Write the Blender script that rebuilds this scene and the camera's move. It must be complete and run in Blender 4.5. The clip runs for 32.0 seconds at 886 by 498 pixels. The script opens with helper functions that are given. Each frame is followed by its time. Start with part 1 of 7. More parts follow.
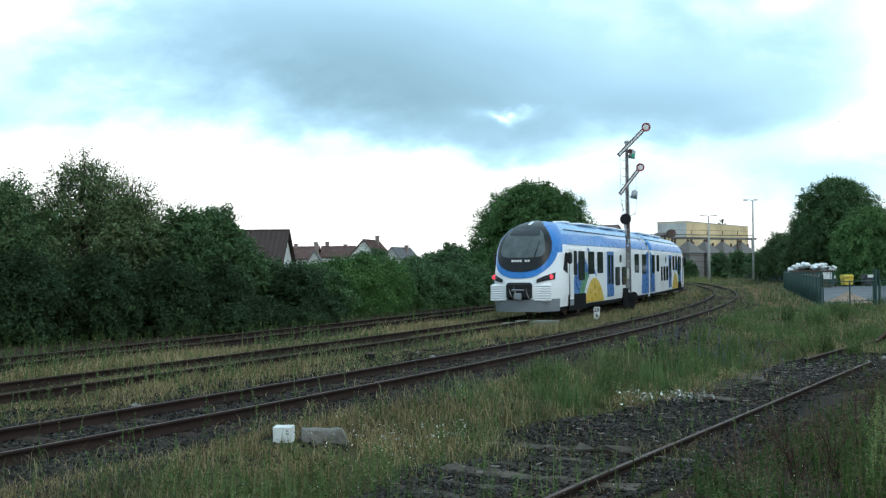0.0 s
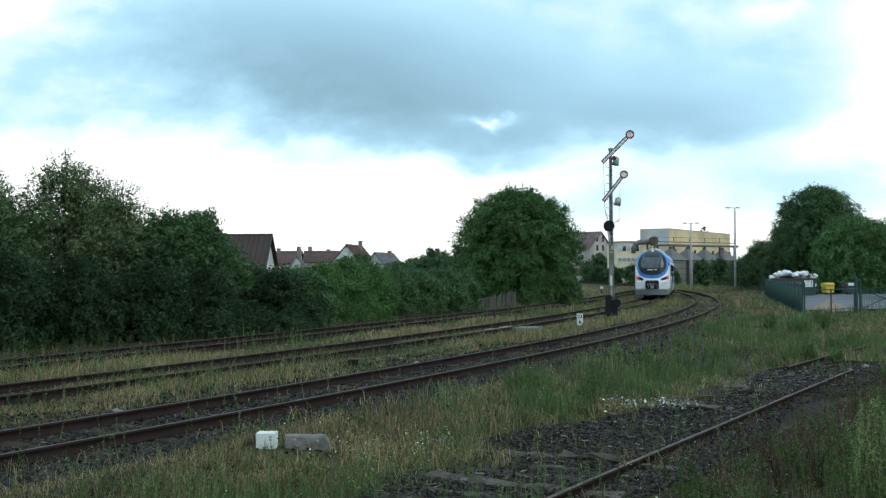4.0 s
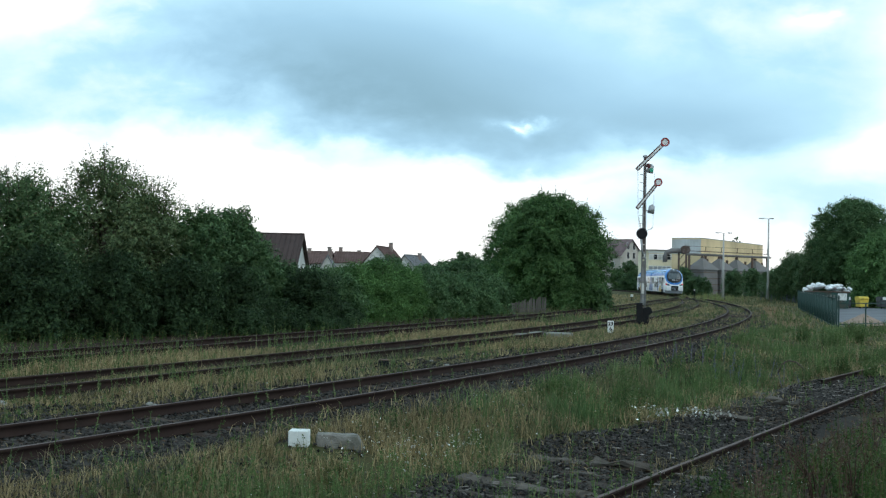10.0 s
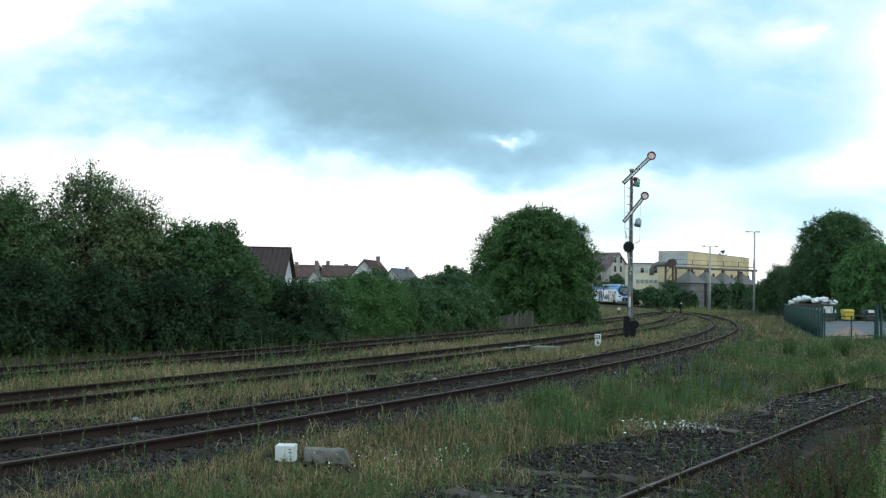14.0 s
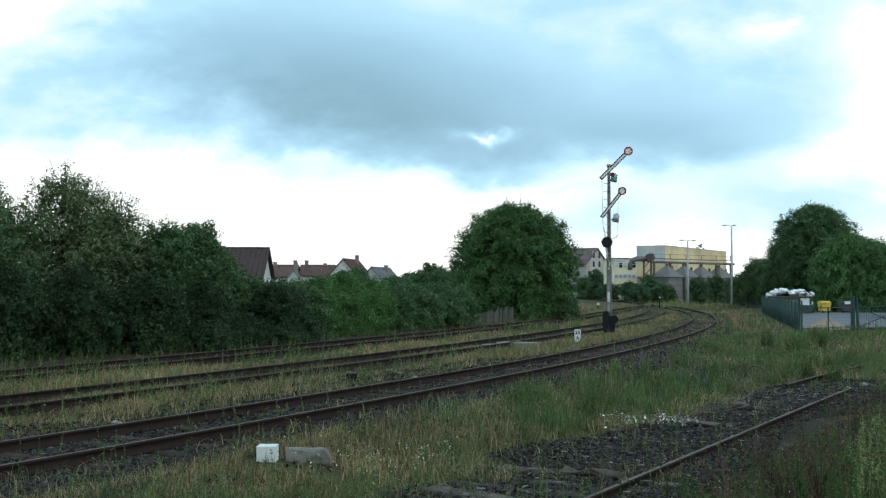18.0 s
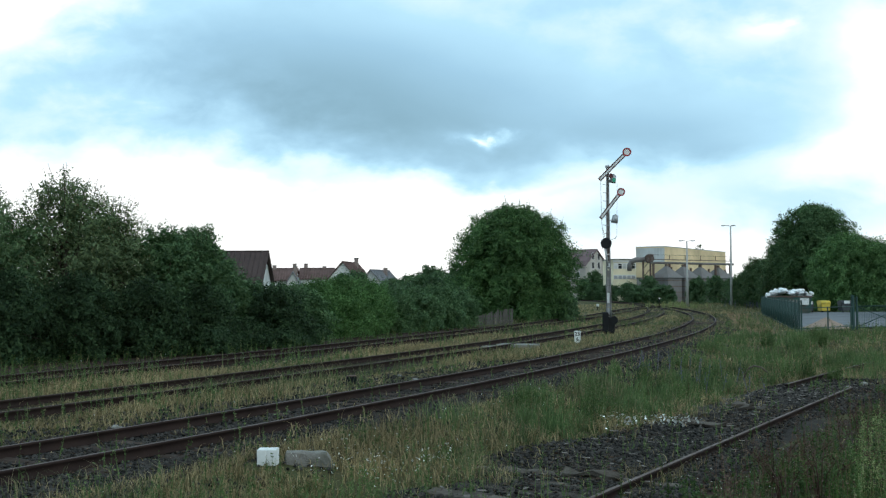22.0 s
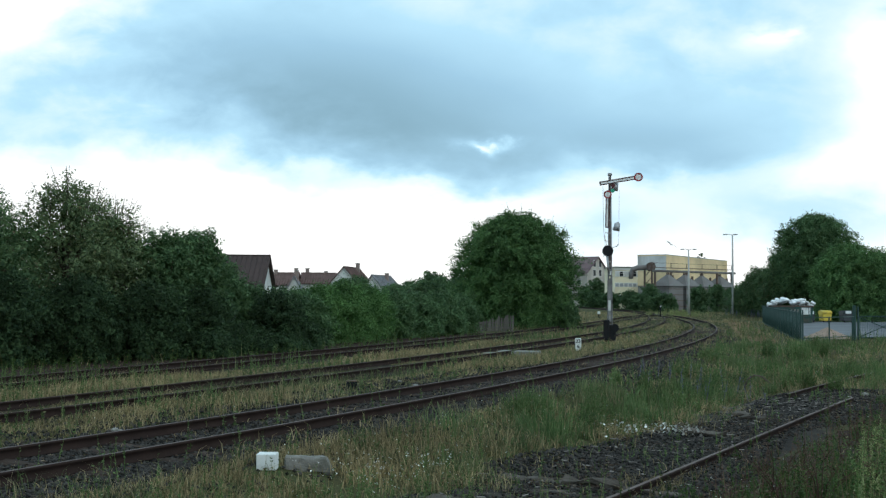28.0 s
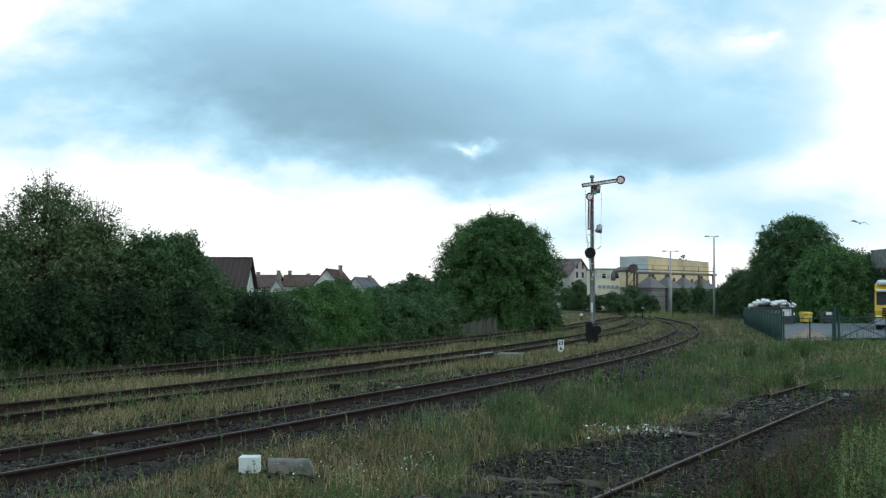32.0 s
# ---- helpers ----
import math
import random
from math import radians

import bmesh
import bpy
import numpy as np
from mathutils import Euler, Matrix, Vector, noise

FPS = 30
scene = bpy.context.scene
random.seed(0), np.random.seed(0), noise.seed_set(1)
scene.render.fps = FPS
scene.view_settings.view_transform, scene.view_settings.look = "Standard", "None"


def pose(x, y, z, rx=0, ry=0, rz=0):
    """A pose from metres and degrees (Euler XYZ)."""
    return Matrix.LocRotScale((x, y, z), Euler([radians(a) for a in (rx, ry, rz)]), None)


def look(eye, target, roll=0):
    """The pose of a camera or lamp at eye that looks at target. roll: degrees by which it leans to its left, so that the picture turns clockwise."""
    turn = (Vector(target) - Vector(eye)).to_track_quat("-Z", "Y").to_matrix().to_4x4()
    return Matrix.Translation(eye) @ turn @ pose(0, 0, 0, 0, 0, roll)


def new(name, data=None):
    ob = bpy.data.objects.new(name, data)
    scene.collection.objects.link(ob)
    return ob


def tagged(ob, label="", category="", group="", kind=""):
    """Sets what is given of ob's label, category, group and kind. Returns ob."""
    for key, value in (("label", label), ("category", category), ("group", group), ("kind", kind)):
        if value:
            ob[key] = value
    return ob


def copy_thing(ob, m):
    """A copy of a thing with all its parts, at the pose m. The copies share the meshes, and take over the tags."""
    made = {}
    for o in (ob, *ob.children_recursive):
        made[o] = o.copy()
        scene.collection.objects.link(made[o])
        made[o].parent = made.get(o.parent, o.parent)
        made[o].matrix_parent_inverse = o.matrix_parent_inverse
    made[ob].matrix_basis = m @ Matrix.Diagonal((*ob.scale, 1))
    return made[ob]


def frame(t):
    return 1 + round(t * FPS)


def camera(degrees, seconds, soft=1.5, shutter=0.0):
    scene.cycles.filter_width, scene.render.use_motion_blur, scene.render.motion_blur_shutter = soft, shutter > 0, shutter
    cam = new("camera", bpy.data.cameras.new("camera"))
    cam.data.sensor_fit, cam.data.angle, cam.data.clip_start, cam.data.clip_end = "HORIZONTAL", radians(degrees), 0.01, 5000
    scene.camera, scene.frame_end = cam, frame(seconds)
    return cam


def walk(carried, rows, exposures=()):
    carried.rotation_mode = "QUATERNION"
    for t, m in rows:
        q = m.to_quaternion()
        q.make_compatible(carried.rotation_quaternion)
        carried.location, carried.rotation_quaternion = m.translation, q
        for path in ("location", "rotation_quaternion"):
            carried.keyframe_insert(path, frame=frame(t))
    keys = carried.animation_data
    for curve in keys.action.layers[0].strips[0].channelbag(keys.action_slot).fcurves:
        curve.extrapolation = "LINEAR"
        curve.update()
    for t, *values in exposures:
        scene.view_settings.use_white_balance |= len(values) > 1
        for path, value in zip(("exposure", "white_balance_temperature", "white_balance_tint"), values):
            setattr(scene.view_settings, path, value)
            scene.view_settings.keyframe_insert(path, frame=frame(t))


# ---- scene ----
# ======== camera and its way: hand-held at one spot ========
cam = camera(46.0, 32.0, soft=1.3)
PATH = [
    (0.0, pose(0.114, -0.044, 2.108, 91.068, 0, 1.016) @ pose(0, 0, 0, 0, 0, -0.654)),
    (0.5, pose(0.105, -0.035, 2.113, 91.119, 0, 0.888) @ pose(0, 0, 0, 0, 0, -0.667)),
    (1.0, pose(0.114, -0.090, 2.123, 91.228, 0, 1.571) @ pose(0, 0, 0, 0, 0, -1.016)),
    (1.5, pose(0.101, -0.036, 2.119, 91.308, 0, 1.833) @ pose(0, 0, 0, 0, 0, -0.712)),
    (2.0, pose(0.100, -0.044, 2.117, 91.301, 0, 1.587) @ pose(0, 0, 0, 0, 0, -0.774)),
    (2.5, pose(0.087, -0.035, 2.115, 91.287, 0, 1.220) @ pose(0, 0, 0, 0, 0, -0.168)),
    (3.0, pose(0.095, -0.038, 2.122, 91.339, 0, 1.250) @ pose(0, 0, 0, 0, 0, 0.020)),
    (3.5, pose(0.081, -0.023, 2.118, 91.368, 0, 0.703) @ pose(0, 0, 0, 0, 0, 0.086)),
    (5.5, pose(0.097, 0.032, 2.105, 91.339, 0, -1.251) @ pose(0, 0, 0, 0, 0, -1.402)),
    (6.0, pose(0.051, -0.020, 2.103, 91.322, 0, -0.619) @ pose(0, 0, 0, 0, 0, -0.626)),
    (6.5, pose(0.038, -0.046, 2.112, 91.371, 0, 0.166) @ pose(0, 0, 0, 0, 0, 0.040)),
    (7.0, pose(0.016, -0.046, 2.114, 91.541, 0, 0.752) @ pose(0, 0, 0, 0, 0, 1.398)),
    (7.5, pose(0.008, -0.043, 2.109, 91.613, 0, 0.910) @ pose(0, 0, 0, 0, 0, 1.467)),
    (8.0, pose(0.000, 0.000, 2.100, 91.675, 0, 1.043) @ pose(0, 0, 0, 0, 0, 1.608)),
    (8.5, pose(0.000, 0.000, 2.100, 91.803, 0, 1.192) @ pose(0, 0, 0, 0, 0, 1.121)),
    (9.0, pose(0.000, 0.000, 2.100, 91.805, 0, 1.502) @ pose(0, 0, 0, 0, 0, 1.000)),
    (9.5, pose(0.000, 0.000, 2.100, 91.679, 0, 1.763) @ pose(0, 0, 0, 0, 0, 1.133)),
    (10.0, pose(0.000, 0.000, 2.100, 91.546, 0, 1.718) @ pose(0, 0, 0, 0, 0, 1.170)),
    (10.5, pose(0.000, 0.000, 2.100, 91.468, 0, 1.136) @ pose(0, 0, 0, 0, 0, 0.941)),
    (11.0, pose(0.000, 0.000, 2.100, 91.508, 0, 0.495) @ pose(0, 0, 0, 0, 0, 0.710)),
    (11.5, pose(0.000, 0.000, 2.100, 91.586, 0, 0.075) @ pose(0, 0, 0, 0, 0, 0.868)),
    (12.0, pose(0.000, 0.000, 2.100, 91.774, 0, -0.149) @ pose(0, 0, 0, 0, 0, 1.382)),
    (12.5, pose(0.000, 0.000, 2.100, 92.035, 0, -0.193) @ pose(0, 0, 0, 0, 0, 1.178)),
    (13.0, pose(0.000, 0.000, 2.100, 92.267, 0, -0.025) @ pose(0, 0, 0, 0, 0, 1.228)),
    (13.5, pose(0.000, 0.000, 2.100, 92.348, 0, 0.302) @ pose(0, 0, 0, 0, 0, 1.155)),
    (14.0, pose(0.000, 0.000, 2.100, 92.309, 0, 1.032) @ pose(0, 0, 0, 0, 0, 1.060)),
    (14.5, pose(0.000, 0.000, 2.100, 92.118, 0, 1.716) @ pose(0, 0, 0, 0, 0, 0.840)),
    (16.5, pose(0.000, 0.000, 2.100, 91.881, 0, 0.066) @ pose(0, 0, 0, 0, 0, 0.753)),
    (17.0, pose(0.000, 0.000, 2.100, 91.993, 0, -0.154) @ pose(0, 0, 0, 0, 0, 0.478)),
    (17.5, pose(0.000, 0.000, 2.100, 92.078, 0, -0.200) @ pose(0, 0, 0, 0, 0, 0.112)),
    (18.0, pose(0.000, 0.000, 2.100, 92.194, 0, -0.129) @ pose(0, 0, 0, 0, 0, 0.208)),
    (18.5, pose(0.000, 0.000, 2.100, 92.258, 0, -0.047) @ pose(0, 0, 0, 0, 0, 0.152)),
    (19.0, pose(0.000, 0.000, 2.100, 92.310, 0, 0.000) @ pose(0, 0, 0, 0, 0, 0.100)),
    (19.5, pose(0.000, 0.000, 2.100, 92.348, 0, -0.044) @ pose(0, 0, 0, 0, 0, 0.073)),
    (20.0, pose(0.000, 0.000, 2.100, 92.389, 0, -0.151) @ pose(0, 0, 0, 0, 0, -0.073)),
    (20.5, pose(0.000, 0.000, 2.100, 92.447, 0, -0.265) @ pose(0, 0, 0, 0, 0, -0.135)),
    (21.0, pose(0.000, 0.000, 2.100, 92.443, 0, -0.328) @ pose(0, 0, 0, 0, 0, -0.180)),
    (21.5, pose(0.000, 0.000, 2.100, 92.383, 0, -0.307) @ pose(0, 0, 0, 0, 0, -0.272)),
    (22.0, pose(0.000, 0.000, 2.100, 92.316, 0, -0.171) @ pose(0, 0, 0, 0, 0, -0.191)),
    (22.5, pose(0.000, 0.000, 2.100, 92.220, 0, -0.008) @ pose(0, 0, 0, 0, 0, -0.163)),
    (23.0, pose(0.000, 0.000, 2.100, 92.150, 0, 0.168) @ pose(0, 0, 0, 0, 0, -0.078)),
    (23.5, pose(0.000, 0.000, 2.100, 92.156, 0, 0.320) @ pose(0, 0, 0, 0, 0, 0.044)),
    (24.0, pose(0.000, 0.000, 2.100, 92.269, 0, 0.403) @ pose(0, 0, 0, 0, 0, 0.105)),
    (24.5, pose(0.000, 0.000, 2.100, 92.401, 0, 0.406) @ pose(0, 0, 0, 0, 0, 0.148)),
    (25.0, pose(0.000, 0.000, 2.100, 92.468, 0, 0.352) @ pose(0, 0, 0, 0, 0, 0.308)),
    (25.5, pose(0.000, 0.000, 2.100, 92.491, 0, 0.260) @ pose(0, 0, 0, 0, 0, 0.268)),
    (27.5, pose(0.000, 0.000, 2.100, 92.643, 0, 0.072) @ pose(0, 0, 0, 0, 0, 0.361)),
    (28.0, pose(0.000, 0.000, 2.100, 92.646, 0, -0.080) @ pose(0, 0, 0, 0, 0, 0.392)),
    (28.5, pose(0.000, 0.000, 2.100, 92.677, 0, -0.260) @ pose(0, 0, 0, 0, 0, 0.532)),
    (29.0, pose(0.000, 0.000, 2.100, 92.771, 0, -0.427) @ pose(0, 0, 0, 0, 0, 0.711)),
    (29.5, pose(0.000, 0.000, 2.100, 92.906, 0, -0.575) @ pose(0, 0, 0, 0, 0, 0.454)),
    (30.0, pose(0.000, 0.000, 2.100, 93.019, 0, -0.715) @ pose(0, 0, 0, 0, 0, 0.346)),
    (30.5, pose(0.000, 0.000, 2.100, 93.007, 0, -0.830) @ pose(0, 0, 0, 0, 0, 0.202)),
    (31.0, pose(0.000, 0.000, 2.100, 92.922, 0, -0.943) @ pose(0, 0, 0, 0, 0, 0.135)),
    (31.5, pose(0.000, 0.000, 2.100, 92.846, 0, -1.025) @ pose(0, 0, 0, 0, 0, 0.058)),
    (32.0, pose(0.000, 0.000, 2.100, 92.769, 0, -1.027) @ pose(0, 0, 0, 0, 0, 0.275)),
]
walk(cam, PATH, [(0, 0.22), (1, 0.10), (9, 0.10), (14, 0.09), (25, 0.03), (31, -0.02), (32, -0.03)])

# ======== world, sun ========
def build_world():
    w = bpy.data.worlds.new("overcast_sky")
    scene.world = w
    w.use_nodes = True
    nt = w.node_tree
    N, L = nt.nodes, nt.links
    N.clear()

    def m(op, a, b=None, clamp=False):
        n = N.new("ShaderNodeMath")
        n.operation, n.use_clamp = op, clamp
        for i, v in enumerate((a, b)):
            if v is None:
                continue
            if isinstance(v, (int, float)):
                n.inputs[i].default_value = v
            else:
                L.new(v, n.inputs[i])
        return n.outputs[0]

    tc = N.new("ShaderNodeTexCoord")
    sep = N.new("ShaderNodeSeparateXYZ")
    L.new(tc.outputs["Generated"], sep.inputs[0])
    x, y, z = sep.outputs
    ay = m("ADD", m("ABSOLUTE", y), 0.06)
    u, v = m("DIVIDE", x, ay), m("DIVIDE", z, ay)

    def noise_at(sx, sy, scale, detail, rough, off=0.0, dist=0.0):
        c = N.new("ShaderNodeCombineXYZ")
        L.new(m("MULTIPLY", u, sx), c.inputs[0])
        L.new(m("MULTIPLY", v, sy), c.inputs[1])
        c.inputs[2].default_value = off
        n = N.new("ShaderNodeTexNoise")
        n.inputs["Scale"].default_value, n.inputs["Detail"].default_value = scale, detail
        n.inputs["Roughness"].default_value = rough
        n.inputs["Distortion"].default_value = dist
        L.new(c.outputs[0], n.inputs["Vector"])
        return m("SUBTRACT", n.outputs["Fac"], 0.5)

    big = noise_at(1.0, 1.9, 6.0, 5.0, 0.55, 3.1, 0.15)
    fine = noise_at(1.0, 1.7, 17.0, 5.0, 0.55, 7.7, 0.2)
    uu = m("ADD", u, m("MULTIPLY", fine, 0.10))
    vv = m("ADD", v, m("ADD", m("MULTIPLY", big, 0.05), m("MULTIPLY", fine, 0.028)))

    def blob(cu, cv, su, sv, tilt, amp):
        du, dv = m("SUBTRACT", uu, cu), m("SUBTRACT", vv, cv)
        dv = m("SUBTRACT", dv, m("MULTIPLY", du, tilt))
        q = m("ADD", m("POWER", m("ABSOLUTE", m("DIVIDE", du, su)), 2.0), m("POWER", m("ABSOLUTE", m("DIVIDE", dv, sv)), 2.0))
        return m("MULTIPLY", m("POWER", 2.718, m("MULTIPLY", q, -1.0)), amp)

    def ranged(f, a, b, c, d):
        n = N.new("ShaderNodeMapRange")
        n.interpolation_type = "SMOOTHSTEP"
        for i, val in enumerate((a, b, c, d)):
            n.inputs[i + 1].default_value = val
        L.new(f, n.inputs[0])
        return n.outputs[0]

    def gather(blobs):
        tot = None
        for b in blobs:
            o = blob(*b)
            tot = o if tot is None else m("ADD", tot, o)
        return tot

    # cloud thickness: 0 bright and thin, 1 dark and thick; the sheet ends above a bright strip along the horizon
    # its lower edge sags in the middle
    sag = gather([(0.03, 0.12, 0.14, 9.0, 0.0, 0.022), (0.21, 0.12, 0.07, 9.0, 0.0, 0.016), (0.43, 0.12, 0.08, 9.0, 0.0, -0.026)])
    sheet = ranged(m("ADD", vv, sag), 0.104, 0.140, 0.0, 1.0)
    total = m("ADD", m("ADD", gather(CLOUDS), 0.29), m("ADD", m("MULTIPLY", big, 0.42), m("MULTIPLY", fine, 0.36)))
    total = m("MULTIPLY", sheet, total)
    total = m("ADD", total, m("ADD", gather(LOW_CLOUDS), m("MULTIPLY", big, 0.06)))
    ramp = N.new("ShaderNodeValToRGB")
    cr = ramp.color_ramp
    cr.elements[0].position, cr.elements[0].color = 0.0, (1.15, 1.16, 1.16, 1)
    cr.elements[1].position, cr.elements[1].color = 1.0, (0.235, 0.415, 0.52, 1)
    for p, c in ((0.14, (0.86, 1.03, 1.10, 1)), (0.34, (0.50, 0.81, 1.0, 1)), (0.6, (0.355, 0.605, 0.78, 1))):
        e = cr.elements.new(p)
        e.color = c
    L.new(total, ramp.inputs[0])
    sky = N.new("ShaderNodeTexSky")
    sky.sky_type, sky.sun_disc = "NISHITA", False
    sky.sun_elevation, sky.sun_rotation = radians(SUN_EL), radians(SUN_AZ)
    bg1, bg2, addn = N.new("ShaderNodeBackground"), N.new("ShaderNodeBackground"), N.new("ShaderNodeAddShader")
    L.new(ramp.outputs[0], bg1.inputs[0])
    L.new(sky.outputs[0], bg2.inputs[0])
    bg1.inputs[1].default_value, bg2.inputs[1].default_value = 0.95, 0.012
    out = N.new("ShaderNodeOutputWorld")
    L.new(bg1.outputs[0], addn.inputs[0])
    L.new(bg2.outputs[0], addn.inputs[1])
    L.new(addn.outputs[0], out.inputs[0])


# clouds by bearing, height, half-width, half-height, tilt, thickness
CLOUDS = [
    (-0.09, 0.185, 0.19, 0.055, -0.12, 0.58),
    (-0.04, 0.145, 0.12, 0.028, -0.15, 0.16),
    (0.18, 0.135, 0.12, 0.024, 0.00, 0.18),
    (-0.43, 0.265, 0.11, 0.060, 0.00, -0.50),
    (0.41, 0.215, 0.05, 0.090, 0.00, -0.40),
    (0.40, 0.125, 0.06, 0.024, 0.00, -0.40),
    (0.20, 0.150, 0.12, 0.030, 0.05, 0.14),
    (0.035, 0.144, 0.024, 0.0075, -0.10, -0.75),
    (0.29, 0.235, 0.022, 0.012, 0.20, -0.22),
]
LOW_CLOUDS = [
    (0.15, 0.060, 0.055, 0.020, 0.05, 0.26),
    (0.36, 0.064, 0.08, 0.022, 0.00, 0.22),
    (0.24, 0.090, 0.10, 0.030, 0.00, 0.05),
    (0.08, 0.100, 0.06, 0.010, 0.00, 0.14),
    (-0.13, 0.105, 0.08, 0.008, -0.10, 0.10),
    (0.30, 0.090, 0.09, 0.022, 0.00, 0.22),
    (0.24, 0.118, 0.07, 0.013, 0.10, 0.16),
    (0.12, 0.083, 0.05, 0.008, 0.05, 0.12),
]
SUN_EL, SUN_AZ = 40.0, 140.0
build_world()
sun = new("sun", bpy.data.lights.new("sun", "SUN"))
sun.data.energy, sun.data.angle, sun.data.color = 0.55, radians(30), (1.0, 0.96, 0.90)
sun.matrix_world = look((38, -5, 50), (0, 40, 0))
scene.view_settings.exposure = 0.0

# ======== helpers of this scene ========
def part(name, bm, material, parent=None, label=""):
    """Link a bmesh as one mesh object under a thing or a part."""
    me = bpy.data.meshes.new(name)
    bm.normal_update()
    bm.to_mesh(me)
    bm.free()
    for mt in (material if isinstance(material, (list, tuple)) else [material]):
        me.materials.append(mt)
    ob = new(name, me)
    if parent is not None:
        ob.parent = parent
    if label:
        tagged(ob, label)
    return ob


def mesh_np(name, verts, tris, material, parent=None, smooth=False):
    """A mesh object from arrays of points and triangles (or quads)."""
    verts, tris = np.asarray(verts, dtype=np.float32), np.asarray(tris, dtype=np.int32)
    n, k = tris.shape
    me = bpy.data.meshes.new(name)
    me.vertices.add(len(verts))
    me.vertices.foreach_set("co", verts.ravel())
    me.loops.add(n * k)
    me.loops.foreach_set("vertex_index", tris.ravel())
    me.polygons.add(n)
    me.polygons.foreach_set("loop_start", np.arange(0, n * k, k, dtype=np.int32))
    if smooth:
        me.polygons.foreach_set("use_smooth", np.ones(n, dtype=bool))
    me.update(calc_edges=True)
    me.materials.append(material)
    ob = new(name, me)
    if parent is not None:
        ob.parent = parent
    return ob


def thing(name, label, category, m=None, group="", kind=""):
    ob = new(name)
    ob.empty_display_size = 0.3
    if m is not None:
        ob.matrix_world = m
    return tagged(ob, label, category, group, kind)


def add_box(bm, cx, cy, cz, sx, sy, sz, bevel=0.0, m=None):
    r = bmesh.ops.create_cube(bm, size=1.0)
    vs = r["verts"]
    bmesh.ops.scale(bm, vec=(sx, sy, sz), verts=vs)
    if bevel:
        es = list({e for v in vs for e in v.link_edges})
        b = bmesh.ops.bevel(bm, geom=es, offset=bevel, segments=1, affect="EDGES")
        vs = list({v for v in b["verts"]} | {v for v in vs if v.is_valid})
    bmesh.ops.translate(bm, vec=(cx, cy, cz), verts=vs)
    if m is not None:
        bmesh.ops.transform(bm, matrix=m, verts=vs)
    return vs


def box(cx, cy, cz, sx, sy, sz, bevel=0.0, m=None):
    bm = bmesh.new()
    add_box(bm, cx, cy, cz, sx, sy, sz, bevel, m)
    return bm


def add_tube(bm, pts, radii, sides=8, cap=True):
    """A tapered tube along points."""
    pts = [Vector(p) for p in pts]
    if isinstance(radii, (int, float)):
        radii = [radii] * len(pts)
    rings = []
    for i, p in enumerate(pts):
        d = (pts[min(i + 1, len(pts) - 1)] - pts[max(i - 1, 0)]).normalized()
        a = d.orthogonal().normalized()
        if abs(d.z) < 0.9:
            a = d.cross(Vector((0, 0, 1))).normalized()
        else:
            a = Vector((1, 0, 0)) - d * d.x
            a.normalize()
        b = d.cross(a)
        rings.append([bm.verts.new(p + (a * math.cos(2 * math.pi * j / sides) + b * math.sin(2 * math.pi * j / sides)) * radii[i]) for j in range(sides)])
    for r0, r1 in zip(rings, rings[1:]):
        for j in range(sides):
            bm.faces.new((r0[j], r0[(j + 1) % sides], r1[(j + 1) % sides], r1[j])).smooth = True
    if cap:
        bm.faces.new(rings[0][::-1])
        bm.faces.new(rings[-1])


def tube(pts, radii, sides=8):
    bm = bmesh.new()
    add_tube(bm, pts, radii, sides)
    return bm


def add_poly(bm, pts, thick, axis):
    """A flat outline with thickness along an axis vector."""
    a = Vector(axis) * thick
    v0 = [bm.verts.new(Vector(p)) for p in pts]
    v1 = [bm.verts.new(Vector(p) + a) for p in pts]
    bm.faces.new(v0[::-1])
    bm.faces.new(v1)
    n = len(pts)
    for i in range(n):
        bm.faces.new((v0[i], v0[(i + 1) % n], v1[(i + 1) % n], v1[i]))


def plate(pts, thick, axis):
    bm = bmesh.new()
    add_poly(bm, pts, thick, axis)
    bmesh.ops.recalc_face_normals(bm, faces=bm.faces)
    return bm


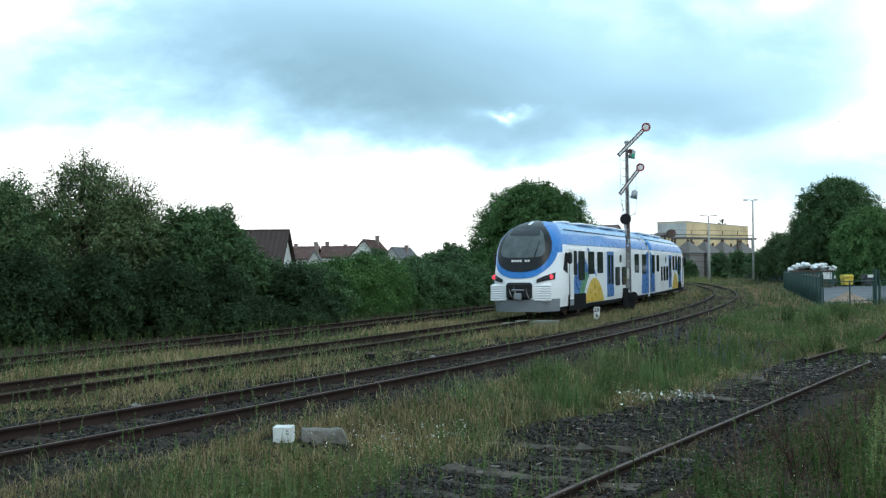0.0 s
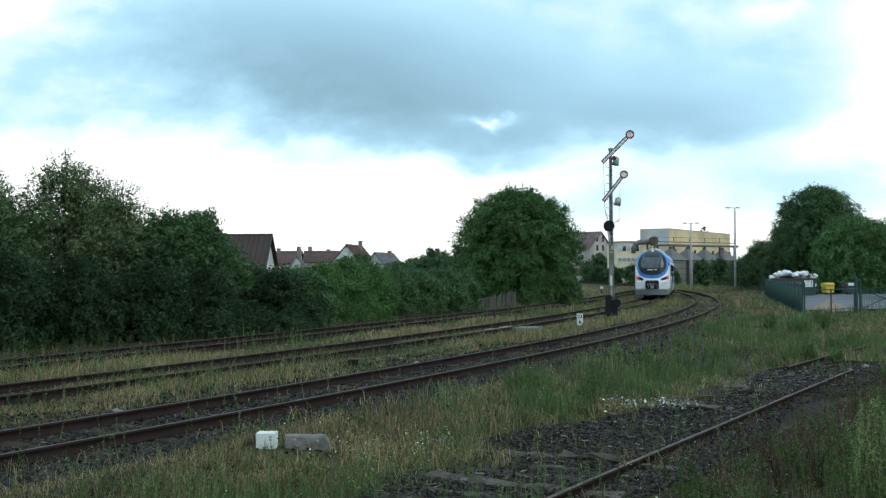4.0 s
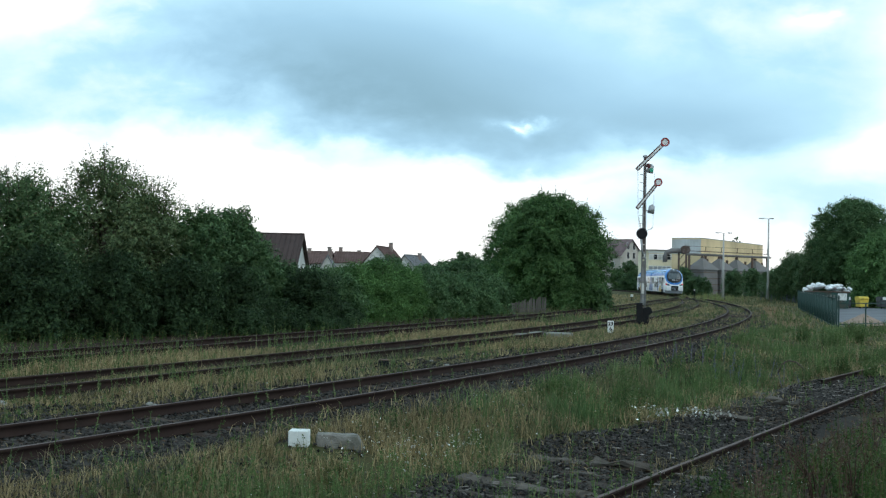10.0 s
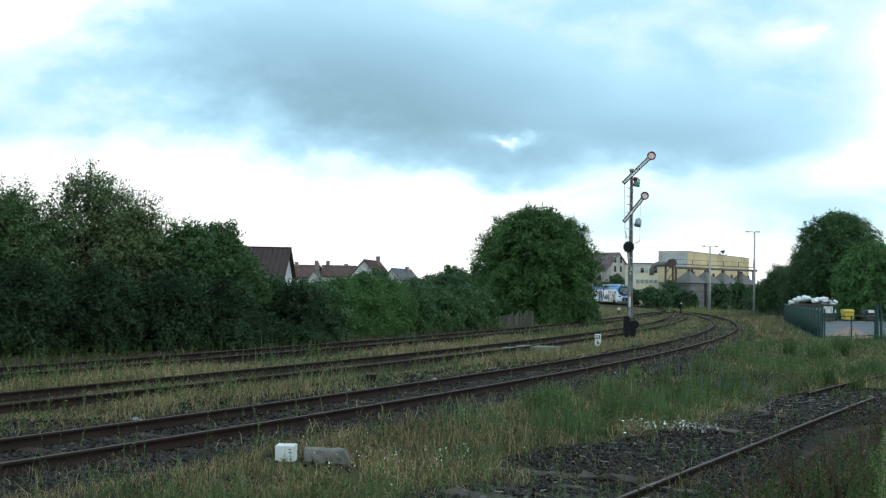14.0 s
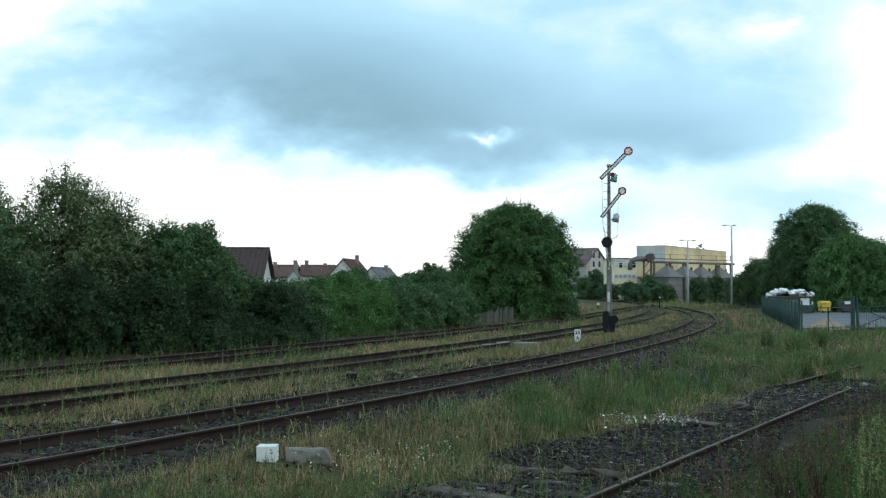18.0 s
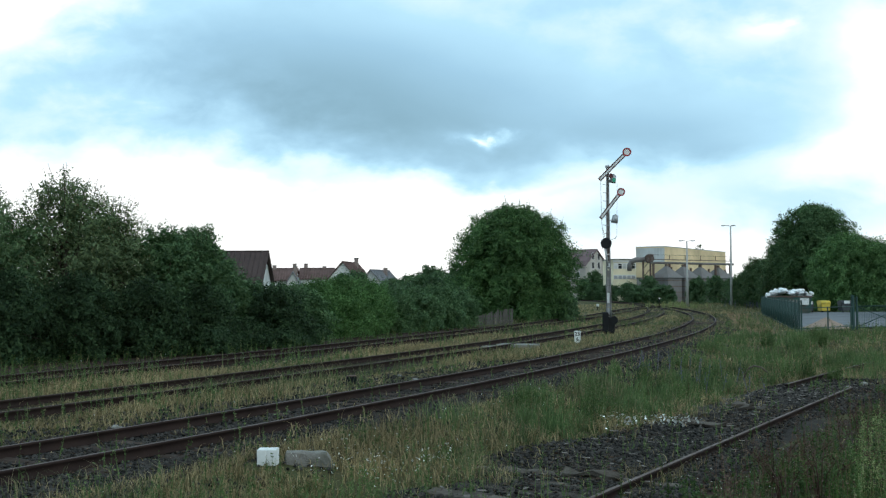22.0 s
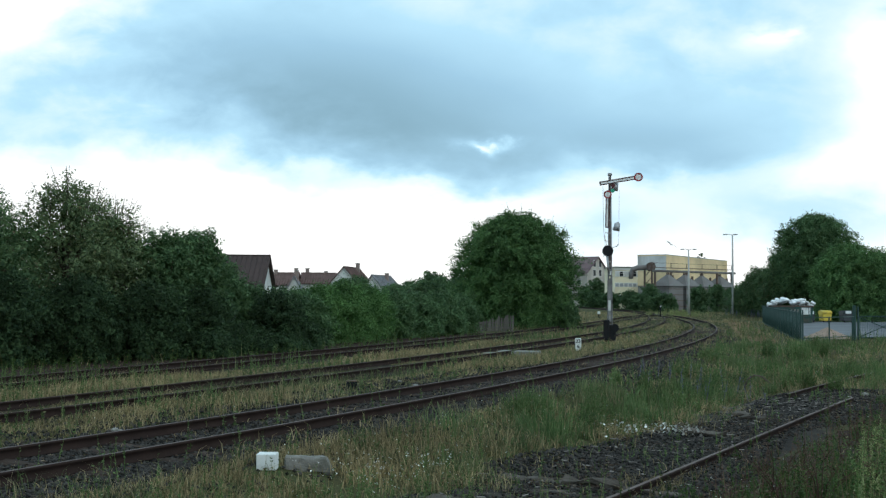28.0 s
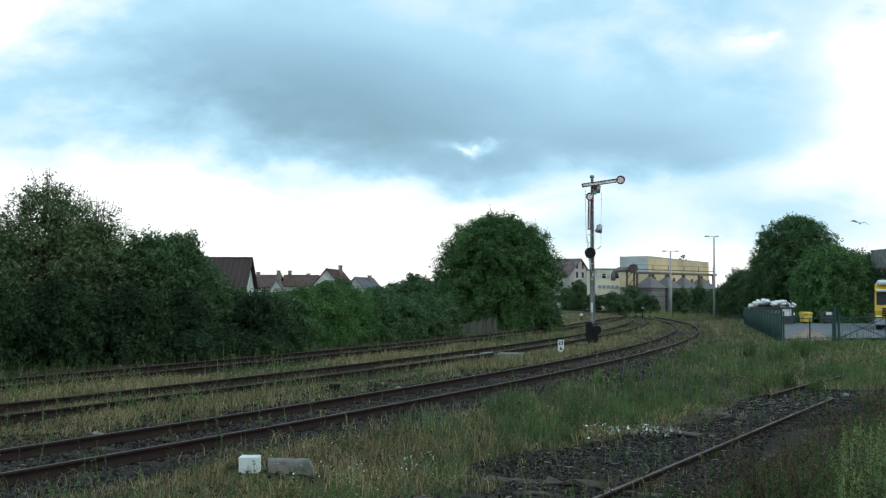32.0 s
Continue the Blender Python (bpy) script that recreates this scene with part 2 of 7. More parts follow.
# ======== materials ========
def mat(name, color, rough=0.7, metal=0.0, vary=0.25, scale=6.0, fine=60.0, bump=0.15, dirt=None, dirt_amount=0.35, island=0.0, rnd=0.0, spec=0.5, coat=0.0):
    """A surface with colour variation at two scales, optional stains of a second colour, and fine relief."""
    mt = bpy.data.materials.new(name)
    mt.use_nodes = True
    nt = mt.node_tree
    N, L = nt.nodes, nt.links
    bs = N["Principled BSDF"]
    bs.inputs["Roughness"].default_value, bs.inputs["Metallic"].default_value = rough, metal
    bs.inputs["Specular IOR Level"].default_value = spec
    bs.inputs["Coat Weight"].default_value = coat
    tc = N.new("ShaderNodeTexCoord")

    def nz(s, det=5.0):
        n = N.new("ShaderNodeTexNoise")
        n.inputs["Scale"].default_value, n.inputs["Detail"].default_value = s, det
        L.new(tc.outputs["Object"], n.inputs["Vector"])
        return n.outputs["Fac"]

    def mix(a, b, f, mode="MIX"):
        n = N.new("ShaderNodeMix")
        n.data_type, n.blend_type = "RGBA", mode
        for i, v in ((6, a), (7, b)):
            if isinstance(v, tuple):
                n.inputs[i].default_value = (*v[:3], 1)
            else:
                L.new(v, n.inputs[i])
        if isinstance(f, (int, float)):
            n.inputs[0].default_value = f
        else:
            L.new(f, n.inputs[0])
        return n.outputs[2]

    def rng(f, a, b, c, d):
        n = N.new("ShaderNodeMapRange")
        for i, v in enumerate((a, b, c, d)):
            n.inputs[i + 1].default_value = v
        L.new(f, n.inputs[0])
        return n.outputs[0]

    big, small = nz(scale), nz(fine, 3.0)
    lo = tuple(c * (1 - vary) for c in color)
    hi = tuple(min(1.0, c * (1 + vary)) for c in color)
    col = mix(lo, hi, rng(big, 0.3, 0.7, 0, 1))
    col = mix(col, mix(lo, hi, rng(small, 0.3, 0.7, 0, 1)), 0.4)
    if island:
        g = N.new("ShaderNodeNewGeometry")
        col = mix(col, tuple(min(1, c * (1 + island)) for c in color), rng(g.outputs["Random Per Island"], 0, 1, 0, 0.9))
        col = mix(tuple(c * (1 - 0.6 * island) for c in color), col, rng(g.outputs["Random Per Island"], 0, 0.5, 0.25, 1))
    if rnd:
        oi = N.new("ShaderNodeObjectInfo")
        col = mix(col, tuple(c * (1 - rnd) for c in color), rng(oi.outputs["Random"], 0, 1, 0, 0.9))
    if dirt:
        d = nz(scale * 0.6, 7.0)
        col = mix(col, dirt, rng(d, 0.62 - dirt_amount * 0.5, 0.72, 0, 0.85))
    L.new(col, bs.inputs["Base Color"])
    L.new(rng(small, 0.2, 0.8, max(0, rough - 0.1), min(1, rough + 0.1)), bs.inputs["Roughness"])
    if bump:
        bn = N.new("ShaderNodeBump")
        bn.inputs["Strength"].default_value, bn.inputs["Distance"].default_value = bump, 0.02
        L.new(small, bn.inputs["Height"])
        L.new(bn.outputs[0], bs.inputs["Normal"])
    return mt


def leaf_mat(name, dark, light, dry=None, dry_part=0.0, trans=0.25, rough=0.6, patchy=0.0):
    """Leaves or blades: each its own shade, some light passing through."""
    mt = bpy.data.materials.new(name)
    mt.use_nodes = True
    nt = mt.node_tree
    N, L = nt.nodes, nt.links
    bs = N["Principled BSDF"]
    bs.inputs["Roughness"].default_value = rough
    bs.inputs["Specular IOR Level"].default_value = 0.14
    g = N.new("ShaderNodeNewGeometry")
    ramp = N.new("ShaderNodeValToRGB")
    cr = ramp.color_ramp
    cr.elements[0].color, cr.elements[1].color = (*dark, 1), (*light, 1)
    cr.elements[1].position = 1.0 - dry_part
    if dry:
        e = cr.elements.new(min(0.999, 1.0 - dry_part + 0.05))
        e.color = (*dry, 1)
    L.new(g.outputs["Random Per Island"], ramp.inputs[0])
    tc, nz = N.new("ShaderNodeTexCoord"), N.new("ShaderNodeTexNoise")
    nz.inputs["Scale"].default_value = 0.55
    L.new(tc.outputs["Object"], nz.inputs["Vector"])
    mr = N.new("ShaderNodeMapRange")
    for i, v in enumerate((0.3, 0.7, 0.7, 1.25)):
        mr.inputs[i + 1].default_value = v
    L.new(nz.outputs["Fac"], mr.inputs[0])
    tint = ramp.outputs[0]
    if patchy:
        n2, r2, mc = N.new("ShaderNodeTexNoise"), N.new("ShaderNodeMapRange"), N.new("ShaderNodeMix")
        n2.inputs["Scale"].default_value, n2.inputs["Detail"].default_value = 0.9, 4.0
        L.new(tc.outputs["Object"], n2.inputs["Vector"])
        for i, v in enumerate((0.46, 0.66, 0.0, patchy)):
            r2.inputs[i + 1].default_value = v
        L.new(n2.outputs["Fac"], r2.inputs[0])
        mc.data_type = "RGBA"
        L.new(r2.outputs[0], mc.inputs[0])
        L.new(ramp.outputs[0], mc.inputs[6])
        mc.inputs[7].default_value = (*[0.7 * c for c in dry], 1)
        tint = mc.outputs[2]
    mx = N.new("ShaderNodeVectorMath")
    mx.operation = "SCALE"
    L.new(tint, mx.inputs[0])
    L.new(mr.outputs[0], mx.inputs["Scale"])
    L.new(mx.outputs[0], bs.inputs["Base Color"])
    tr, ms = N.new("ShaderNodeBsdfTranslucent"), N.new("ShaderNodeMixShader")
    L.new(mx.outputs[0], tr.inputs[0])
    ms.inputs[0].default_value = trans
    L.new(bs.outputs[0], ms.inputs[1])
    L.new(tr.outputs[0], ms.inputs[2])
    L.new(ms.outputs[0], N["Material Output"].inputs[0])
    return mt


def glow_mat(name, color, strength):
    mt = bpy.data.materials.new(name)
    mt.use_nodes = True
    bs = mt.node_tree.nodes["Principled BSDF"]
    bs.inputs["Base Color"].default_value = (*color, 1)
    bs.inputs["Emission Color"].default_value = (*color, 1)
    bs.inputs["Emission Strength"].default_value = strength
    return mt


M = dict(
    soil=mat("soil_and_dry_turf", (0.072, 0.064, 0.031), 0.95, vary=0.45, scale=0.7, fine=18, bump=0.5, dirt=(0.05, 0.065, 0.022), dirt_amount=0.5, spec=0.08),
    dark_earth=mat("dark_littered_earth", (0.044, 0.027, 0.023), 0.95, vary=0.5, scale=3, fine=30, bump=0.9, dirt=(0.06, 0.045, 0.03), dirt_amount=0.3, spec=0.08),
    # brown soil, darkened for the shadows lying between the rails
    shaded_soil=mat("track_soil_with_shade", (0.034, 0.028, 0.018), 0.95, vary=0.4, scale=2, fine=25, bump=0.8, spec=0.08),
    ballast=mat("dark_ballast_bed", (0.028, 0.024, 0.021), 0.9, vary=0.5, scale=3, fine=22, bump=1.0, dirt=(0.06, 0.05, 0.035), spec=0.08),
    stone=mat("ballast_stone", (0.031, 0.028, 0.0255), 0.85, vary=0.3, scale=9, fine=70, bump=0.3, island=1.5, spec=0.08),
    rail=mat("rusty_rail_steel", (0.033, 0.021, 0.0175), 0.9, 0.0, vary=0.35, scale=3, fine=50, dirt=(0.030, 0.020, 0.018), spec=0.08),
    railtop=mat("worn_rail_head", (0.115, 0.085, 0.068), 0.6, 0.3, vary=0.3, scale=4, fine=60, dirt=(0.06, 0.034, 0.024), dirt_amount=0.7, spec=0.08),
    # rust colour lightened to include the thin highlight along the rail head
    railtop_rust_glint=mat("rusted_rail_head_with_glint", (0.120, 0.092, 0.084), 0.65, 0.0, vary=0.35, scale=4, fine=60, spec=0.08),
    railtop_pale=mat("pale_rusted_rail_head", (0.135, 0.100, 0.088), 0.7, 0.0, vary=0.3, scale=4, fine=60, dirt=(0.07, 0.045, 0.038), dirt_amount=0.5, spec=0.15),
    sleeper=mat("weathered_grey_timber", (0.150, 0.130, 0.110), 0.9, vary=0.4, scale=7, fine=60, bump=0.5, dirt=(0.045, 0.035, 0.028), dirt_amount=0.6, rnd=0.5, spec=0.08),
    wood_sleeper=mat("old_timber_sleeper", (0.07, 0.05, 0.04), 0.9, vary=0.4, scale=5, fine=40, rnd=0.4, spec=0.08),
    bark=mat("tree_bark", (0.08, 0.065, 0.05), 0.9, vary=0.4, scale=5, fine=30, bump=0.6, spec=0.08),
    white_paint=mat("white_paint_weathered", (0.72, 0.73, 0.70), 0.7, vary=0.08, scale=5, fine=40, dirt=(0.42, 0.42, 0.38), dirt_amount=0.3),
    concrete=mat("grey_concrete", (0.27, 0.26, 0.24), 0.9, vary=0.2, scale=3, fine=40, dirt=(0.13, 0.13, 0.10), dirt_amount=0.4, spec=0.08),
    concrete_pale=mat("pale_concrete", (0.44, 0.43, 0.41), 0.9, vary=0.12, scale=3, fine=40, spec=0.08),
    black=mat("black_painted_steel", (0.012, 0.012, 0.013), 0.7, vary=0.3, scale=5, fine=40, spec=0.2),
    grey_steel=mat("grey_galvanised_steel", (0.36, 0.37, 0.38), 0.5, 0.5, vary=0.2, scale=4, fine=50, dirt=(0.18, 0.13, 0.10), dirt_amount=0.25),
    mast=mat("mast_white_grey_paint", (0.36, 0.36, 0.36), 0.6, 0.1, vary=0.3, scale=2, fine=40, dirt=(0.07, 0.05, 0.04), dirt_amount=0.65),
    mast_rust=mat("rust_stained_mast_paint", (0.095, 0.068, 0.058), 0.8, vary=0.4, scale=3, fine=40, dirt=(0.24, 0.22, 0.21), dirt_amount=0.25, spec=0.1),
    arm_dark=mat("dark_red_brown_enamel", (0.075, 0.030, 0.028), 0.55, vary=0.3, scale=4, fine=40),
    arm_white=mat("signal_arm_white", (0.74, 0.74, 0.72), 0.5, vary=0.07, scale=4, fine=40, dirt=(0.45, 0.42, 0.38), dirt_amount=0.2),
    arm_red=mat("signal_arm_red", (0.30, 0.024, 0.026), 0.5, vary=0.25, scale=4, fine=40, dirt=(0.10, 0.04, 0.035), dirt_amount=0.2),
    lens_red=glow_mat("red_glass_lens", (0.07, 0.008, 0.010), 0.05),
    lens_green=glow_mat("green_glass_lens", (0.02, 0.26, 0.16), 0.2),
    asphalt=mat("yard_asphalt", (0.17, 0.175, 0.185), 0.85, vary=0.15, scale=0.6, fine=30, dirt=(0.12, 0.12, 0.12), dirt_amount=0.3, spec=0.08),
    sand=mat("sand_heap", (0.32, 0.235, 0.185), 0.95, vary=0.15, scale=3, fine=40, bump=0.6, spec=0.08),
    fence_green=mat("green_powder_coated_steel", (0.010, 0.044, 0.036), 0.6, vary=0.2, scale=3, fine=30),
    bin_yellow=mat("yellow_plastic", (0.62, 0.45, 0.05), 0.45, vary=0.1, scale=4, fine=40, dirt=(0.35, 0.26, 0.06), dirt_amount=0.2),
    bin_dark=mat("dark_plastic", (0.03, 0.035, 0.04), 0.5, vary=0.2),
    skip_green=mat("green_painted_skip", (0.02, 0.075, 0.06), 0.6, vary=0.3, scale=2, fine=30, dirt=(0.10, 0.05, 0.03), dirt_amount=0.3),
    bag_white=mat("white_plastic_sack", (0.82, 0.83, 0.83), 0.5, vary=0.12, scale=3, fine=20, bump=0.8),
    bag_grey=mat("grey_plastic_sheet", (0.30, 0.30, 0.30), 0.5, vary=0.3, scale=3, fine=20, bump=0.8, dirt=(0.16, 0.09, 0.08), dirt_amount=0.4),
    wall_white=mat("white_render", (0.66, 0.66, 0.63), 0.9, vary=0.08, scale=0.8, fine=20, dirt=(0.5, 0.49, 0.45), dirt_amount=0.3, spec=0.08),
    wall_beige=mat("beige_render", (0.48, 0.44, 0.385), 0.9, vary=0.12, scale=0.5, fine=15, dirt=(0.30, 0.27, 0.23), dirt_amount=0.4, spec=0.08),
    wall_cream=mat("cream_facade", (0.80, 0.72, 0.52), 0.85, vary=0.08, scale=0.4, fine=15, dirt=(0.45, 0.38, 0.26), dirt_amount=0.3, spec=0.08),
    sheet_pale=mat("pale_weathered_sheet", (0.58, 0.59, 0.58), 0.6, vary=0.12, scale=0.5, fine=12, dirt=(0.40, 0.38, 0.34), dirt_amount=0.4),
    wall_yellow=mat("yellow_sheet_cladding", (0.80, 0.63, 0.38), 0.6, vary=0.08, scale=0.3, fine=12, dirt=(0.46, 0.36, 0.22), dirt_amount=0.5, spec=0.08),
    sheet_grey=mat("grey_sheet_metal", (0.36, 0.38, 0.40), 0.55, 0.2, vary=0.15, scale=0.4, fine=12, dirt=(0.25, 0.22, 0.20), dirt_amount=0.3),
    rust=mat("rusted_steel", (0.15, 0.105, 0.085), 0.8, 0.2, vary=0.35, scale=2, fine=20, spec=0.08),
    roof_brown=mat("brown_roof_tiles", (0.085, 0.062, 0.058), 0.85, vary=0.25, scale=1.5, fine=20, dirt=(0.06, 0.045, 0.04), rnd=0.2, spec=0.08),
    roof_red=mat("red_roof_tiles", (0.150, 0.096, 0.086), 0.85, vary=0.25, scale=1.5, fine=20, dirt=(0.09, 0.06, 0.05), rnd=0.2, spec=0.08),
    # maroon raised towards pale purple, distance haze mixed into the colour
    roof_maroon_haze=mat("maroon_roof_tiles_with_haze", (0.185, 0.135, 0.138), 0.85, vary=0.2, scale=0.8, fine=8, dirt=(0.12, 0.085, 0.085), spec=0.08),
    roof_grey=mat("grey_roof_sheet", (0.16, 0.16, 0.165), 0.8, vary=0.2, scale=1, fine=20),
    brick=mat("chimney_brick", (0.25, 0.19, 0.165), 0.9, vary=0.25, scale=5, fine=40),
    window_dark=mat("window_glass_dark", (0.025, 0.028, 0.032), 0.12, vary=0.2, bump=0.0, spec=0.2),
    frame_white=mat("white_window_frame", (0.7, 0.7, 0.68), 0.6, vary=0.05),
    silo_grey=mat("dull_grey_silo_sheet", (0.19, 0.182, 0.175), 0.8, vary=0.2, scale=0.6, fine=10, dirt=(0.13, 0.11, 0.10), dirt_amount=0.4, spec=0.08),
    fence_wood=mat("grey_weathered_wood", (0.13, 0.12, 0.105), 0.9, vary=0.3, scale=4, fine=40, rnd=0.4, spec=0.08),
    rust_yellow=mat("yellow_paint_over_rust", (0.22, 0.145, 0.045), 0.75, vary=0.25, scale=6, fine=60, dirt=(0.07, 0.035, 0.025), dirt_amount=0.95),
    leaf_tree=leaf_mat("leaves_mid_green", (0.044, 0.100, 0.037), (0.122, 0.222, 0.072)),
    # dark green, deepened to hold the shade under the hedge's overhang
    leaf_dark=leaf_mat("leaves_dark_green_with_shade", (0.018, 0.038, 0.018), (0.058, 0.098, 0.040)),
    bare_earth=mat("trodden_brown_earth", (0.160, 0.090, 0.048), 0.95, vary=0.35, scale=1.2, fine=14, bump=0.5, dirt=(0.08, 0.07, 0.03), dirt_amount=0.45, spec=0.08),
    grass_fresh=leaf_mat("fresh_tall_grass", (0.056, 0.106, 0.040), (0.165, 0.250, 0.092), (0.27, 0.26, 0.13), 0.10, 0.35, patchy=0.40),
    leaf_olive=leaf_mat("olive_green_leaves", (0.062, 0.104, 0.050), (0.190, 0.248, 0.110), (0.13, 0.11, 0.058), 0.05),
    leaf_willow=leaf_mat("narrow_light_green_leaves", (0.056, 0.132, 0.042), (0.145, 0.270, 0.082)),
    leaf_ash=leaf_mat("deep_green_leaves", (0.044, 0.096, 0.042), (0.130, 0.216, 0.088)),
    leaf_far=leaf_mat("leaves_of_far_shrubs", (0.048, 0.096, 0.048), (0.120, 0.198, 0.082)),
    leaf_hedge=leaf_mat("leaves_of_the_hedge", (0.046, 0.094, 0.042), (0.142, 0.218, 0.090), (0.13, 0.11, 0.062), 0.07),
    leaf_bright=leaf_mat("leaves_fresh_green", (0.054, 0.122, 0.044), (0.144, 0.255, 0.086)),
    grass_green=leaf_mat("green_grass", (0.052, 0.072, 0.032), (0.150, 0.188, 0.082), (0.28, 0.235, 0.13), 0.22, 0.3, patchy=0.55),
    grass_dry=leaf_mat("dry_grass", (0.128, 0.103, 0.050), (0.300, 0.230, 0.116), (0.42, 0.33, 0.178), 0.45, 0.3),
    weeds=leaf_mat("weeds", (0.020, 0.042, 0.010), (0.062, 0.110, 0.026), (0.13, 0.12, 0.05), 0.18, 0.3),
    cover_olive=leaf_mat("olive_ground_cover", (0.070, 0.078, 0.026), (0.170, 0.165, 0.066), (0.22, 0.17, 0.09), 0.25, 0.3),
    weeds_mid=leaf_mat("mid_green_weeds", (0.034, 0.068, 0.022), (0.102, 0.164, 0.054), (0.15, 0.14, 0.07), 0.15, 0.3),
    weeds_light=leaf_mat("light_green_weeds", (0.052, 0.092, 0.030), (0.145, 0.218, 0.076), (0.22, 0.23, 0.11), 0.15, 0.35),
    petal_white=mat("white_petals", (0.85, 0.85, 0.80), 0.7, vary=0.05, bump=0),
    petal_yellow=mat("yellow_blossom", (0.20, 0.23, 0.08), 0.7, vary=0.2, bump=0, island=0.3),
    petal_blue=mat("blue_violet_blossom", (0.10, 0.10, 0.15), 0.7, vary=0.2, bump=0, island=0.4),
)

# ======== plan: four curved tracks, by their centre line ========
RAIL_Z = 0.16          # rail head above the ground


def cubic(c, y):
    return ((c[0] * y + c[1]) * y + c[2]) * y + c[3]


def slope(c, y):
    return (3 * c[0] * y + 2 * c[1]) * y + c[2]


FAR_A = (3.853e-06, -2.980e-03, 6.204e-01, -13.2526)
FAR_B = (2.076e-06, -2.089e-03, 5.659e-01, -17.8757)
FAR_C = (4.0e-06, -1.95e-03, 5.44e-01, -22.55)


def centre(c, y, off=0.75):
    """The track's middle, half a gauge to the side of its far rail."""
    s = slope(c, y)
    n = math.sqrt(1 + s * s)
    return (cubic(c, y) + off / n, y - off * s / n)


def smooth_path(pts, step=1.0):
    """A smooth line through the points (Catmull-Rom), as an array."""
    p = [np.array(q, float) for q in pts]
    p = [2 * p[0] - p[1]] + p + [2 * p[-1] - p[-2]]
    out = []
    for a, b, c, d in zip(p, p[1:], p[2:], p[3:]):
        n = max(2, int(np.linalg.norm(c - b) / step))
        for i in range(n):
            t = i / n
            out.append(0.5 * ((2 * b) + (c - a) * t + (2 * a - 5 * b + 4 * c - d) * t * t + (3 * b - a - 3 * c + d) * t ** 3))
    out.append(p[-2])
    return np.array(out)


LINE_A = smooth_path([centre(FAR_A, y) for y in (-12, -2, 6, 13, 20, 28, 36, 46, 56, 66, 76, 88, 98)] + [(25.0, 110), (26.6, 124), (27.9, 138)])
LINE_B = smooth_path([centre(FAR_B, y) for y in (-12, 0, 10, 20, 28, 36, 46, 56, 66, 76, 86, 96, 106)]
                     + [(23.7, 115.5), (25.7, 126), (27.4, 138), (28.7, 150), (29.6, 162), (30.3, 174), (30.7, 187), (30.7, 200), (30.4, 212), (29.7, 225), (28.6, 236),
                        (26.3, 252), (21.4, 276), (12.5, 306), (-1.5, 342), (-23, 385), (-46, 420), (-70, 462), (-112, 495), (-160, 520), (-230, 545)])
LINE_C = smooth_path([centre(FAR_C, y) for y in (0, 10, 20, 30, 40, 50, 60, 70, 80, 90, 100)] + [(20.6, 113), (23.6, 122), (26.3, 131)])
LINE_D = smooth_path([(-8.5, -3.5), (-2.0, 6.9), (1.10, 12.1), (3.95, 16.75), (6.5, 20.9), (9.0, 24.9), (12.0, 29.4), (15.6, 34.6)])


def offset_line(line, d):
    """The line moved d to its right."""
    t = np.gradient(line, axis=0)
    t /= np.linalg.norm(t, axis=1)[:, None]
    return line + d * np.stack([t[:, 1], -t[:, 0]], 1)


def side_of(line, x, y):
    """Signed distance of points from a line (right is positive), by the nearest vertex."""
    pts = np.stack([x, y], 1)
    t = np.gradient(line, axis=0)
    t /= np.linalg.norm(t, axis=1)[:, None]
    best, sgn = np.full(len(pts), 1e9), np.zeros(len(pts))
    for i in range(len(line)):
        d = pts - line[i]
        r = np.hypot(d[:, 0], d[:, 1])
        k = r < best
        best[k] = r[k]
        sgn[k] = d[k, 0] * t[i, 1] - d[k, 1] * t[i, 0]
    return np.where(best < 3, sgn, np.sign(sgn) * best)


NEAR_A = LINE_A[LINE_A[:, 1] < 100]
NEAR_B = LINE_B[LINE_B[:, 1] < 130]


def sstep(a, b, v):
    t = np.clip((v - a) / (b - a), 0, 1)
    return t * t * (3 - 2 * t)


def ground_z(x, y):
    """The ground falls a little towards the siding; elsewhere it is flat with soft unevenness."""
    x, y = np.atleast_1d(np.asarray(x, float)), np.atleast_1d(np.asarray(y, float))
    ax = np.interp(y, NEAR_A[:, 1], NEAR_A[:, 0])
    z = -0.33 * sstep(2.0, 4.5, (x - ax) * 0.87) * (1 - sstep(30, 46, y))
    z += 0.03 * np.sin(x * 0.9 + 1.3 * np.sin(y * 0.35)) * np.sin(y * 0.7) * sstep(2, 3.5, np.abs(x - ax))
    return z


# ======== ground ========
def build_ground():
    xs = np.sinh(np.linspace(-6.2, 6.2, 240)) * 8.0
    ys = np.concatenate([-np.sinh(np.linspace(5.2, 0.2, 40)) * 6, np.arange(0, 70, 0.6), 70 * np.exp(np.linspace(0.012, 3.75, 90))])
    X, Y = np.meshgrid(xs, ys)
    Z = ground_z(X.ravel(), Y.ravel()) - 0.02
    verts = np.stack([X.ravel(), Y.ravel(), Z], 1)
    nx, ny = len(xs), len(ys)
    i, j = np.meshgrid(np.arange(nx - 1), np.arange(ny - 1))
    a = (j * nx + i).ravel()
    ob = mesh_np("ground", verts, np.stack([a, a + 1, a + nx + 1, a + nx], 1), M["soil"], smooth=True)
    tagged(ob, "flat ground of soil and dry turf between railway tracks", "ground", kind="structure")


build_ground()


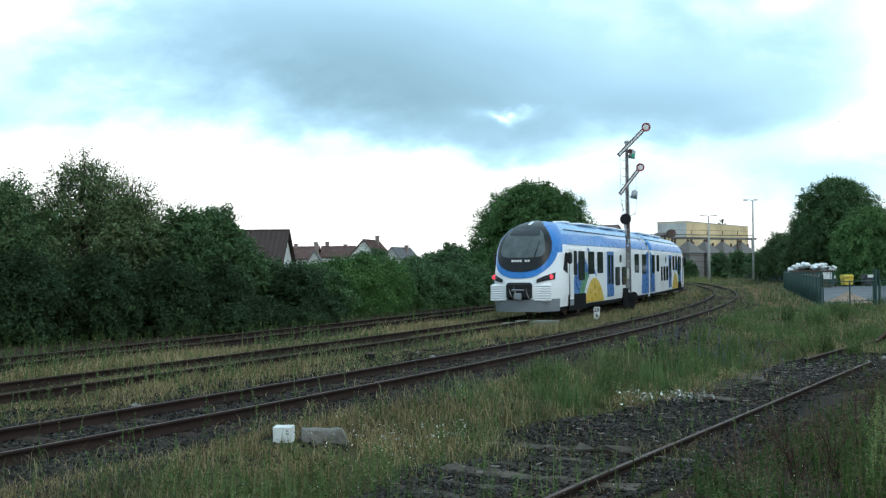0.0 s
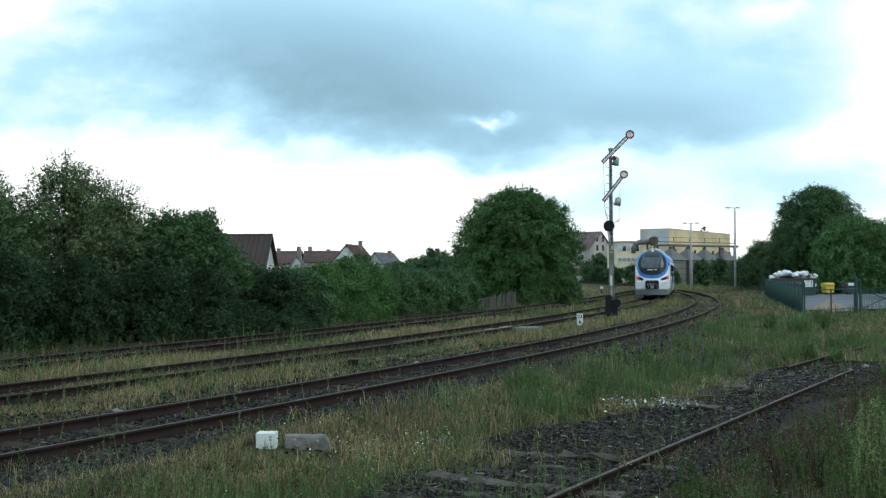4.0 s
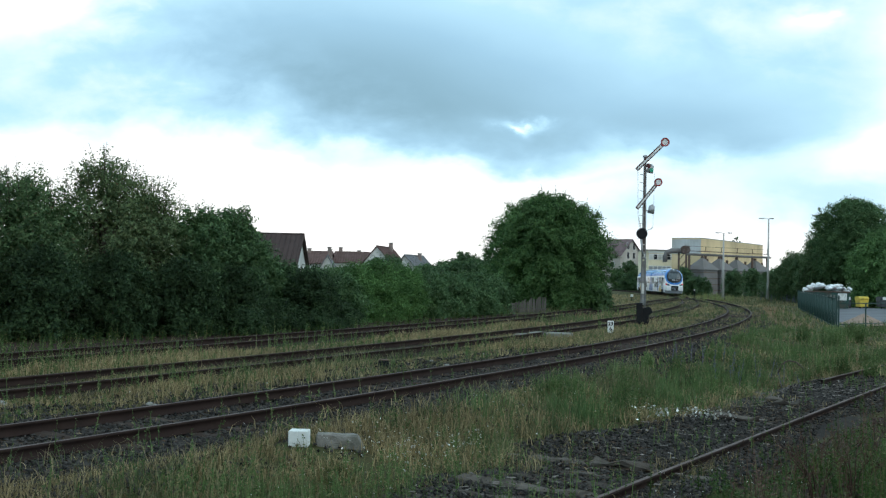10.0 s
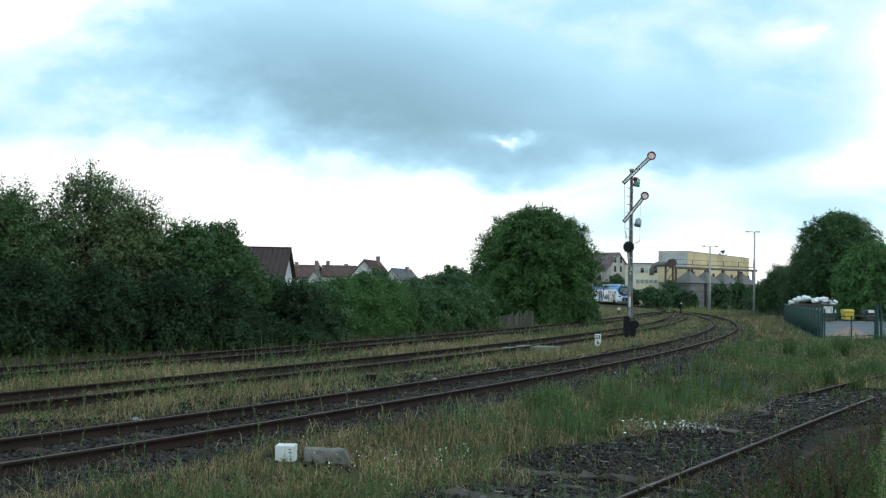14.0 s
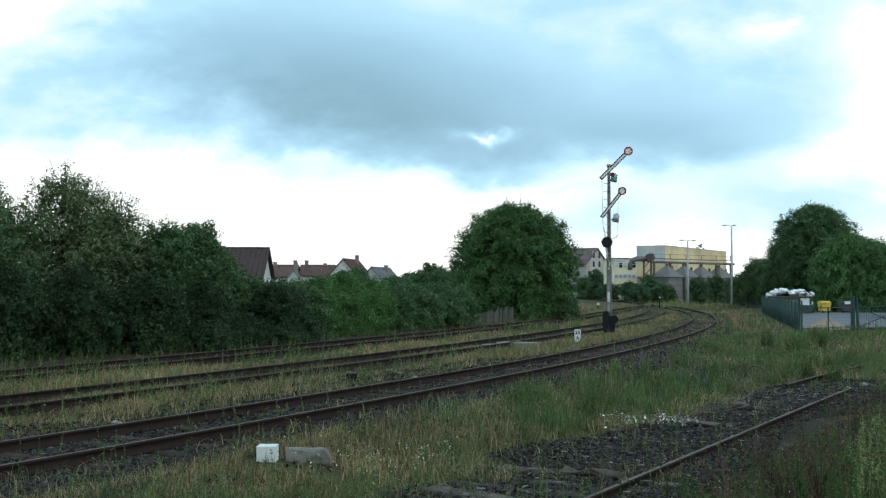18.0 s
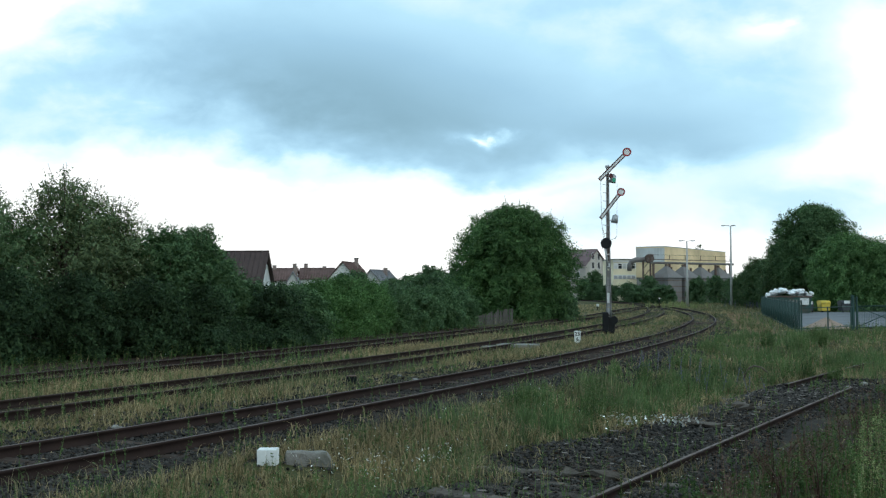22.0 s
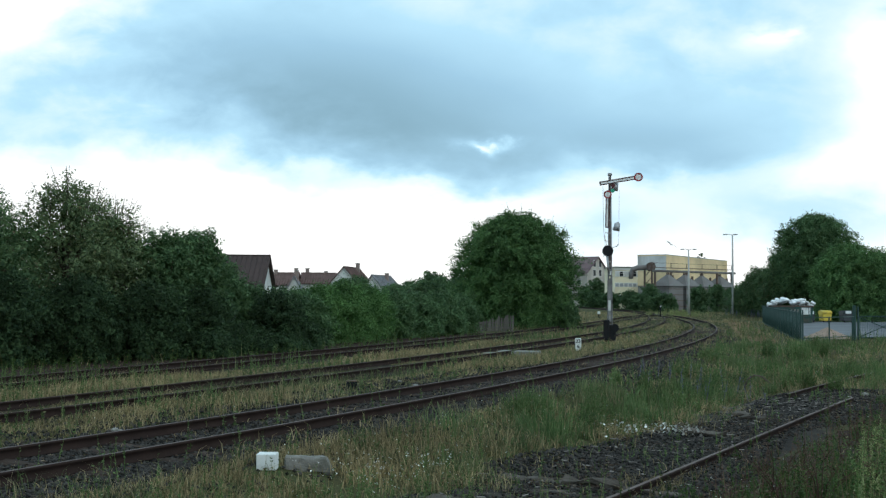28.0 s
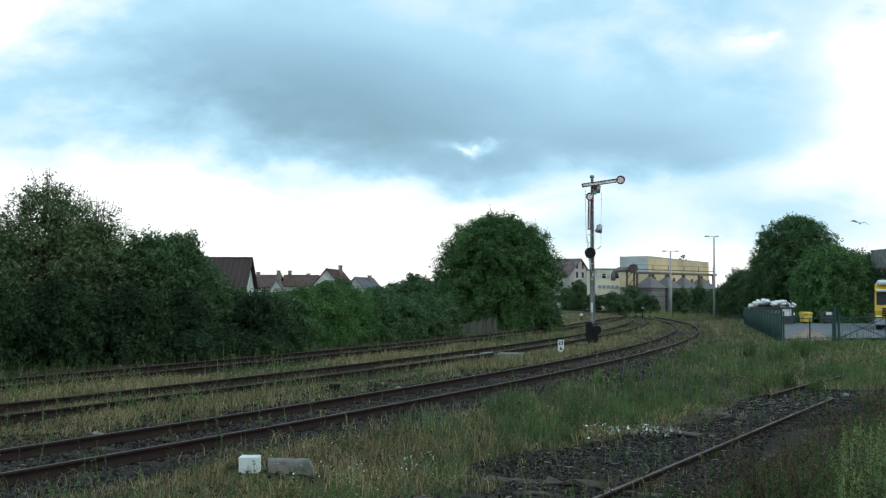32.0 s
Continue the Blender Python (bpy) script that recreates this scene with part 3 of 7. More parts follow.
def strip(name, line, half_l, half_r, z, material, label, y0, y1, edge=-0.03):
    """A bed of ballast along a line, with sloping shoulders."""
    k = (line[:, 1] >= y0) & (line[:, 1] <= y1)
    ln = line[k]
    offs = [-half_l - 0.35, -half_l, -half_l * 0.5, 0, half_r * 0.5, half_r, half_r + 0.35]
    rows = [offset_line(ln, o) for o in offs]
    verts = []
    for r, o in zip(rows, offs):
        zz = z if abs(o) <= max(half_l, half_r) and o != offs[0] and o != offs[-1] else z - 0.14
        jit = np.random.uniform(-0.012, 0.012, len(r))
        verts.append(np.stack([r[:, 0], r[:, 1], np.full(len(r), zz) + jit], 1))
    verts = np.concatenate(verts)
    n = len(ln)
    f = []
    for c in range(len(offs) - 1):
        a = c * n + np.arange(n - 1)
        f.append(np.stack([a, a + n, a + n + 1, a + 1], 1))
    ob = mesh_np(name, verts, np.concatenate(f), material, smooth=True)
    tagged(ob, label, "ballast", kind="structure")
    return ob


strip("ballast_bed_main", LINE_A, 1.45, 2.1, -0.015, M["ballast"], "bed of dark grey crushed stone under the curved track", -8, 136)
strip("ballast_bed_middle", LINE_B, 1.2, 1.2, -0.005, M["shaded_soil"], "weedy bed of the middle track", -8, 330)
strip("ballast_bed_far", LINE_C, 1.2, 1.2, -0.005, M["shaded_soil"], "weedy bed of the track by the hedge", 2, 128)
strip("ballast_bed_siding", LINE_D, 1.25, 1.3, -0.285, M["ballast"], "bed of dark crushed stone of the overgrown siding", -2, 27)
# the hedge's shade on the ground is coloured in with this dark strip
strip("hedge_foot_earth", offset_line(LINE_C, -3.5), 2.0, 2.0, 0.03, M["dark_earth"], "earth and leaf mould at the hedge foot, shade put into the dark colour", 14, 62)
strip("dark_earth_verge", offset_line(LINE_D, 3.6), 2.1, 2.6, -0.325, M["dark_earth"], "dark bare earth with litter beside the siding", 2, 27)

PATH_LINE = np.stack([np.linspace(14.9, 26.9, 46), np.linspace(49.4, 96.0, 46)], 1)
strip("trodden_earth", PATH_LINE, 0.55, 1.1, 0.005, M["bare_earth"], "trodden brown bare earth beside the fence", 48, 100)


def rail(line, off, z, parent, top_mat, y0, y1):
    """One rail: a flat-bottomed section swept along the line."""
    k = (line[:, 1] >= y0) & (line[:, 1] <= y1)
    r = offset_line(line, off)[k]
    t = np.gradient(r, axis=0)
    t /= np.linalg.norm(t, axis=1)[:, None]
    nrm = np.stack([t[:, 1], -t[:, 0]], 1)
    prof = [(-0.065, -0.15), (-0.065, -0.138), (-0.010, -0.118), (-0.010, -0.045), (-0.036, -0.034), (-0.036, -0.006), (-0.028, 0.0), (0.028, 0.0), (0.036, -0.006), (0.036, -0.034), (0.010, -0.045), (0.010, -0.118), (0.065, -0.138), (0.065, -0.15)]
    n, m = len(r), len(prof)
    verts = np.zeros((n, m, 3))
    for j, (o, h) in enumerate(prof):
        verts[:, j, :2] = r + nrm * o
        verts[:, j, 2] = z + h
    i, j = np.meshgrid(np.arange(n - 1), np.arange(m - 1), indexing="ij")
    a = (i * m + j).ravel()
    ob = mesh_np("rail", verts.reshape(-1, 3), np.stack([a, a + m, a + m + 1, a + 1], 1), M["rail"], parent)
    ob.data.materials.append(top_mat)
    idx = np.where(j.ravel() == 6, 1, 0).astype(np.int32)
    ob.data.polygons.foreach_set("material_index", idx)
    return ob


def track(label, line, z, top_mat, y0, y1):
    ob = thing("railway_track", label, "railway track", group="railway tracks")
    for s in (-0.75, 0.75):
        rail(line, s, z, ob, top_mat, y0, y1)
    return ob


TRACK_A = track("curved railway track with brown rusty rails on dark ballast", LINE_A, RAIL_Z, M["railtop_rust_glint"], -8, 137)
TRACK_B = track("railway track with a worn shiny rail head in dry grass", LINE_B, RAIL_Z, M["railtop"], -8, 545)
TRACK_C = track("rusty railway track overgrown with grass beside a hedge", LINE_C, RAIL_Z, M["railtop_rust_glint"], 2, 131)
TRACK_D = thing("railway_track", "overgrown rusty siding that ends in tall grass", "railway track", group="railway tracks")
rail(LINE_D, 0.75, -0.17, TRACK_D, M["railtop_pale"], -2, 25.0)
rail(LINE_D, -0.75, -0.17, TRACK_D, M["railtop_pale"], 24.4, 33.5)

# ======== the train: two cars back to back, the tail of the nearer one towards the camera ========
M.update(
    t_white=mat("train_white_lacquer", (0.84, 0.85, 0.86), 0.32, vary=0.03, scale=0.8, fine=20, bump=0.01, dirt=(0.70, 0.70, 0.68), dirt_amount=0.10, coat=0.2),
    t_blue=mat("train_blue_lacquer", (0.022, 0.185, 0.54), 0.3, vary=0.03, scale=1.5, fine=4, bump=0.0, spec=0.35, coat=0.05),
    t_navy=mat("train_mid_blue_decal", (0.036, 0.150, 0.42), 0.3, vary=0.04, scale=1.5, fine=5, bump=0.0, coat=0.3),
    # roof blue made paler, the sky's reflection painted into it
    t_roof_sheen=mat("train_blue_roof_with_sky_sheen", (0.13, 0.34, 0.64), 0.22, vary=0.05, scale=1.2, fine=4, bump=0.0, coat=0.2),
    t_yellow=mat("train_yellow_decal", (0.66, 0.43, 0.05), 0.3, vary=0.04, scale=1.5, fine=5, bump=0.0, coat=0.3),
    t_green=mat("train_green_decal", (0.07, 0.24, 0.13), 0.3, vary=0.06, bump=0.02, coat=0.3),
    t_black=mat("train_black_gloss", (0.012, 0.013, 0.015), 0.3, vary=0.2, bump=0.0, spec=0.25),
    t_glass=mat("train_tinted_glass", (0.022, 0.026, 0.03), 0.08, vary=0.15, bump=0.0, spec=0.35),
    # grey-teal reflection on the screen is put into the mottled base colour
    t_screen=mat("train_windscreen_glass_with_reflection", (0.085, 0.100, 0.105), 0.1, vary=0.45, scale=1.2, fine=5, bump=0.0, spec=0.35),
    t_grey=mat("train_grey_skirt", (0.22, 0.24, 0.26), 0.5, vary=0.12, scale=2, fine=20, bump=0.05),
    t_under=mat("train_underframe", (0.010, 0.010, 0.011), 0.9, vary=0.3, spec=0.08),
    t_tail=glow_mat("red_tail_light", (0.80, 0.05, 0.08), 0.9),
    t_letter=mat("white_lettering", (0.8, 0.8, 0.8), 0.5, vary=0.02, bump=0),
)
CAR_L, HALF_W, WALL_TOP, ROOF_Z = 19.8, 1.32, 2.35, 3.82


def car_half(z):
    """Half-width of the body at a height above the rail."""
    if z <= WALL_TOP:
        return HALF_W - 0.05 * max(0.0, (0.9 - z) / 0.6) ** 2
    q = min(1.0, (z - WALL_TOP) / (ROOF_Z - WALL_TOP))
    return HALF_W * max(0.0, 1 - q ** 2.4) ** (1 / 2.2)


def nose(u, z):
    """The point of the nose at breadth u (-1..1) and height z."""
    if z < 1.2:
        base = 0.10 + 0.10 * ((1.2 - z) / 0.85) ** 2
    elif z < 3.0:
        base = 0.10 + 0.21 * (z - 1.2) + 0.10 * (z - 1.2) ** 2
    else:
        q = min(1.0, (z - 3.0) / (ROOF_Z - 3.0))
        base = 0.802 + 0.57 * (z - 3.0) + 1.75 * (1 - math.sqrt(max(0.0, 1 - q * q)))
    edge = 0.22 * u * u + 0.80 * abs(u) ** 6
    return Vector((u * car_half(z), base + edge, z))


def nose_patch(rings, centre_z, reach, half_u, lift, sides=44, power=2.6, z_up=1.0, z_down=1.0, widen=0.0, open_top=2.0):
    """A plate that lies on the nose: outline a rounded egg round (0, centre_z)."""
    bm = bmesh.new()
    rows = []
    for r in rings:
        row = []
        for j in range(sides):
            a = 2 * math.pi * j / sides
            c, s = math.cos(a), math.sin(a)
            k = (abs(c) ** power + abs(s) ** power) ** (-1 / power)
            u = half_u * r * k * c * (1 + widen * s)
            z = centre_z + reach * r * k * s * (z_up if s > 0 else z_down)
            p = nose(max(-0.99, min(0.99, u)), min(ROOF_Z - 0.01, z))
            n = Vector((0.5 * u, -1, 0.45)).normalized()
            row.append(bm.verts.new(p + n * lift))
        rows.append(row)
    for a, b in zip(rows, rows[1:]):
        for j in range(sides):
            if math.sin(2 * math.pi * (j + 0.5) / sides) > open_top:
                continue
            bm.faces.new((a[j], a[(j + 1) % sides], b[(j + 1) % sides], b[j])).smooth = True
    if rings[0] < 0.05:
        bm.faces.new(rows[0])
    bmesh.ops.recalc_face_normals(bm, faces=bm.faces)
    if sum((f.normal.y for f in bm.faces)) > 0:
        bmesh.ops.reverse_faces(bm, faces=bm.faces)
    return bm


def on_wall(side, pts, lift=0.004, thick=0.006):
    """A flat plate on the side wall, outline given as (distance along, height)."""
    x = side * (HALF_W + lift)
    return plate([(x, a if a < 3 else 3 + (a - 3) * 0.971, z) for a, z in pts], thick, (side, 0, 0))


def rounded(a0, a1, z0, z1, r):
    out = []
    for cx, cz, s in ((a1 - r, z1 - r, 0), (a0 + r, z1 - r, 90), (a0 + r, z0 + r, 180), (a1 - r, z0 + r, 270)):
        for k in range(0, 91, 30):
            out.append((cx + r * math.cos(radians(s + k)), cz + r * math.sin(radians(s + k))))
    return out


def build_car(parent):
    zs = [0.27, 0.42, 0.75, 0.95, 1.15, 1.4, 1.7, 2.0, WALL_TOP] + [WALL_TOP + (ROOF_Z - WALL_TOP) * math.sin(math.pi / 2 * k / 14) for k in range(1, 15)]
    us = [-1 + 2 * k / 28 for k in range(29)]
    bm = bmesh.new()
    grid = []
    for z in zs:
        w = car_half(z)
        front = [nose(u, z) for u in us]
        e = front[0].y
        left = [Vector((-w, e + (CAR_L - e) * k / 10, z)) for k in range(10, 0, -1)]
        right = [Vector((w, p.y, z)) for p in left[::-1]]
        grid.append([bm.verts.new(p) for p in left + front + right])
    for i in range(len(zs) - 1):
        zc = 0.5 * (zs[i] + zs[i + 1])
        for j in range(len(grid[0]) - 1):
            f = bm.faces.new((grid[i][j], grid[i][j + 1], grid[i + 1][j + 1], grid[i + 1][j]))
            f.smooth = True
            on_nose = 10 <= j < 38
            if zc < 0.75 and on_nose:
                f.material_index = 1
            elif zc < 0.45 and 0 <= j:
                f.material_index = 4
            elif zc > 2.78 and not on_nose:
                # above 3.25 the blue turns paler, as a painted sky reflection
                f.material_index = 2 if zc < 3.25 else 3
            elif on_nose and zc > 3.3 and 14 < j < 33:
                f.material_index = 5
            elif on_nose and (zc > 3.0 or zc > 2.5 and (j < 13 or j > 34)):
                f.material_index = 2
    # inner end wall
    end = [r[0] for r in grid] + [r[-1] for r in grid[::-1]]
    bm.faces.new(end[::-1])
    bmesh.ops.recalc_face_normals(bm, faces=bm.faces)
    body = part("car_body", bm, [M["t_white"], M["t_grey"], M["t_blue"], M["t_roof_sheen"], M["t_under"], M["t_black"]], parent)
    sub = lambda n, b, m_, lab="": part(n, b, M[m_], body, lab)
    # nose: blue ring, black screen panel, glass
    sub("blue_ring", nose_patch([0.76, 0.82, 0.88, 0.94, 1.0], 2.56, 1.36, 0.93, 0.030, z_up=0.94, z_down=0.76, power=2.5, widen=0.07, open_top=0.72), "t_blue", "glossy blue band round the windscreen")
    sub("screen_panel", nose_patch([0.01, 0.25, 0.45, 0.62, 0.76, 0.88, 1.0], 2.56, 1.20, 0.80, 0.056, z_up=1.07, z_down=0.66, power=2.6, widen=0.09), "t_black", "black panel round the windscreen")
    sub("windscreen", nose_patch([0.01, 0.5, 0.8, 1.0], 2.86, 0.56, 0.64, 0.063, power=5.5, widen=-0.06), "t_screen", "large dark windscreen")
    sub("destination_display", nose_patch([0.01, 0.6, 1.0], 3.27, 0.13, 0.52, 0.071, power=6), "t_glass", "dark display above the windscreen")
    sub("top_lamp", nose_patch([0.01, 1.0], 3.66, 0.085, 0.10, 0.075), "t_letter", "round white lamp at the roof edge")
    # unreadable number under the windscreen, as bars
    for k in range(7):
        if k == 4:
            continue
        p = nose(-0.24 + 0.08 * k, 2.20)
        bm = box(p.x, p.y - 0.075, p.z, 0.085, 0.012, 0.085)
        part("number_bar", bm, M["t_letter"], body)
    for s in (-1, 1):
        bm = bmesh.new()
        for k in range(6):
            u0, u1 = s * (0.50 + 0.07 * k), s * (0.50 + 0.07 * (k + 1))
            za, zb = 1.37 + 0.020 * k, 1.51 + 0.040 * k
            zc, zd = 1.37 + 0.020 * (k + 1), 1.51 + 0.040 * (k + 1)
            v = [bm.verts.new(nose(a, b) + Vector((0.012 * s, -0.05, 0))) for a, b in ((u0, za), (u1, zc), (u1, zd), (u0, zb))]
            bm.faces.new(v if s > 0 else v[::-1])
        bmesh.ops.recalc_face_normals(bm, faces=bm.faces)
        part("light_housing", bm, M["t_black"], body, "black headlight housing")
        p = nose(s * 0.66, 1.49)
        bm = tube([(p.x, p.y - 0.03, p.z), (p.x, p.y - 0.075, p.z)], [0.085, 0.075], 14)
        part("headlight_lens", bm, M["t_glass"], body, "unlit round headlight")
        p = nose(s * 0.84, 1.585)
        bm = bmesh.new()
        bmesh.ops.create_icosphere(bm, subdivisions=2, radius=0.115)
        bmesh.ops.scale(bm, vec=(0.9, 0.5, 0.85), verts=bm.verts)
        bmesh.ops.translate(bm, vec=(p.x + 0.01 * s, p.y - 0.05, p.z), verts=bm.verts)
        part("tail_light", bm, M["t_tail"], body, "glowing red tail light")
        # ribbed white fairings on either side of the coupler
        bm = bmesh.new()
        for k in range(7):
            z = 0.72 + 0.088 * k
            add_box(bm, s * 0.90, 0.235, z, 0.66, 0.34, 0.062, 0.018, pose(0, 0, 0, 0, 0, s * 9))
        add_box(bm, s * 0.90, 0.275, 0.99, 0.65, 0.34, 0.66, 0.05, pose(0, 0, 0, 0, 0, s * 9))
        part("ribbed_fairing", bm, M["t_white"], body, "white ribbed fairing beside the coupler")
        # wing mirror and cab side window
        bm = bmesh.new()
        add_box(bm, s * 1.50, 2.0, 2.30, 0.17, 0.24, 0.46, 0.06)
        add_tube(bm, [(s * 1.26, 2.12, 2.45), (s * 1.48, 2.03, 2.45)], 0.03, 6)
        part("wing_mirror", bm, M["t_black"], body, "black wing mirror")
        part("cab_window", on_wall(s, [(1.62, 1.85), (2.28, 1.70), (2.28, 2.52), (1.95, 2.52)], 0.006), M["t_glass"], body)
        part("cab_door", on_wall(s, rounded(2.55, 3.2, 0.65, 2.66, 0.06), 0.002, 0.02), M["t_white"], body)
        part("door_rail", tube([(s * 1.36, 2.47, 0.8), (s * 1.36, 2.47, 2.2)], 0.022, 6), M["grey_steel"], body)
        # side windows, high ones over the bogie and low ones in the low-floor part
        for a0, a1, z0, z1 in ((3.25, 3.8, 1.62, 2.60), (4.05, 5.15, 1.40, 2.60), (5.8, 6.95, 1.64, 2.60), (7.55, 8.7, 1.66, 2.60),
                               (11.35, 12.45, 1.05, 1.92), (12.9, 13.95, 1.05, 1.92), (14.5, 15.2, 1.05, 1.92), (12.4, 12.85, 2.15, 2.50), (16.2, 17.4, 1.62, 2.58), (18.3, 19.5, 1.55, 2.58)):
            w = part("side_window", on_wall(s, rounded(a0, a1, z0, z1, 0.10), 0.010, 0.008), M["t_glass"], body)
        # passenger doors
        for a in (9.55,):
            part("passenger_door", on_wall(s, rounded(a, a + 1.4, 0.58, 2.64, 0.06), 0.009, 0.02), M["t_navy"], body, "blue double door")
            for k in (0.14, 0.80):
                part("door_window", on_wall(s, rounded(a + k, a + k + 0.46, 1.15, 2.48, 0.08), 0.031, 0.006), M["t_glass"], body)
        # painted shapes
        def hill(name, m_, c, half, top, z0, lift, skew=0.0):
            pts = [(c - half, z0)]
            for k in range(1, 16):
                q = -1 + 2 * k / 16
                pts.append((c + half * q + skew * (1 - q * q), z0 + (top - z0) * (1 - abs(q) ** 2.2)))
            pts.append((c + half, z0))
            part(name, on_wall(s, pts, lift, 0.004), M[m_], body)
        hill("blue_hill_decal", "t_navy", 4.6, 1.85, 2.40, 0.62, 0.0015, 0.2)
        hill("green_hill_decal", "t_green", 5.3, 1.25, 1.74, 0.62, 0.0035, 0.1)
        hill("white_hill_decal", "t_white", 6.7, 1.95, 1.66, 0.45, 0.0045, -0.1)
        hill("yellow_hill_decal", "t_yellow", 7.0, 1.9, 1.47, 0.45, 0.0055, 0.0)
        part("blue_stripe_decal", on_wall(s, [(5.7, 2.74), (5.95, 2.74), (7.9, 1.15), (7.3, 1.35)], 0.0015, 0.004), M["t_navy"], body)
        part("blue_arch_decal", on_wall(s, [(18.1, 0.5), (20.3, 0.5), (20.3, 2.74), (19.8, 2.70), (19.2, 2.50), (18.7, 2.15), (18.35, 1.5)], 0.0015, 0.004), M["t_navy"], body)
        # flat near-black plate on the wall, painting the dark of a bogie opening
        part("bogie_recess", on_wall(s, rounded(2.35, 5.3, 0.22, 0.86, 0.10), 0.012, 0.006), M["t_under"], body)
        part("underframe_skirt", on_wall(s, [(2.6, 0.42), (3.2, 0.42), (3.2, 0.62), (2.6, 0.62)], 0.0, 0.02), M["t_grey"], body)
    # coupler, and a solid block coloured black for its recess's darkness
    bm = box(0, 0.16, 1.06, 1.02, 0.30, 0.64, 0.08)
    part("coupler_recess", bm, M["t_black"], body, "solid black block in place of the shaded coupler opening")
    bm = bmesh.new()
    add_box(bm, 0, -0.08, 0.85, 0.26, 0.26, 0.26, 0.04)
    add_tube(bm, [(0, 0.1, 0.85), (0, -0.16, 0.85)], 0.09, 8)
    add_box(bm, 0, -0.05, 1.1, 0.5, 0.08, 0.06, 0.02)
    part("coupler", bm, M["t_grey"], body, "dark steel coupler")
    for a, z0 in ((-0.36, 1.22), (-0.18, 1.28), (0.3, 1.2)):
        part("brake_hose", tube([(a, 0.05, z0), (a + 0.03, -0.06, z0 - 0.16), (a + 0.10, -0.05, z0 - 0.34), (a + 0.12, 0.02, z0 - 0.42)], 0.022, 6), M["grey_steel"], body)
    # wiper on the windscreen, gutter along the roof edge, sill seam above the skirt
    wp, wq = nose(0.40, 2.36), nose(0.50, 2.95)
    part("wiper", tube([wp + Vector((0, -0.08, 0)), wq + Vector((0.02, -0.09, 0))], 0.018, 5), M["t_black"], body)
    for s in (-1, 1):
        part("roof_gutter", tube([(s * (car_half(3.45) + 0.012), 3.0, 3.45), (s * (car_half(3.45) + 0.012), CAR_L - 0.1, 3.45)], 0.022, 5), M["t_black"], body, "dark gutter line along the roof")
        part("wall_seam", tube([(s * (car_half(2.84) + 0.004), 2.6, 2.84), (s * (car_half(2.84) + 0.004), CAR_L - 0.1, 2.84)], 0.010, 4), M["t_grey"], body)
    # underside, bogies, wheels
    bm = bmesh.new()
    add_box(bm, 0, 10.7, 0.62, 2.5, 18.1, 0.36, 0.03)
    for a, l in ((8.9, 3.6), (13.6, 3.2)):
        add_box(bm, 0, a, 0.45, 2.4, l, 0.42, 0.05)
    part("underframe", bm, M["t_under"], body)
    for c in (4.9, 17.9):
        for s in (-1, 1):
            part("bogie_side", box(s * 1.02, c, 0.50, 0.18, 3.2, 0.22, 0.04), M["t_under"], body)
            part("air_spring", box(s * 1.04, c, 0.76, 0.26, 0.7, 0.3, 0.05), M["t_under"], body)
        for a in (-1.1, 1.1):
            for s in (-1, 1):
                bm = tube([(s * 0.68, c + a, 0.40), (s * 0.82, c + a, 0.40)], 0.40, 20)
                part("wheel", bm, M["rust"], body)
    # roof equipment
    for a, w, l, h in ((6.4, 0.6, 0.9, 0.12), (9.5, 1.0, 3.4, 0.10), (14.0, 1.0, 3.6, 0.11), (17.6, 1.0, 1.8, 0.10)):
        part("roof_unit", box(0, a, ROOF_Z + h * 0.45, w, l, h, 0.06), M["t_white"], body, "low white equipment box on the roof")
    # bellows to the next car
    bm = bmesh.new()
    for k in range(4):
        add_box(bm, 0, CAR_L + 0.03 + 0.08 * k, 1.9, 2.3 - 0.06 * (k % 2), 0.06, 2.7 - 0.06 * (k % 2), 0.02)
    part("bellows", bm, M["t_under"], body, "black folding bellows")
    return body


TRAIN = thing("diesel_railcar", "white and blue two-car diesel railcar leaving along the track", "train")
CAR_1 = build_car(TRAIN)
CAR_2 = copy_thing(CAR_1, pose(0, 2 * CAR_L + 0.5, 0, 0, 0, 180))

ARC_B = np.concatenate([[0], np.cumsum(np.linalg.norm(np.diff(LINE_B, axis=0), axis=1))])


def at_arc(s):
    return np.array([np.interp(s, ARC_B, LINE_B[:, 0]), np.interp(s, ARC_B, LINE_B[:, 1])])


def arc_of_y(y):
    k = LINE_B[:, 1] < 260
    return float(np.interp(y, LINE_B[k, 1], ARC_B[k]))


# where the tail stands, by its distance ahead of the camera
TAIL = [(0.0, 39.4), (1.0, 48.9), (2.0, 58.4), (3.0, 68.6), (6.0, 102.5), (9.0, 138.5), (13.0, 186.0), (17.0, 227.5), (18.0, 238.0)]


def tail_arc(t):
    ts = [a for a, b in TAIL]
    ar = [arc_of_y(b) for a, b in TAIL]
    if t > 18:
        return ar[-1] + 10.6 * (t - 18)
    k = max(0, min(len(ts) - 2, int(np.searchsorted(ts, t, side="right")) - 1))
    def tan(i):
        i0, i1 = max(0, i - 1), min(len(ts) - 1, i + 1)
        return (ar[i1] - ar[i0]) / (ts[i1] - ts[i0])
    h = ts[k + 1] - ts[k]
    q = (t - ts[k]) / h
    return (ar[k] * (1 + 2 * q) * (1 - q) ** 2 + ar[k + 1] * q * q * (3 - 2 * q) + h * (tan(k) * q * (1 - q) ** 2 - tan(k + 1) * q * q * (1 - q)))


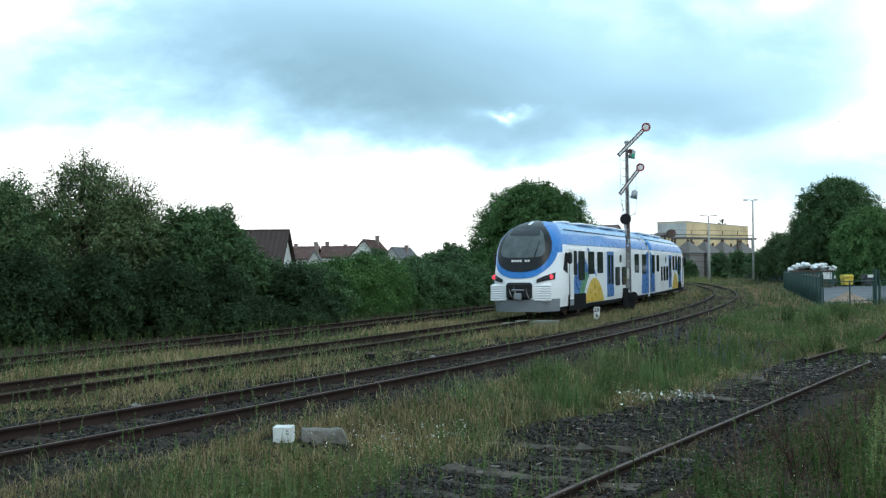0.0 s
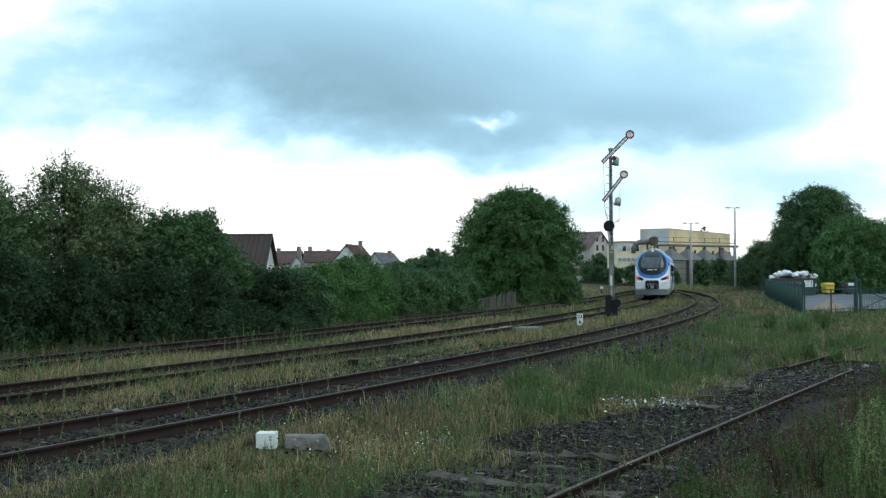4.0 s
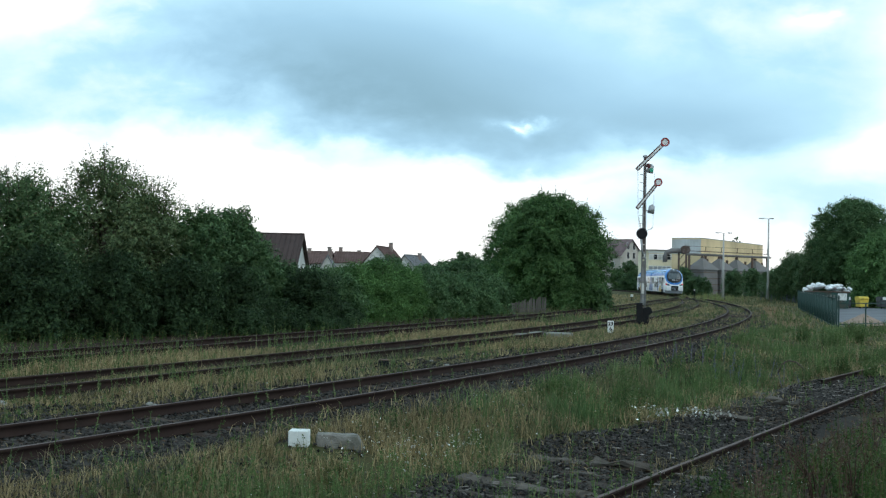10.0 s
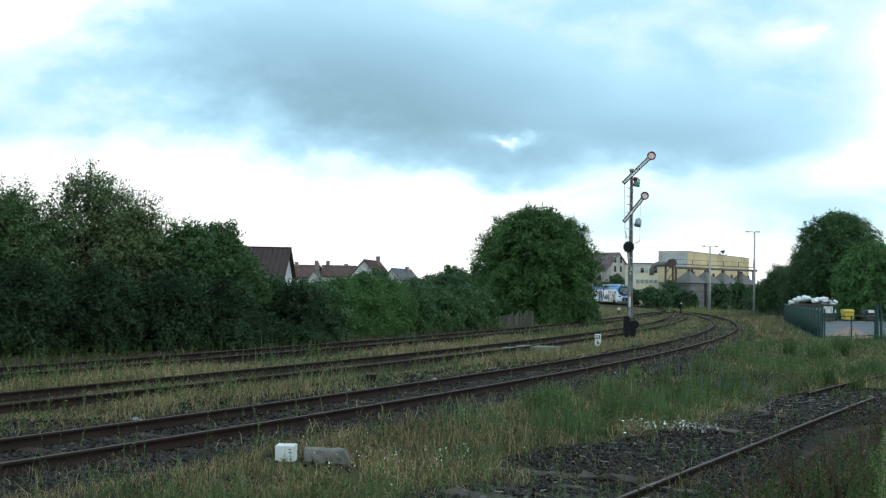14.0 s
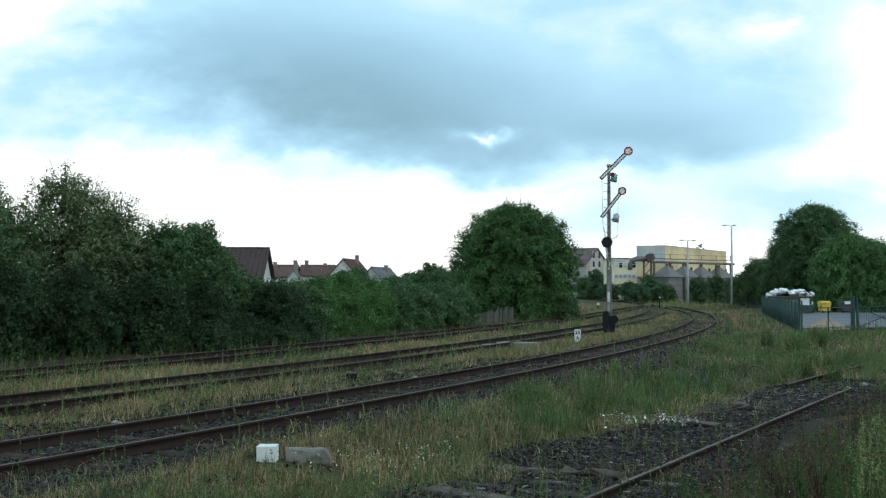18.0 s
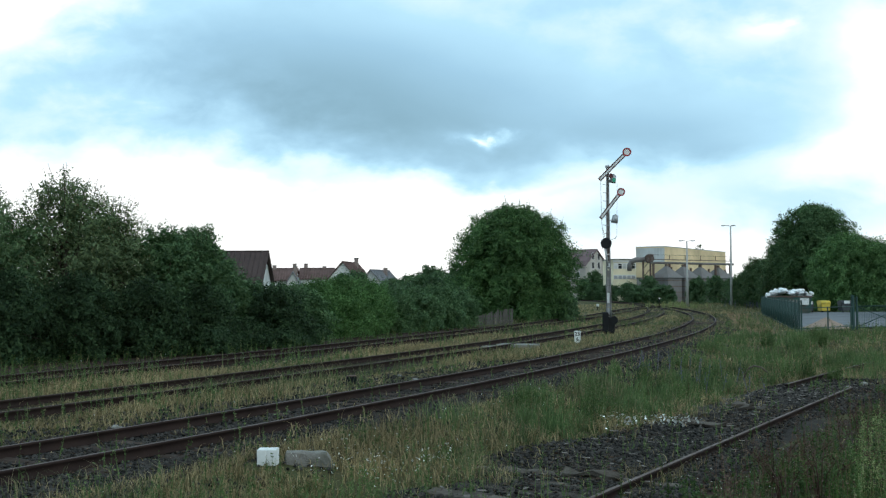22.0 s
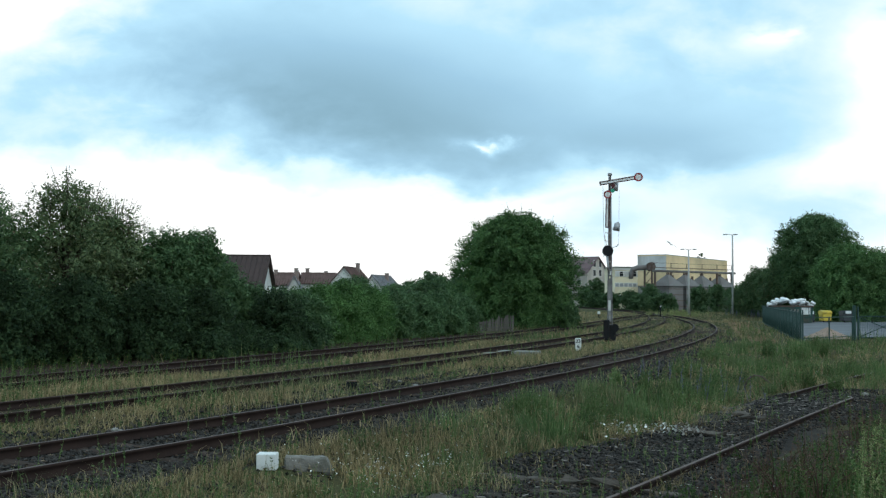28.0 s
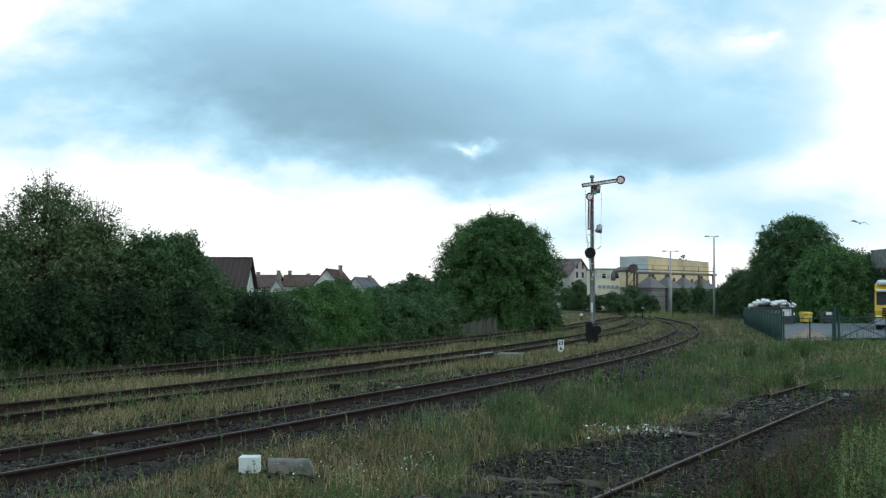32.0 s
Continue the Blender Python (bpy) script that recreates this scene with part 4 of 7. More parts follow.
def car_pose(s, flip):
    """The pose of a car whose nose tip is s along the line; flip: it faces ahead."""
    d = -1 if flip else 1
    a, b = at_arc(s + d * 4.9), at_arc(s + d * 17.9)
    f = (b - a) / np.linalg.norm(b - a)
    p = a - 4.9 * f
    return pose(p[0], p[1], RAIL_Z, 0, 0, math.degrees(math.atan2(-f[0], f[1])))

# ======== semaphore signal ========
def bar_between(bm, p, q, r, sides=6):
    add_tube(bm, [p, q], r, sides)


SIG = pose(8.27, 51.2, 0, 0, 0, -9.3)
SIGNAL = thing("semaphore_signal", "old railway semaphore signal with two red-edged white arms", "railway signal", SIG)


def build_signal():
    # lattice-like mast of two channels, tapering, with ties
    bm = bmesh.new()
    for s in (-1, 1):
        add_tube(bm, [(s * 0.105, 0, 0.2), (s * 0.07, 0, 4.0), (s * 0.04, 0, 8.15)], [0.042, 0.036, 0.03], 8)
    for k in range(24):
        z = 0.5 + k * 0.32
        w = 0.105 - 0.065 * z / 8
        add_box(bm, 0, 0, z, 2 * w, 0.03, 0.05)
    add_box(bm, 0, 0.03, 6.2, 0.05, 0.012, 3.8)
    part("mast", bm, M["mast"], SIGNAL, "grey-white weathered steel mast")
    # rusty web plates between the channels of the upper mast, pale ones lower down
    g = np.random.default_rng(17)
    for k in range(13):
        z = 3.35 + k * 0.36
        w = 0.105 - 0.065 * z / 8
        part("web_plate", box(0, -0.006 + 0.003 * (k % 2), z, 2 * w - 0.02, 0.02, 0.34), M["mast_rust" if g.random() < 0.75 else "mast"], SIGNAL, "rust-stained web plate" if k == 0 else "")
    for k in range(6):
        z = 1.1 + k * 0.36
        w = 0.105 - 0.065 * z / 8
        part("web_plate", box(0, 0.012 + 0.003 * (k % 2), z, 2 * w - 0.02, 0.02, 0.34), M["mast"], SIGNAL)
    part("mast_cap", box(0, 0, 8.2, 0.22, 0.16, 0.14, 0.03), M["grey_steel"], SIGNAL)
    # winch and weight box at the foot
    bm = bmesh.new()
    add_box(bm, -0.16, -0.1, 0.55, 0.30, 0.5, 1.0, 0.04)
    add_box(bm, 0.12, -0.1, 0.42, 0.34, 0.42, 0.80, 0.05)
    add_tube(bm, [(0.24, -0.36, 0.66), (0.24, 0.20, 0.66)], 0.20, 14)
    add_box(bm, 0.02, 0, 0.05, 0.5, 0.5, 0.2, 0.03)
    part("winch_box", bm, M["black"], SIGNAL, "black wire winch box at the mast foot")
    # dark round board half-way up, on a bracket
    bm = tube([(-0.10, -0.17, 4.42), (-0.10, -0.14, 4.42)], 0.27, 24)
    part("round_board", bm, M["black"], SIGNAL, "dark round board on the mast")
    bm = bmesh.new()
    bar_between(bm, (-0.16, -0.12, 4.22), (-0.02, -0.10, 3.3), 0.045)
    bar_between(bm, (0.05, -0.05, 4.55), (0.36, -0.10, 4.68), 0.014)
    bar_between(bm, (0.32, -0.10, 4.62), (0.40, -0.10, 4.76), 0.022)
    bar_between(bm, (-0.32, -0.1, 4.15), (-0.22, -0.1, 4.25), 0.02)
    part("bracket", bm, M["grey_steel"], SIGNAL)
    part("number_plate", box(0.0, -0.09, 3.35, 0.13, 0.012, 0.17), M["white_paint"], SIGNAL)
    part("white_panel", box(-0.02, -0.09, 1.75, 0.12, 0.012, 0.5), M["white_paint"], SIGNAL)
    # lamps behind the spectacles
    for z, x in ((7.58, 0.24), (5.60, 0.32)):
        bm = bmesh.new()
        add_tube(bm, [(x + 0.05, -0.02, z + 0.19), (x - 0.02, -0.02, z - 0.18)], [0.14, 0.17], 12)
        add_tube(bm, [(x + 0.05, -0.02, z + 0.16), (x + 0.06, -0.02, z + 0.25)], [0.06, 0.045], 8)
        bar_between(bm, (0.05, 0, z - 0.05), (x, 0, z - 0.05), 0.02)
        part("signal_lamp", bm, M["grey_steel"], SIGNAL, "grey metal signal lamp")
        bm = tube([(x - 0.03, -0.15, z - 0.06), (x - 0.03, -0.13, z - 0.06)], 0.075, 12)
        part("lamp_glass", bm, M["window_dark"], SIGNAL)
    # ladder steps and wires
    bm = bmesh.new()
    for k in range(7):
        bar_between(bm, (-0.06, -0.05, 4.9 + k * 0.4), (-0.24, -0.05, 4.93 + k * 0.4), 0.012, 5)
    part("mast_steps", bm, M["rust"], SIGNAL)
    bm = bmesh.new()
    bar_between(bm, (-0.34, -0.05, 7.6), (-0.30, -0.05, 5.4), 0.008, 4)
    bar_between(bm, (-0.30, -0.05, 5.4), (-0.10, -0.05, 3.4), 0.008, 4)
    bar_between(bm, (-0.26, 0.05, 5.2), (-0.14, -0.05, 4.6), 0.010, 4)
    bar_between(bm, (0.46, 0, 7.4), (0.42, 0, 4.7), 0.005, 4)
    bar_between(bm, (0.10, 0.25, 0.4), (0.10, 0.06, 3.2), 0.025, 5)
    part("pull_wire", bm, M["rust"], SIGNAL)


def signal_arm(pivot, tail, reach, disc_r, wide, name):
    """An arm with a ring at its end; it turns about its pivot. Along +x from the pivot."""
    arm = new(name)
    arm.parent = SIGNAL
    arm.matrix_basis = pivot
    x0, x1 = -tail, reach - disc_r * 0.9
    bm = bmesh.new()
    add_box(bm, (x0 + x1) / 2, 0, 0, x1 - x0, 0.02, wide)
    rim, edge = bmesh.new(), bmesh.new()
    for s in (-1, 1):
        add_box(edge, (x0 + x1) / 2, -0.014, s * (wide / 2 - 0.021), x1 - x0, 0.014, 0.050)
    add_box(edge, x0 + 0.03, -0.014, 0, 0.06, 0.014, wide - 0.095)
    n = 28
    v = [[rim.verts.new((reach + r * math.cos(2 * math.pi * k / n), y, r * math.sin(2 * math.pi * k / n))) for k in range(n)]
         for r, y in ((disc_r, 0.006), (disc_r, -0.03), (disc_r * 0.68, -0.03), (disc_r * 0.68, 0.006))]
    for a, b in zip(v, v[1:]):
        for k in range(n):
            rim.faces.new((a[k], a[(k + 1) % n], b[(k + 1) % n], b[k]))
    add_tube(bm, [(reach, -0.012, 0), (reach, 0.010, 0)], disc_r * 0.68, 24)
    bmesh.ops.recalc_face_normals(rim, faces=rim.faces)
    part("arm_blade", bm, M["arm_white"], arm, "white enamelled arm blade")
    part("arm_rim", rim, M["arm_red"], arm, "red ring round the white disc")
    part("arm_edge", edge, M["arm_dark"], arm, "dark red border of the blade")
    return arm


build_signal()
ARM_TOP = signal_arm(pose(-0.15, -0.22, 7.78, 0, -45, 0), 0.36, 1.55, 0.215, 0.19, "upper_arm")
ARM_LOW = signal_arm(pose(-0.13, -0.22, 5.93, 0, -52, 0), 0.38, 1.26, 0.20, 0.175, "lower_arm")
# red and green glasses that swing with the upper arm, on a lever of their own
SPEC = new("spectacle")
SPEC.parent = SIGNAL
SPEC.matrix_basis = pose(0.0, -0.17, 7.72)
part("red_glass", tube([(0.17, -0.01, 0.02), (0.17, 0.01, 0.02)], 0.11, 14), M["lens_red"], SPEC, "red signal glass")
part("green_glass", tube([(0.31, -0.01, -0.20), (0.31, 0.01, -0.20)], 0.10, 14), M["lens_green"], SPEC, "green signal glass")
bm = bmesh.new()
add_box(bm, 0.12, 0.012, -0.03, 0.30, 0.012, 0.05)
add_box(bm, 0.24, 0.012, -0.10, 0.05, 0.012, 0.22)
part("spectacle_frame", bm, M["rust"], SPEC)

# ======== plants ========
def leaves_at(p, out, size, g, up=0.5, spread=0.55, narrow=0.42):
    """A small folded leaf at each point, its face turned partly outwards and upwards: points and triangles."""
    n = len(p)
    nrm = out * 0.45 + g.normal(size=(n, 3)) * spread + np.array([0, 0, up])
    nrm /= np.linalg.norm(nrm, axis=1)[:, None]
    a = np.cross(nrm, g.normal(size=(n, 3)) + out * 0.3)
    a /= np.linalg.norm(a, axis=1)[:, None]
    b = np.cross(nrm, a)
    s = size * g.uniform(0.5, 1.4, n)[:, None]
    l, r = p + b * s * narrow + nrm * s * 0.16, p - b * s * narrow + nrm * s * 0.16
    v = np.stack([p - a * s, l, p + a * s, r], 1).reshape(-1, 3)
    i = np.arange(n) * 4
    return v, np.concatenate([np.stack([i, i + 1, i + 2], 1), np.stack([i, i + 2, i + 3], 1)])


def crown_sprays(h0, h1, r, n, g, rough=0.3, top=0.8, fill=0.33, lobe=1.0):
    """Where the leafy twigs of a crown begin and which way they point; the outline swells and shrinks in lobes."""
    a, f = g.uniform(0, 2 * math.pi, n), g.random(n) ** top
    u = (f - 0.42) / 0.58
    prof = np.where(f > 0.42, np.sqrt(np.maximum(0.02, 1 - np.abs(u) ** 2.6)), 0.86 + 0.14 * f / 0.42)
    off = Vector(g.uniform(0, 90, 3))
    k = max(2.0, 2.6 * lobe)
    bulge = np.array([noise.noise(Vector((math.cos(t), math.sin(t), 1.6 * q)) * k + off) + 0.5 * noise.noise(Vector((math.cos(t), math.sin(t), 1.6 * q)) * k * 2.4 + off) for t, q in zip(a, f)])
    R = r * prof * (1 + rough * 1.1 * bulge) * g.random(n) ** fill
    z = h0 + (h1 - h0) * (f + 0.10 * rough * bulge * f)
    base = np.stack([R * np.cos(a), R * np.sin(a), z], 1)
    d = np.stack([np.cos(a) * prof, np.sin(a) * prof, 1.15 * (f - 0.30)], 1) + g.normal(0, 0.33, (n, 3))
    d /= np.linalg.norm(d, axis=1)[:, None]
    return base, d


def tree(x, y, h, r, leaves, size, material, seed, label, name="tree", low=0.12, n=0, group="trees", rough=0.3, spray=0.5, sprigs=0, top=0.8, up=0.45, hang=0.25, fill=0.33, lobe=1.0, wide=0.26, narrow=0.42):
    """A tapered trunk with limbs under a crown of leafy twigs, each twig carrying many separate leaves."""
    g = np.random.default_rng(seed)
    ob = thing(name, label, "tree" if name == "tree" else "bush", pose(x, y, float(ground_z(x, y)[0])), group)
    bm = bmesh.new()
    tr = 0.035 * h * (1 if name == "tree" else 0.5)
    lean = g.uniform(-0.05, 0.05, 2) * h
    add_tube(bm, [(0, 0, -0.05), (lean[0] * 0.2, lean[1] * 0.2, h * 0.2), (lean[0] * 0.6, lean[1] * 0.6, h * 0.5), (lean[0], lean[1], h * 0.85)], [tr * 1.25, tr, tr * 0.65, tr * 0.15], 8)
    per = 46
    m = n or max(20, leaves // per)
    per = max(6, leaves // m)
    base, d = crown_sprays(h * low, h * 0.95 - spray * 0.35, max(0.5 * r, r * 0.93 - spray * 0.42), m, g, rough, top, fill, lobe)
    L = spray * g.uniform(0.55, 1.35, m)
    # a few long shoots stand out of the top
    if sprigs:
        q, a = g.random(sprigs) ** 0.6 * 0.75, g.uniform(0, 6.28, sprigs)
        sb = np.stack([r * q * np.cos(a), r * q * np.sin(a), h * (0.93 - 0.38 * q * q)], 1)
        sd = np.stack([0.35 * np.cos(a), 0.35 * np.sin(a), np.full(sprigs, 1.0)], 1) + g.normal(0, 0.16, (sprigs, 3))
        base, d = np.concatenate([base, sb]), np.concatenate([d, sd / np.linalg.norm(sd, axis=1)[:, None]])
        L = np.concatenate([L, spray * g.uniform(0.8, 1.5, sprigs)])
        m += sprigs
    for k in range(9):
        i = int(g.integers(m))
        c, z0 = Vector(base[i]), h * g.uniform(0.12, 0.5)
        st = Vector((lean[0] * z0 / h, lean[1] * z0 / h, z0))
        add_tube(bm, [st, st.lerp(c, 0.5) + Vector((0, 0, 0.08 * h)), c], [tr * 0.5, tr * 0.3, tr * 0.08], 5)
    for i in range(m - sprigs, m):
        add_tube(bm, [base[i] - d[i] * 0.4 * L[i], base[i] + d[i] * L[i] * 0.9], [0.0022 * h, 0.001 * h], 4)
    part("trunk", bm, M["bark"], ob)
    k = np.repeat(np.arange(m), per)
    s = g.random(m * per)
    w = (wide * L[k] * (1.15 - 0.75 * s))[:, None]
    p = base[k] + d[k] * (L[k] * s)[:, None] + g.normal(size=(m * per, 3)) * w
    p[:, 2] -= hang * L[k] * s * s
    v, f = leaves_at(p, d[k], size, g, up, narrow=narrow)
    # sparse large leaves deep inside keep the crown dense
    j = g.integers(0, m, leaves // 6)
    p2 = base[j] * np.array([0.66, 0.66, 0.90]) + g.normal(size=(len(j), 3)) * spray * 0.3
    v2, f2 = leaves_at(p2, d[j], size * 1.6, g, up)
    v, f = np.concatenate([v, v2]), np.concatenate([f, f2 + len(v)])
    v[:, 2] = np.maximum(v[:, 2], 0.05)
    mesh_np("crown", v, f, material, ob)
    return ob


HEDGE = "tall dark green deciduous tree in the hedge along the track"
LOW = "leafy green bush in the hedgerow beside the track"
for i, (x, y, h, r, n, k) in enumerate(((-18.9, 29, 5.1, 2.7, 40000, "leaf_hedge"), (-16.4, 30.5, 4.7, 2.4, 32000, "leaf_hedge"), (-14.2, 32, 5.05, 2.1, 32000, "leaf_hedge"), (-14.8, 36, 4.4, 2.1, 20000, "leaf_hedge"),
                                        (-12.2, 34, 5.85, 1.75, 20000, "leaf_olive"), (-11.1, 35.5, 4.95, 1.2, 11000, "leaf_olive"), (-12.2, 37.5, 4.5, 1.9, 18000, "leaf_olive"))):
    tree(x, y, h, r, n, 0.056, M[k], 100 + i * 7, HEDGE, low=0.03, up=0.40, group="hedge trees", rough=0.36, spray=0.75, sprigs=34, hang=0.35, lobe=1.8, wide=0.19)
for i, (x, y, h, r) in enumerate(((-9.75, 37, 4.35, 1.4), (-8.85, 38, 4.45, 1.25), (-8.5, 40.5, 3.3, 1.0), (-7.5, 42.5, 2.35, 1.15))):
    tree(x, y, h, r, 24000, 0.064, M["leaf_ash"], 160 + i * 7, HEDGE, low=0.02, up=0.35, group="hedge trees", rough=0.30, spray=0.58, sprigs=22, lobe=1.8, wide=0.19)
# front bushes: shade at the hedge base is put into darker leaves
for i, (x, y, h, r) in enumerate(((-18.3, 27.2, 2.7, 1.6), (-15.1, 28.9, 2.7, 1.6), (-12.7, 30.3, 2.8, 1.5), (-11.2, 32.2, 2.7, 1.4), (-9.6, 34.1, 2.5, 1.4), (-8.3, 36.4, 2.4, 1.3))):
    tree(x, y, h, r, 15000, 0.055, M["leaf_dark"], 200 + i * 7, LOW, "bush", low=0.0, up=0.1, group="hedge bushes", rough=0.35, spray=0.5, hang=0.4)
for i, (x, y, h, r, k) in enumerate(((-6.0, 44.0, 2.25, 1.4, "leaf_ash"), (-5.4, 46.0, 2.55, 1.5, "leaf_willow"), (-4.5, 47.5, 2.75, 1.55, "leaf_willow"), (-3.6, 50.0, 2.65, 1.5, "leaf_willow"), (-2.5, 52.5, 2.25, 1.4, "leaf_ash"),
                                     (-1.3, 55, 2.2, 1.5, "leaf_ash"), (0.0, 58, 2.35, 1.5, "leaf_ash"), (0.9, 61, 2.2, 1.4, "leaf_ash"), (-6.4, 40.6, 2.2, 1.2, "leaf_dark"))):
    tree(x, y, h, r, 17000, 0.062, M[k], 260 + i * 7, LOW, "bush", low=0.0, group="hedge bushes", rough=0.3, spray=0.5, sprigs=12, hang=0.35 if k != "leaf_willow" else 0.6, narrow=0.25 if k == "leaf_willow" else 0.42)
for i, (x, y, h, r) in enumerate(((-12.5, 62, 2.2, 2.4), (-8.6, 66, 2.3, 2.6), (-6.3, 72, 3.2, 1.9), (-3.4, 80, 2.7, 3.0), (-1.2, 86, 3.5, 2.6), (-18, 56, 3.0, 3.0), (1.4, 90, 3.9, 2.6), (-7.9, 100, 3.9, 1.9))):
    tree(x, y, h, r, 8000, 0.11, M["leaf_far"], 330 + i * 7, "dark green bush in the gardens behind the hedge", "bush", low=0.0, group="garden bushes", rough=0.3, spray=0.6, sprigs=6)
for i, (x, y, h, r) in enumerate(((-4.0, 150, 4.2, 3.6), (-1.2, 155, 6.1, 2.4), (-7.0, 165, 3.9, 3.0), (2.5, 160, 5.2, 4), (6, 165, 5.0, 5), (-14, 150, 3.2, 4), (-24, 160, 3.2, 5), (12, 170, 5.5, 5))):
    tree(x, y, h, r, 6500, 0.19, M["leaf_far"], 400 + i * 7, "distant dark green garden tree", low=0.05, group="garden trees", rough=0.2, spray=1.0)
# the broad walnut tree by the track and small stuff under it
tree(5.25, 74.5, 8.25, 4.60, 135000, 0.098, M["leaf_tree"], 503, "broad round walnut tree with dense dark green leaves", low=0.03, rough=0.24, spray=1.05, sprigs=44, top=0.85, hang=0.45, lobe=2.0, wide=0.17, narrow=0.34)
for i, (x, y, h, r) in enumerate(((8.6, 73, 1.9, 0.8), (9.7, 80, 1.8, 0.9), (9.0, 77, 2.3, 0.9))):
    tree(x, y, h, r, 6000, 0.08, M["leaf_far"], 520 + i, LOW, "bush", low=0.0, group="hedge bushes", spray=0.4)
# brambles in the same darkened leaves, colour standing in for overhang shade
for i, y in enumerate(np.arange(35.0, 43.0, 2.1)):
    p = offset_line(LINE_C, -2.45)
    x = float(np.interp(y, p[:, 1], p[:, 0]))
    tree(x - 0.35 * (i % 2), float(y), 0.95 + 0.3 * math.sin(i * 2.3), 1.0, 5200, 0.045, M["leaf_dark"], 1000 + i, "low bramble at the hedge foot, hedge shade in its leaf colour", "bush", low=0.0, group="brambles", rough=0.4, spray=0.35)
# shrubs before the works and the flats
for i, (x, y, h, r) in enumerate(((31.9, 232, 4.9, 1.9), (32.7, 222, 3.6, 2.2), (33.2, 205, 3.3, 2.4), (33.4, 185, 3.4, 2.0), (33.3, 172, 2.9, 2.5), (34.9, 174, 4.6, 1.8), (35.4, 166, 3.0, 2.3), (39.4, 160, 4.0, 1.5),
                                  (44.8, 170, 4.6, 1.8), (45.0, 160, 4.2, 1.7), (43.2, 152, 3.0, 1.6), (34.6, 235, 6.7, 2.4), (36.8, 240, 6.0, 2.4), (31.0, 300, 6.0, 5.0), (82.1, 330, 17.2, 2.2))):
    tree(x, y, h, r, 6500, 0.15, M["leaf_far"], 600 + i * 7, "rounded dark green shrub before the works", "bush", low=0.0, group="far shrubs", rough=0.22, spray=0.7)
# trees by the yard
for i, (x, y, h, r, n, k, rg) in enumerate(((40.3, 112, 11.5, 4.5, 60000, "leaf_ash", 0.30), (39.8, 101, 7.5, 4.25, 60000, "leaf_bright", 0.16), (39.3, 128, 5.9, 2.8, 24000, "leaf_hedge", 0.25),
                                            (38.2, 130, 4.0, 1.7, 14000, "leaf_hedge", 0.25), (45.5, 106, 7.2, 3.4, 18000, "leaf_ash", 0.3), (50, 112, 7.0, 3.8, 8000, "leaf_dark", 0.3), (44.0, 120, 8.5, 3.6, 18000, "leaf_ash", 0.3),
                                            (39.4, 120, 7.2, 2.6, 22000, "leaf_hedge", 0.3), (41.0, 123, 8.2, 3.0, 18000, "leaf_ash", 0.3))):
    tree(x, y, h, r, n, 0.115, M[k], 700 + i * 7, "large leafy green tree behind the yard", low=0.30 if h > 11 else 0.03, group="yard trees", rough=rg, spray=0.95, sprigs=16, lobe=1.7, hang=0.35)

# ======== houses behind the hedge ========
def gable_house(x, y, rz, wide, long, eave, ridge, wall, roof, label, chimneys=(), windows=(), over=0.35, name="house", group="houses"):
    """A house with a pitched roof: the ridge runs along local y, the gables face -y and +y."""
    h = thing(name, label, "house", pose(x, y, 0, 0, 0, rz), group)
    bm = bmesh.new()
    w, l = wide / 2, long / 2
    for s in (-1, 1):
        add_poly(bm, [(-w, s * l, -0.2), (w, s * l, -0.2), (w, s * l, eave), (0, s * l, ridge), (-w, s * l, eave)], -0.3 * s, (0, 1, 0))
        add_box(bm, s * (w - 0.15), 0, eave / 2 - 0.1, 0.3, long - 0.6, eave + 0.2)
    bmesh.ops.recalc_face_normals(bm, faces=bm.faces)
    part("wall", bm, M[wall], h)
    k = (ridge - eave) / w
    for s in (-1, 1):
        a, b = (0, ridge + 0.05), (s * (w + over), eave - over * k + 0.05)
        bm = plate([(a[0], -l - over, a[1]), (b[0], -l - over, b[1]), (b[0], l + over, b[1]), (a[0], l + over, a[1])], 0.14, (0, 0, 1))
        r = part("roof_slope", bm, M[roof], h)
        # courses of tiles: raised ribs down the slope
        bm = bmesh.new()
        n = max(4, int((long + 2 * over) / 0.45))
        for i in range(n):
            yy = -l - over + (i + 0.5) * (long + 2 * over) / n
            p, q = Vector((a[0], yy, a[1] + 0.15)), Vector((b[0], yy, b[1] + 0.15))
            add_tube(bm, [p, q], 0.065, 4)
        tagged(part("tile_ribs", bm, M[roof], r), kind="stuff")
    bm = box(0, 0, ridge + 0.2, 0.22, long + 2 * over, 0.12, 0.03)
    part("ridge_cap", bm, M[roof], h)
    for cx, cy, ch in chimneys:
        bm = box(cx, cy, ch - 0.9, 0.6, 0.6, 1.8, 0.03)
        c = part("chimney", bm, M["brick"], h)
        part("chimney_cap", box(cx, cy, ch + 0.05, 0.74, 0.74, 0.12, 0.02), M["concrete"], c)
    for side, a, z, ww, hh in windows:
        if side in "NS":
            yy = (-l - 0.004) if side == "S" else (l + 0.004)
            s = -1 if side == "S" else 1
            fr = part("window", box(a, yy, z, ww, 0.05, hh), M["frame_white"], h)
            part("pane", box(a, yy + s * 0.03, z, ww - 0.16, 0.02, hh - 0.16), M["window_dark"], fr)
        else:
            xx = (-w - 0.004) if side == "W" else (w + 0.004)
            s = -1 if side == "W" else 1
            fr = part("window", box(xx, a, z, 0.05, ww, hh), M["frame_white"], h)
            part("pane", box(xx + s * 0.03, a, z, 0.02, ww - 0.16, hh - 0.16), M["window_dark"], fr)
    return h


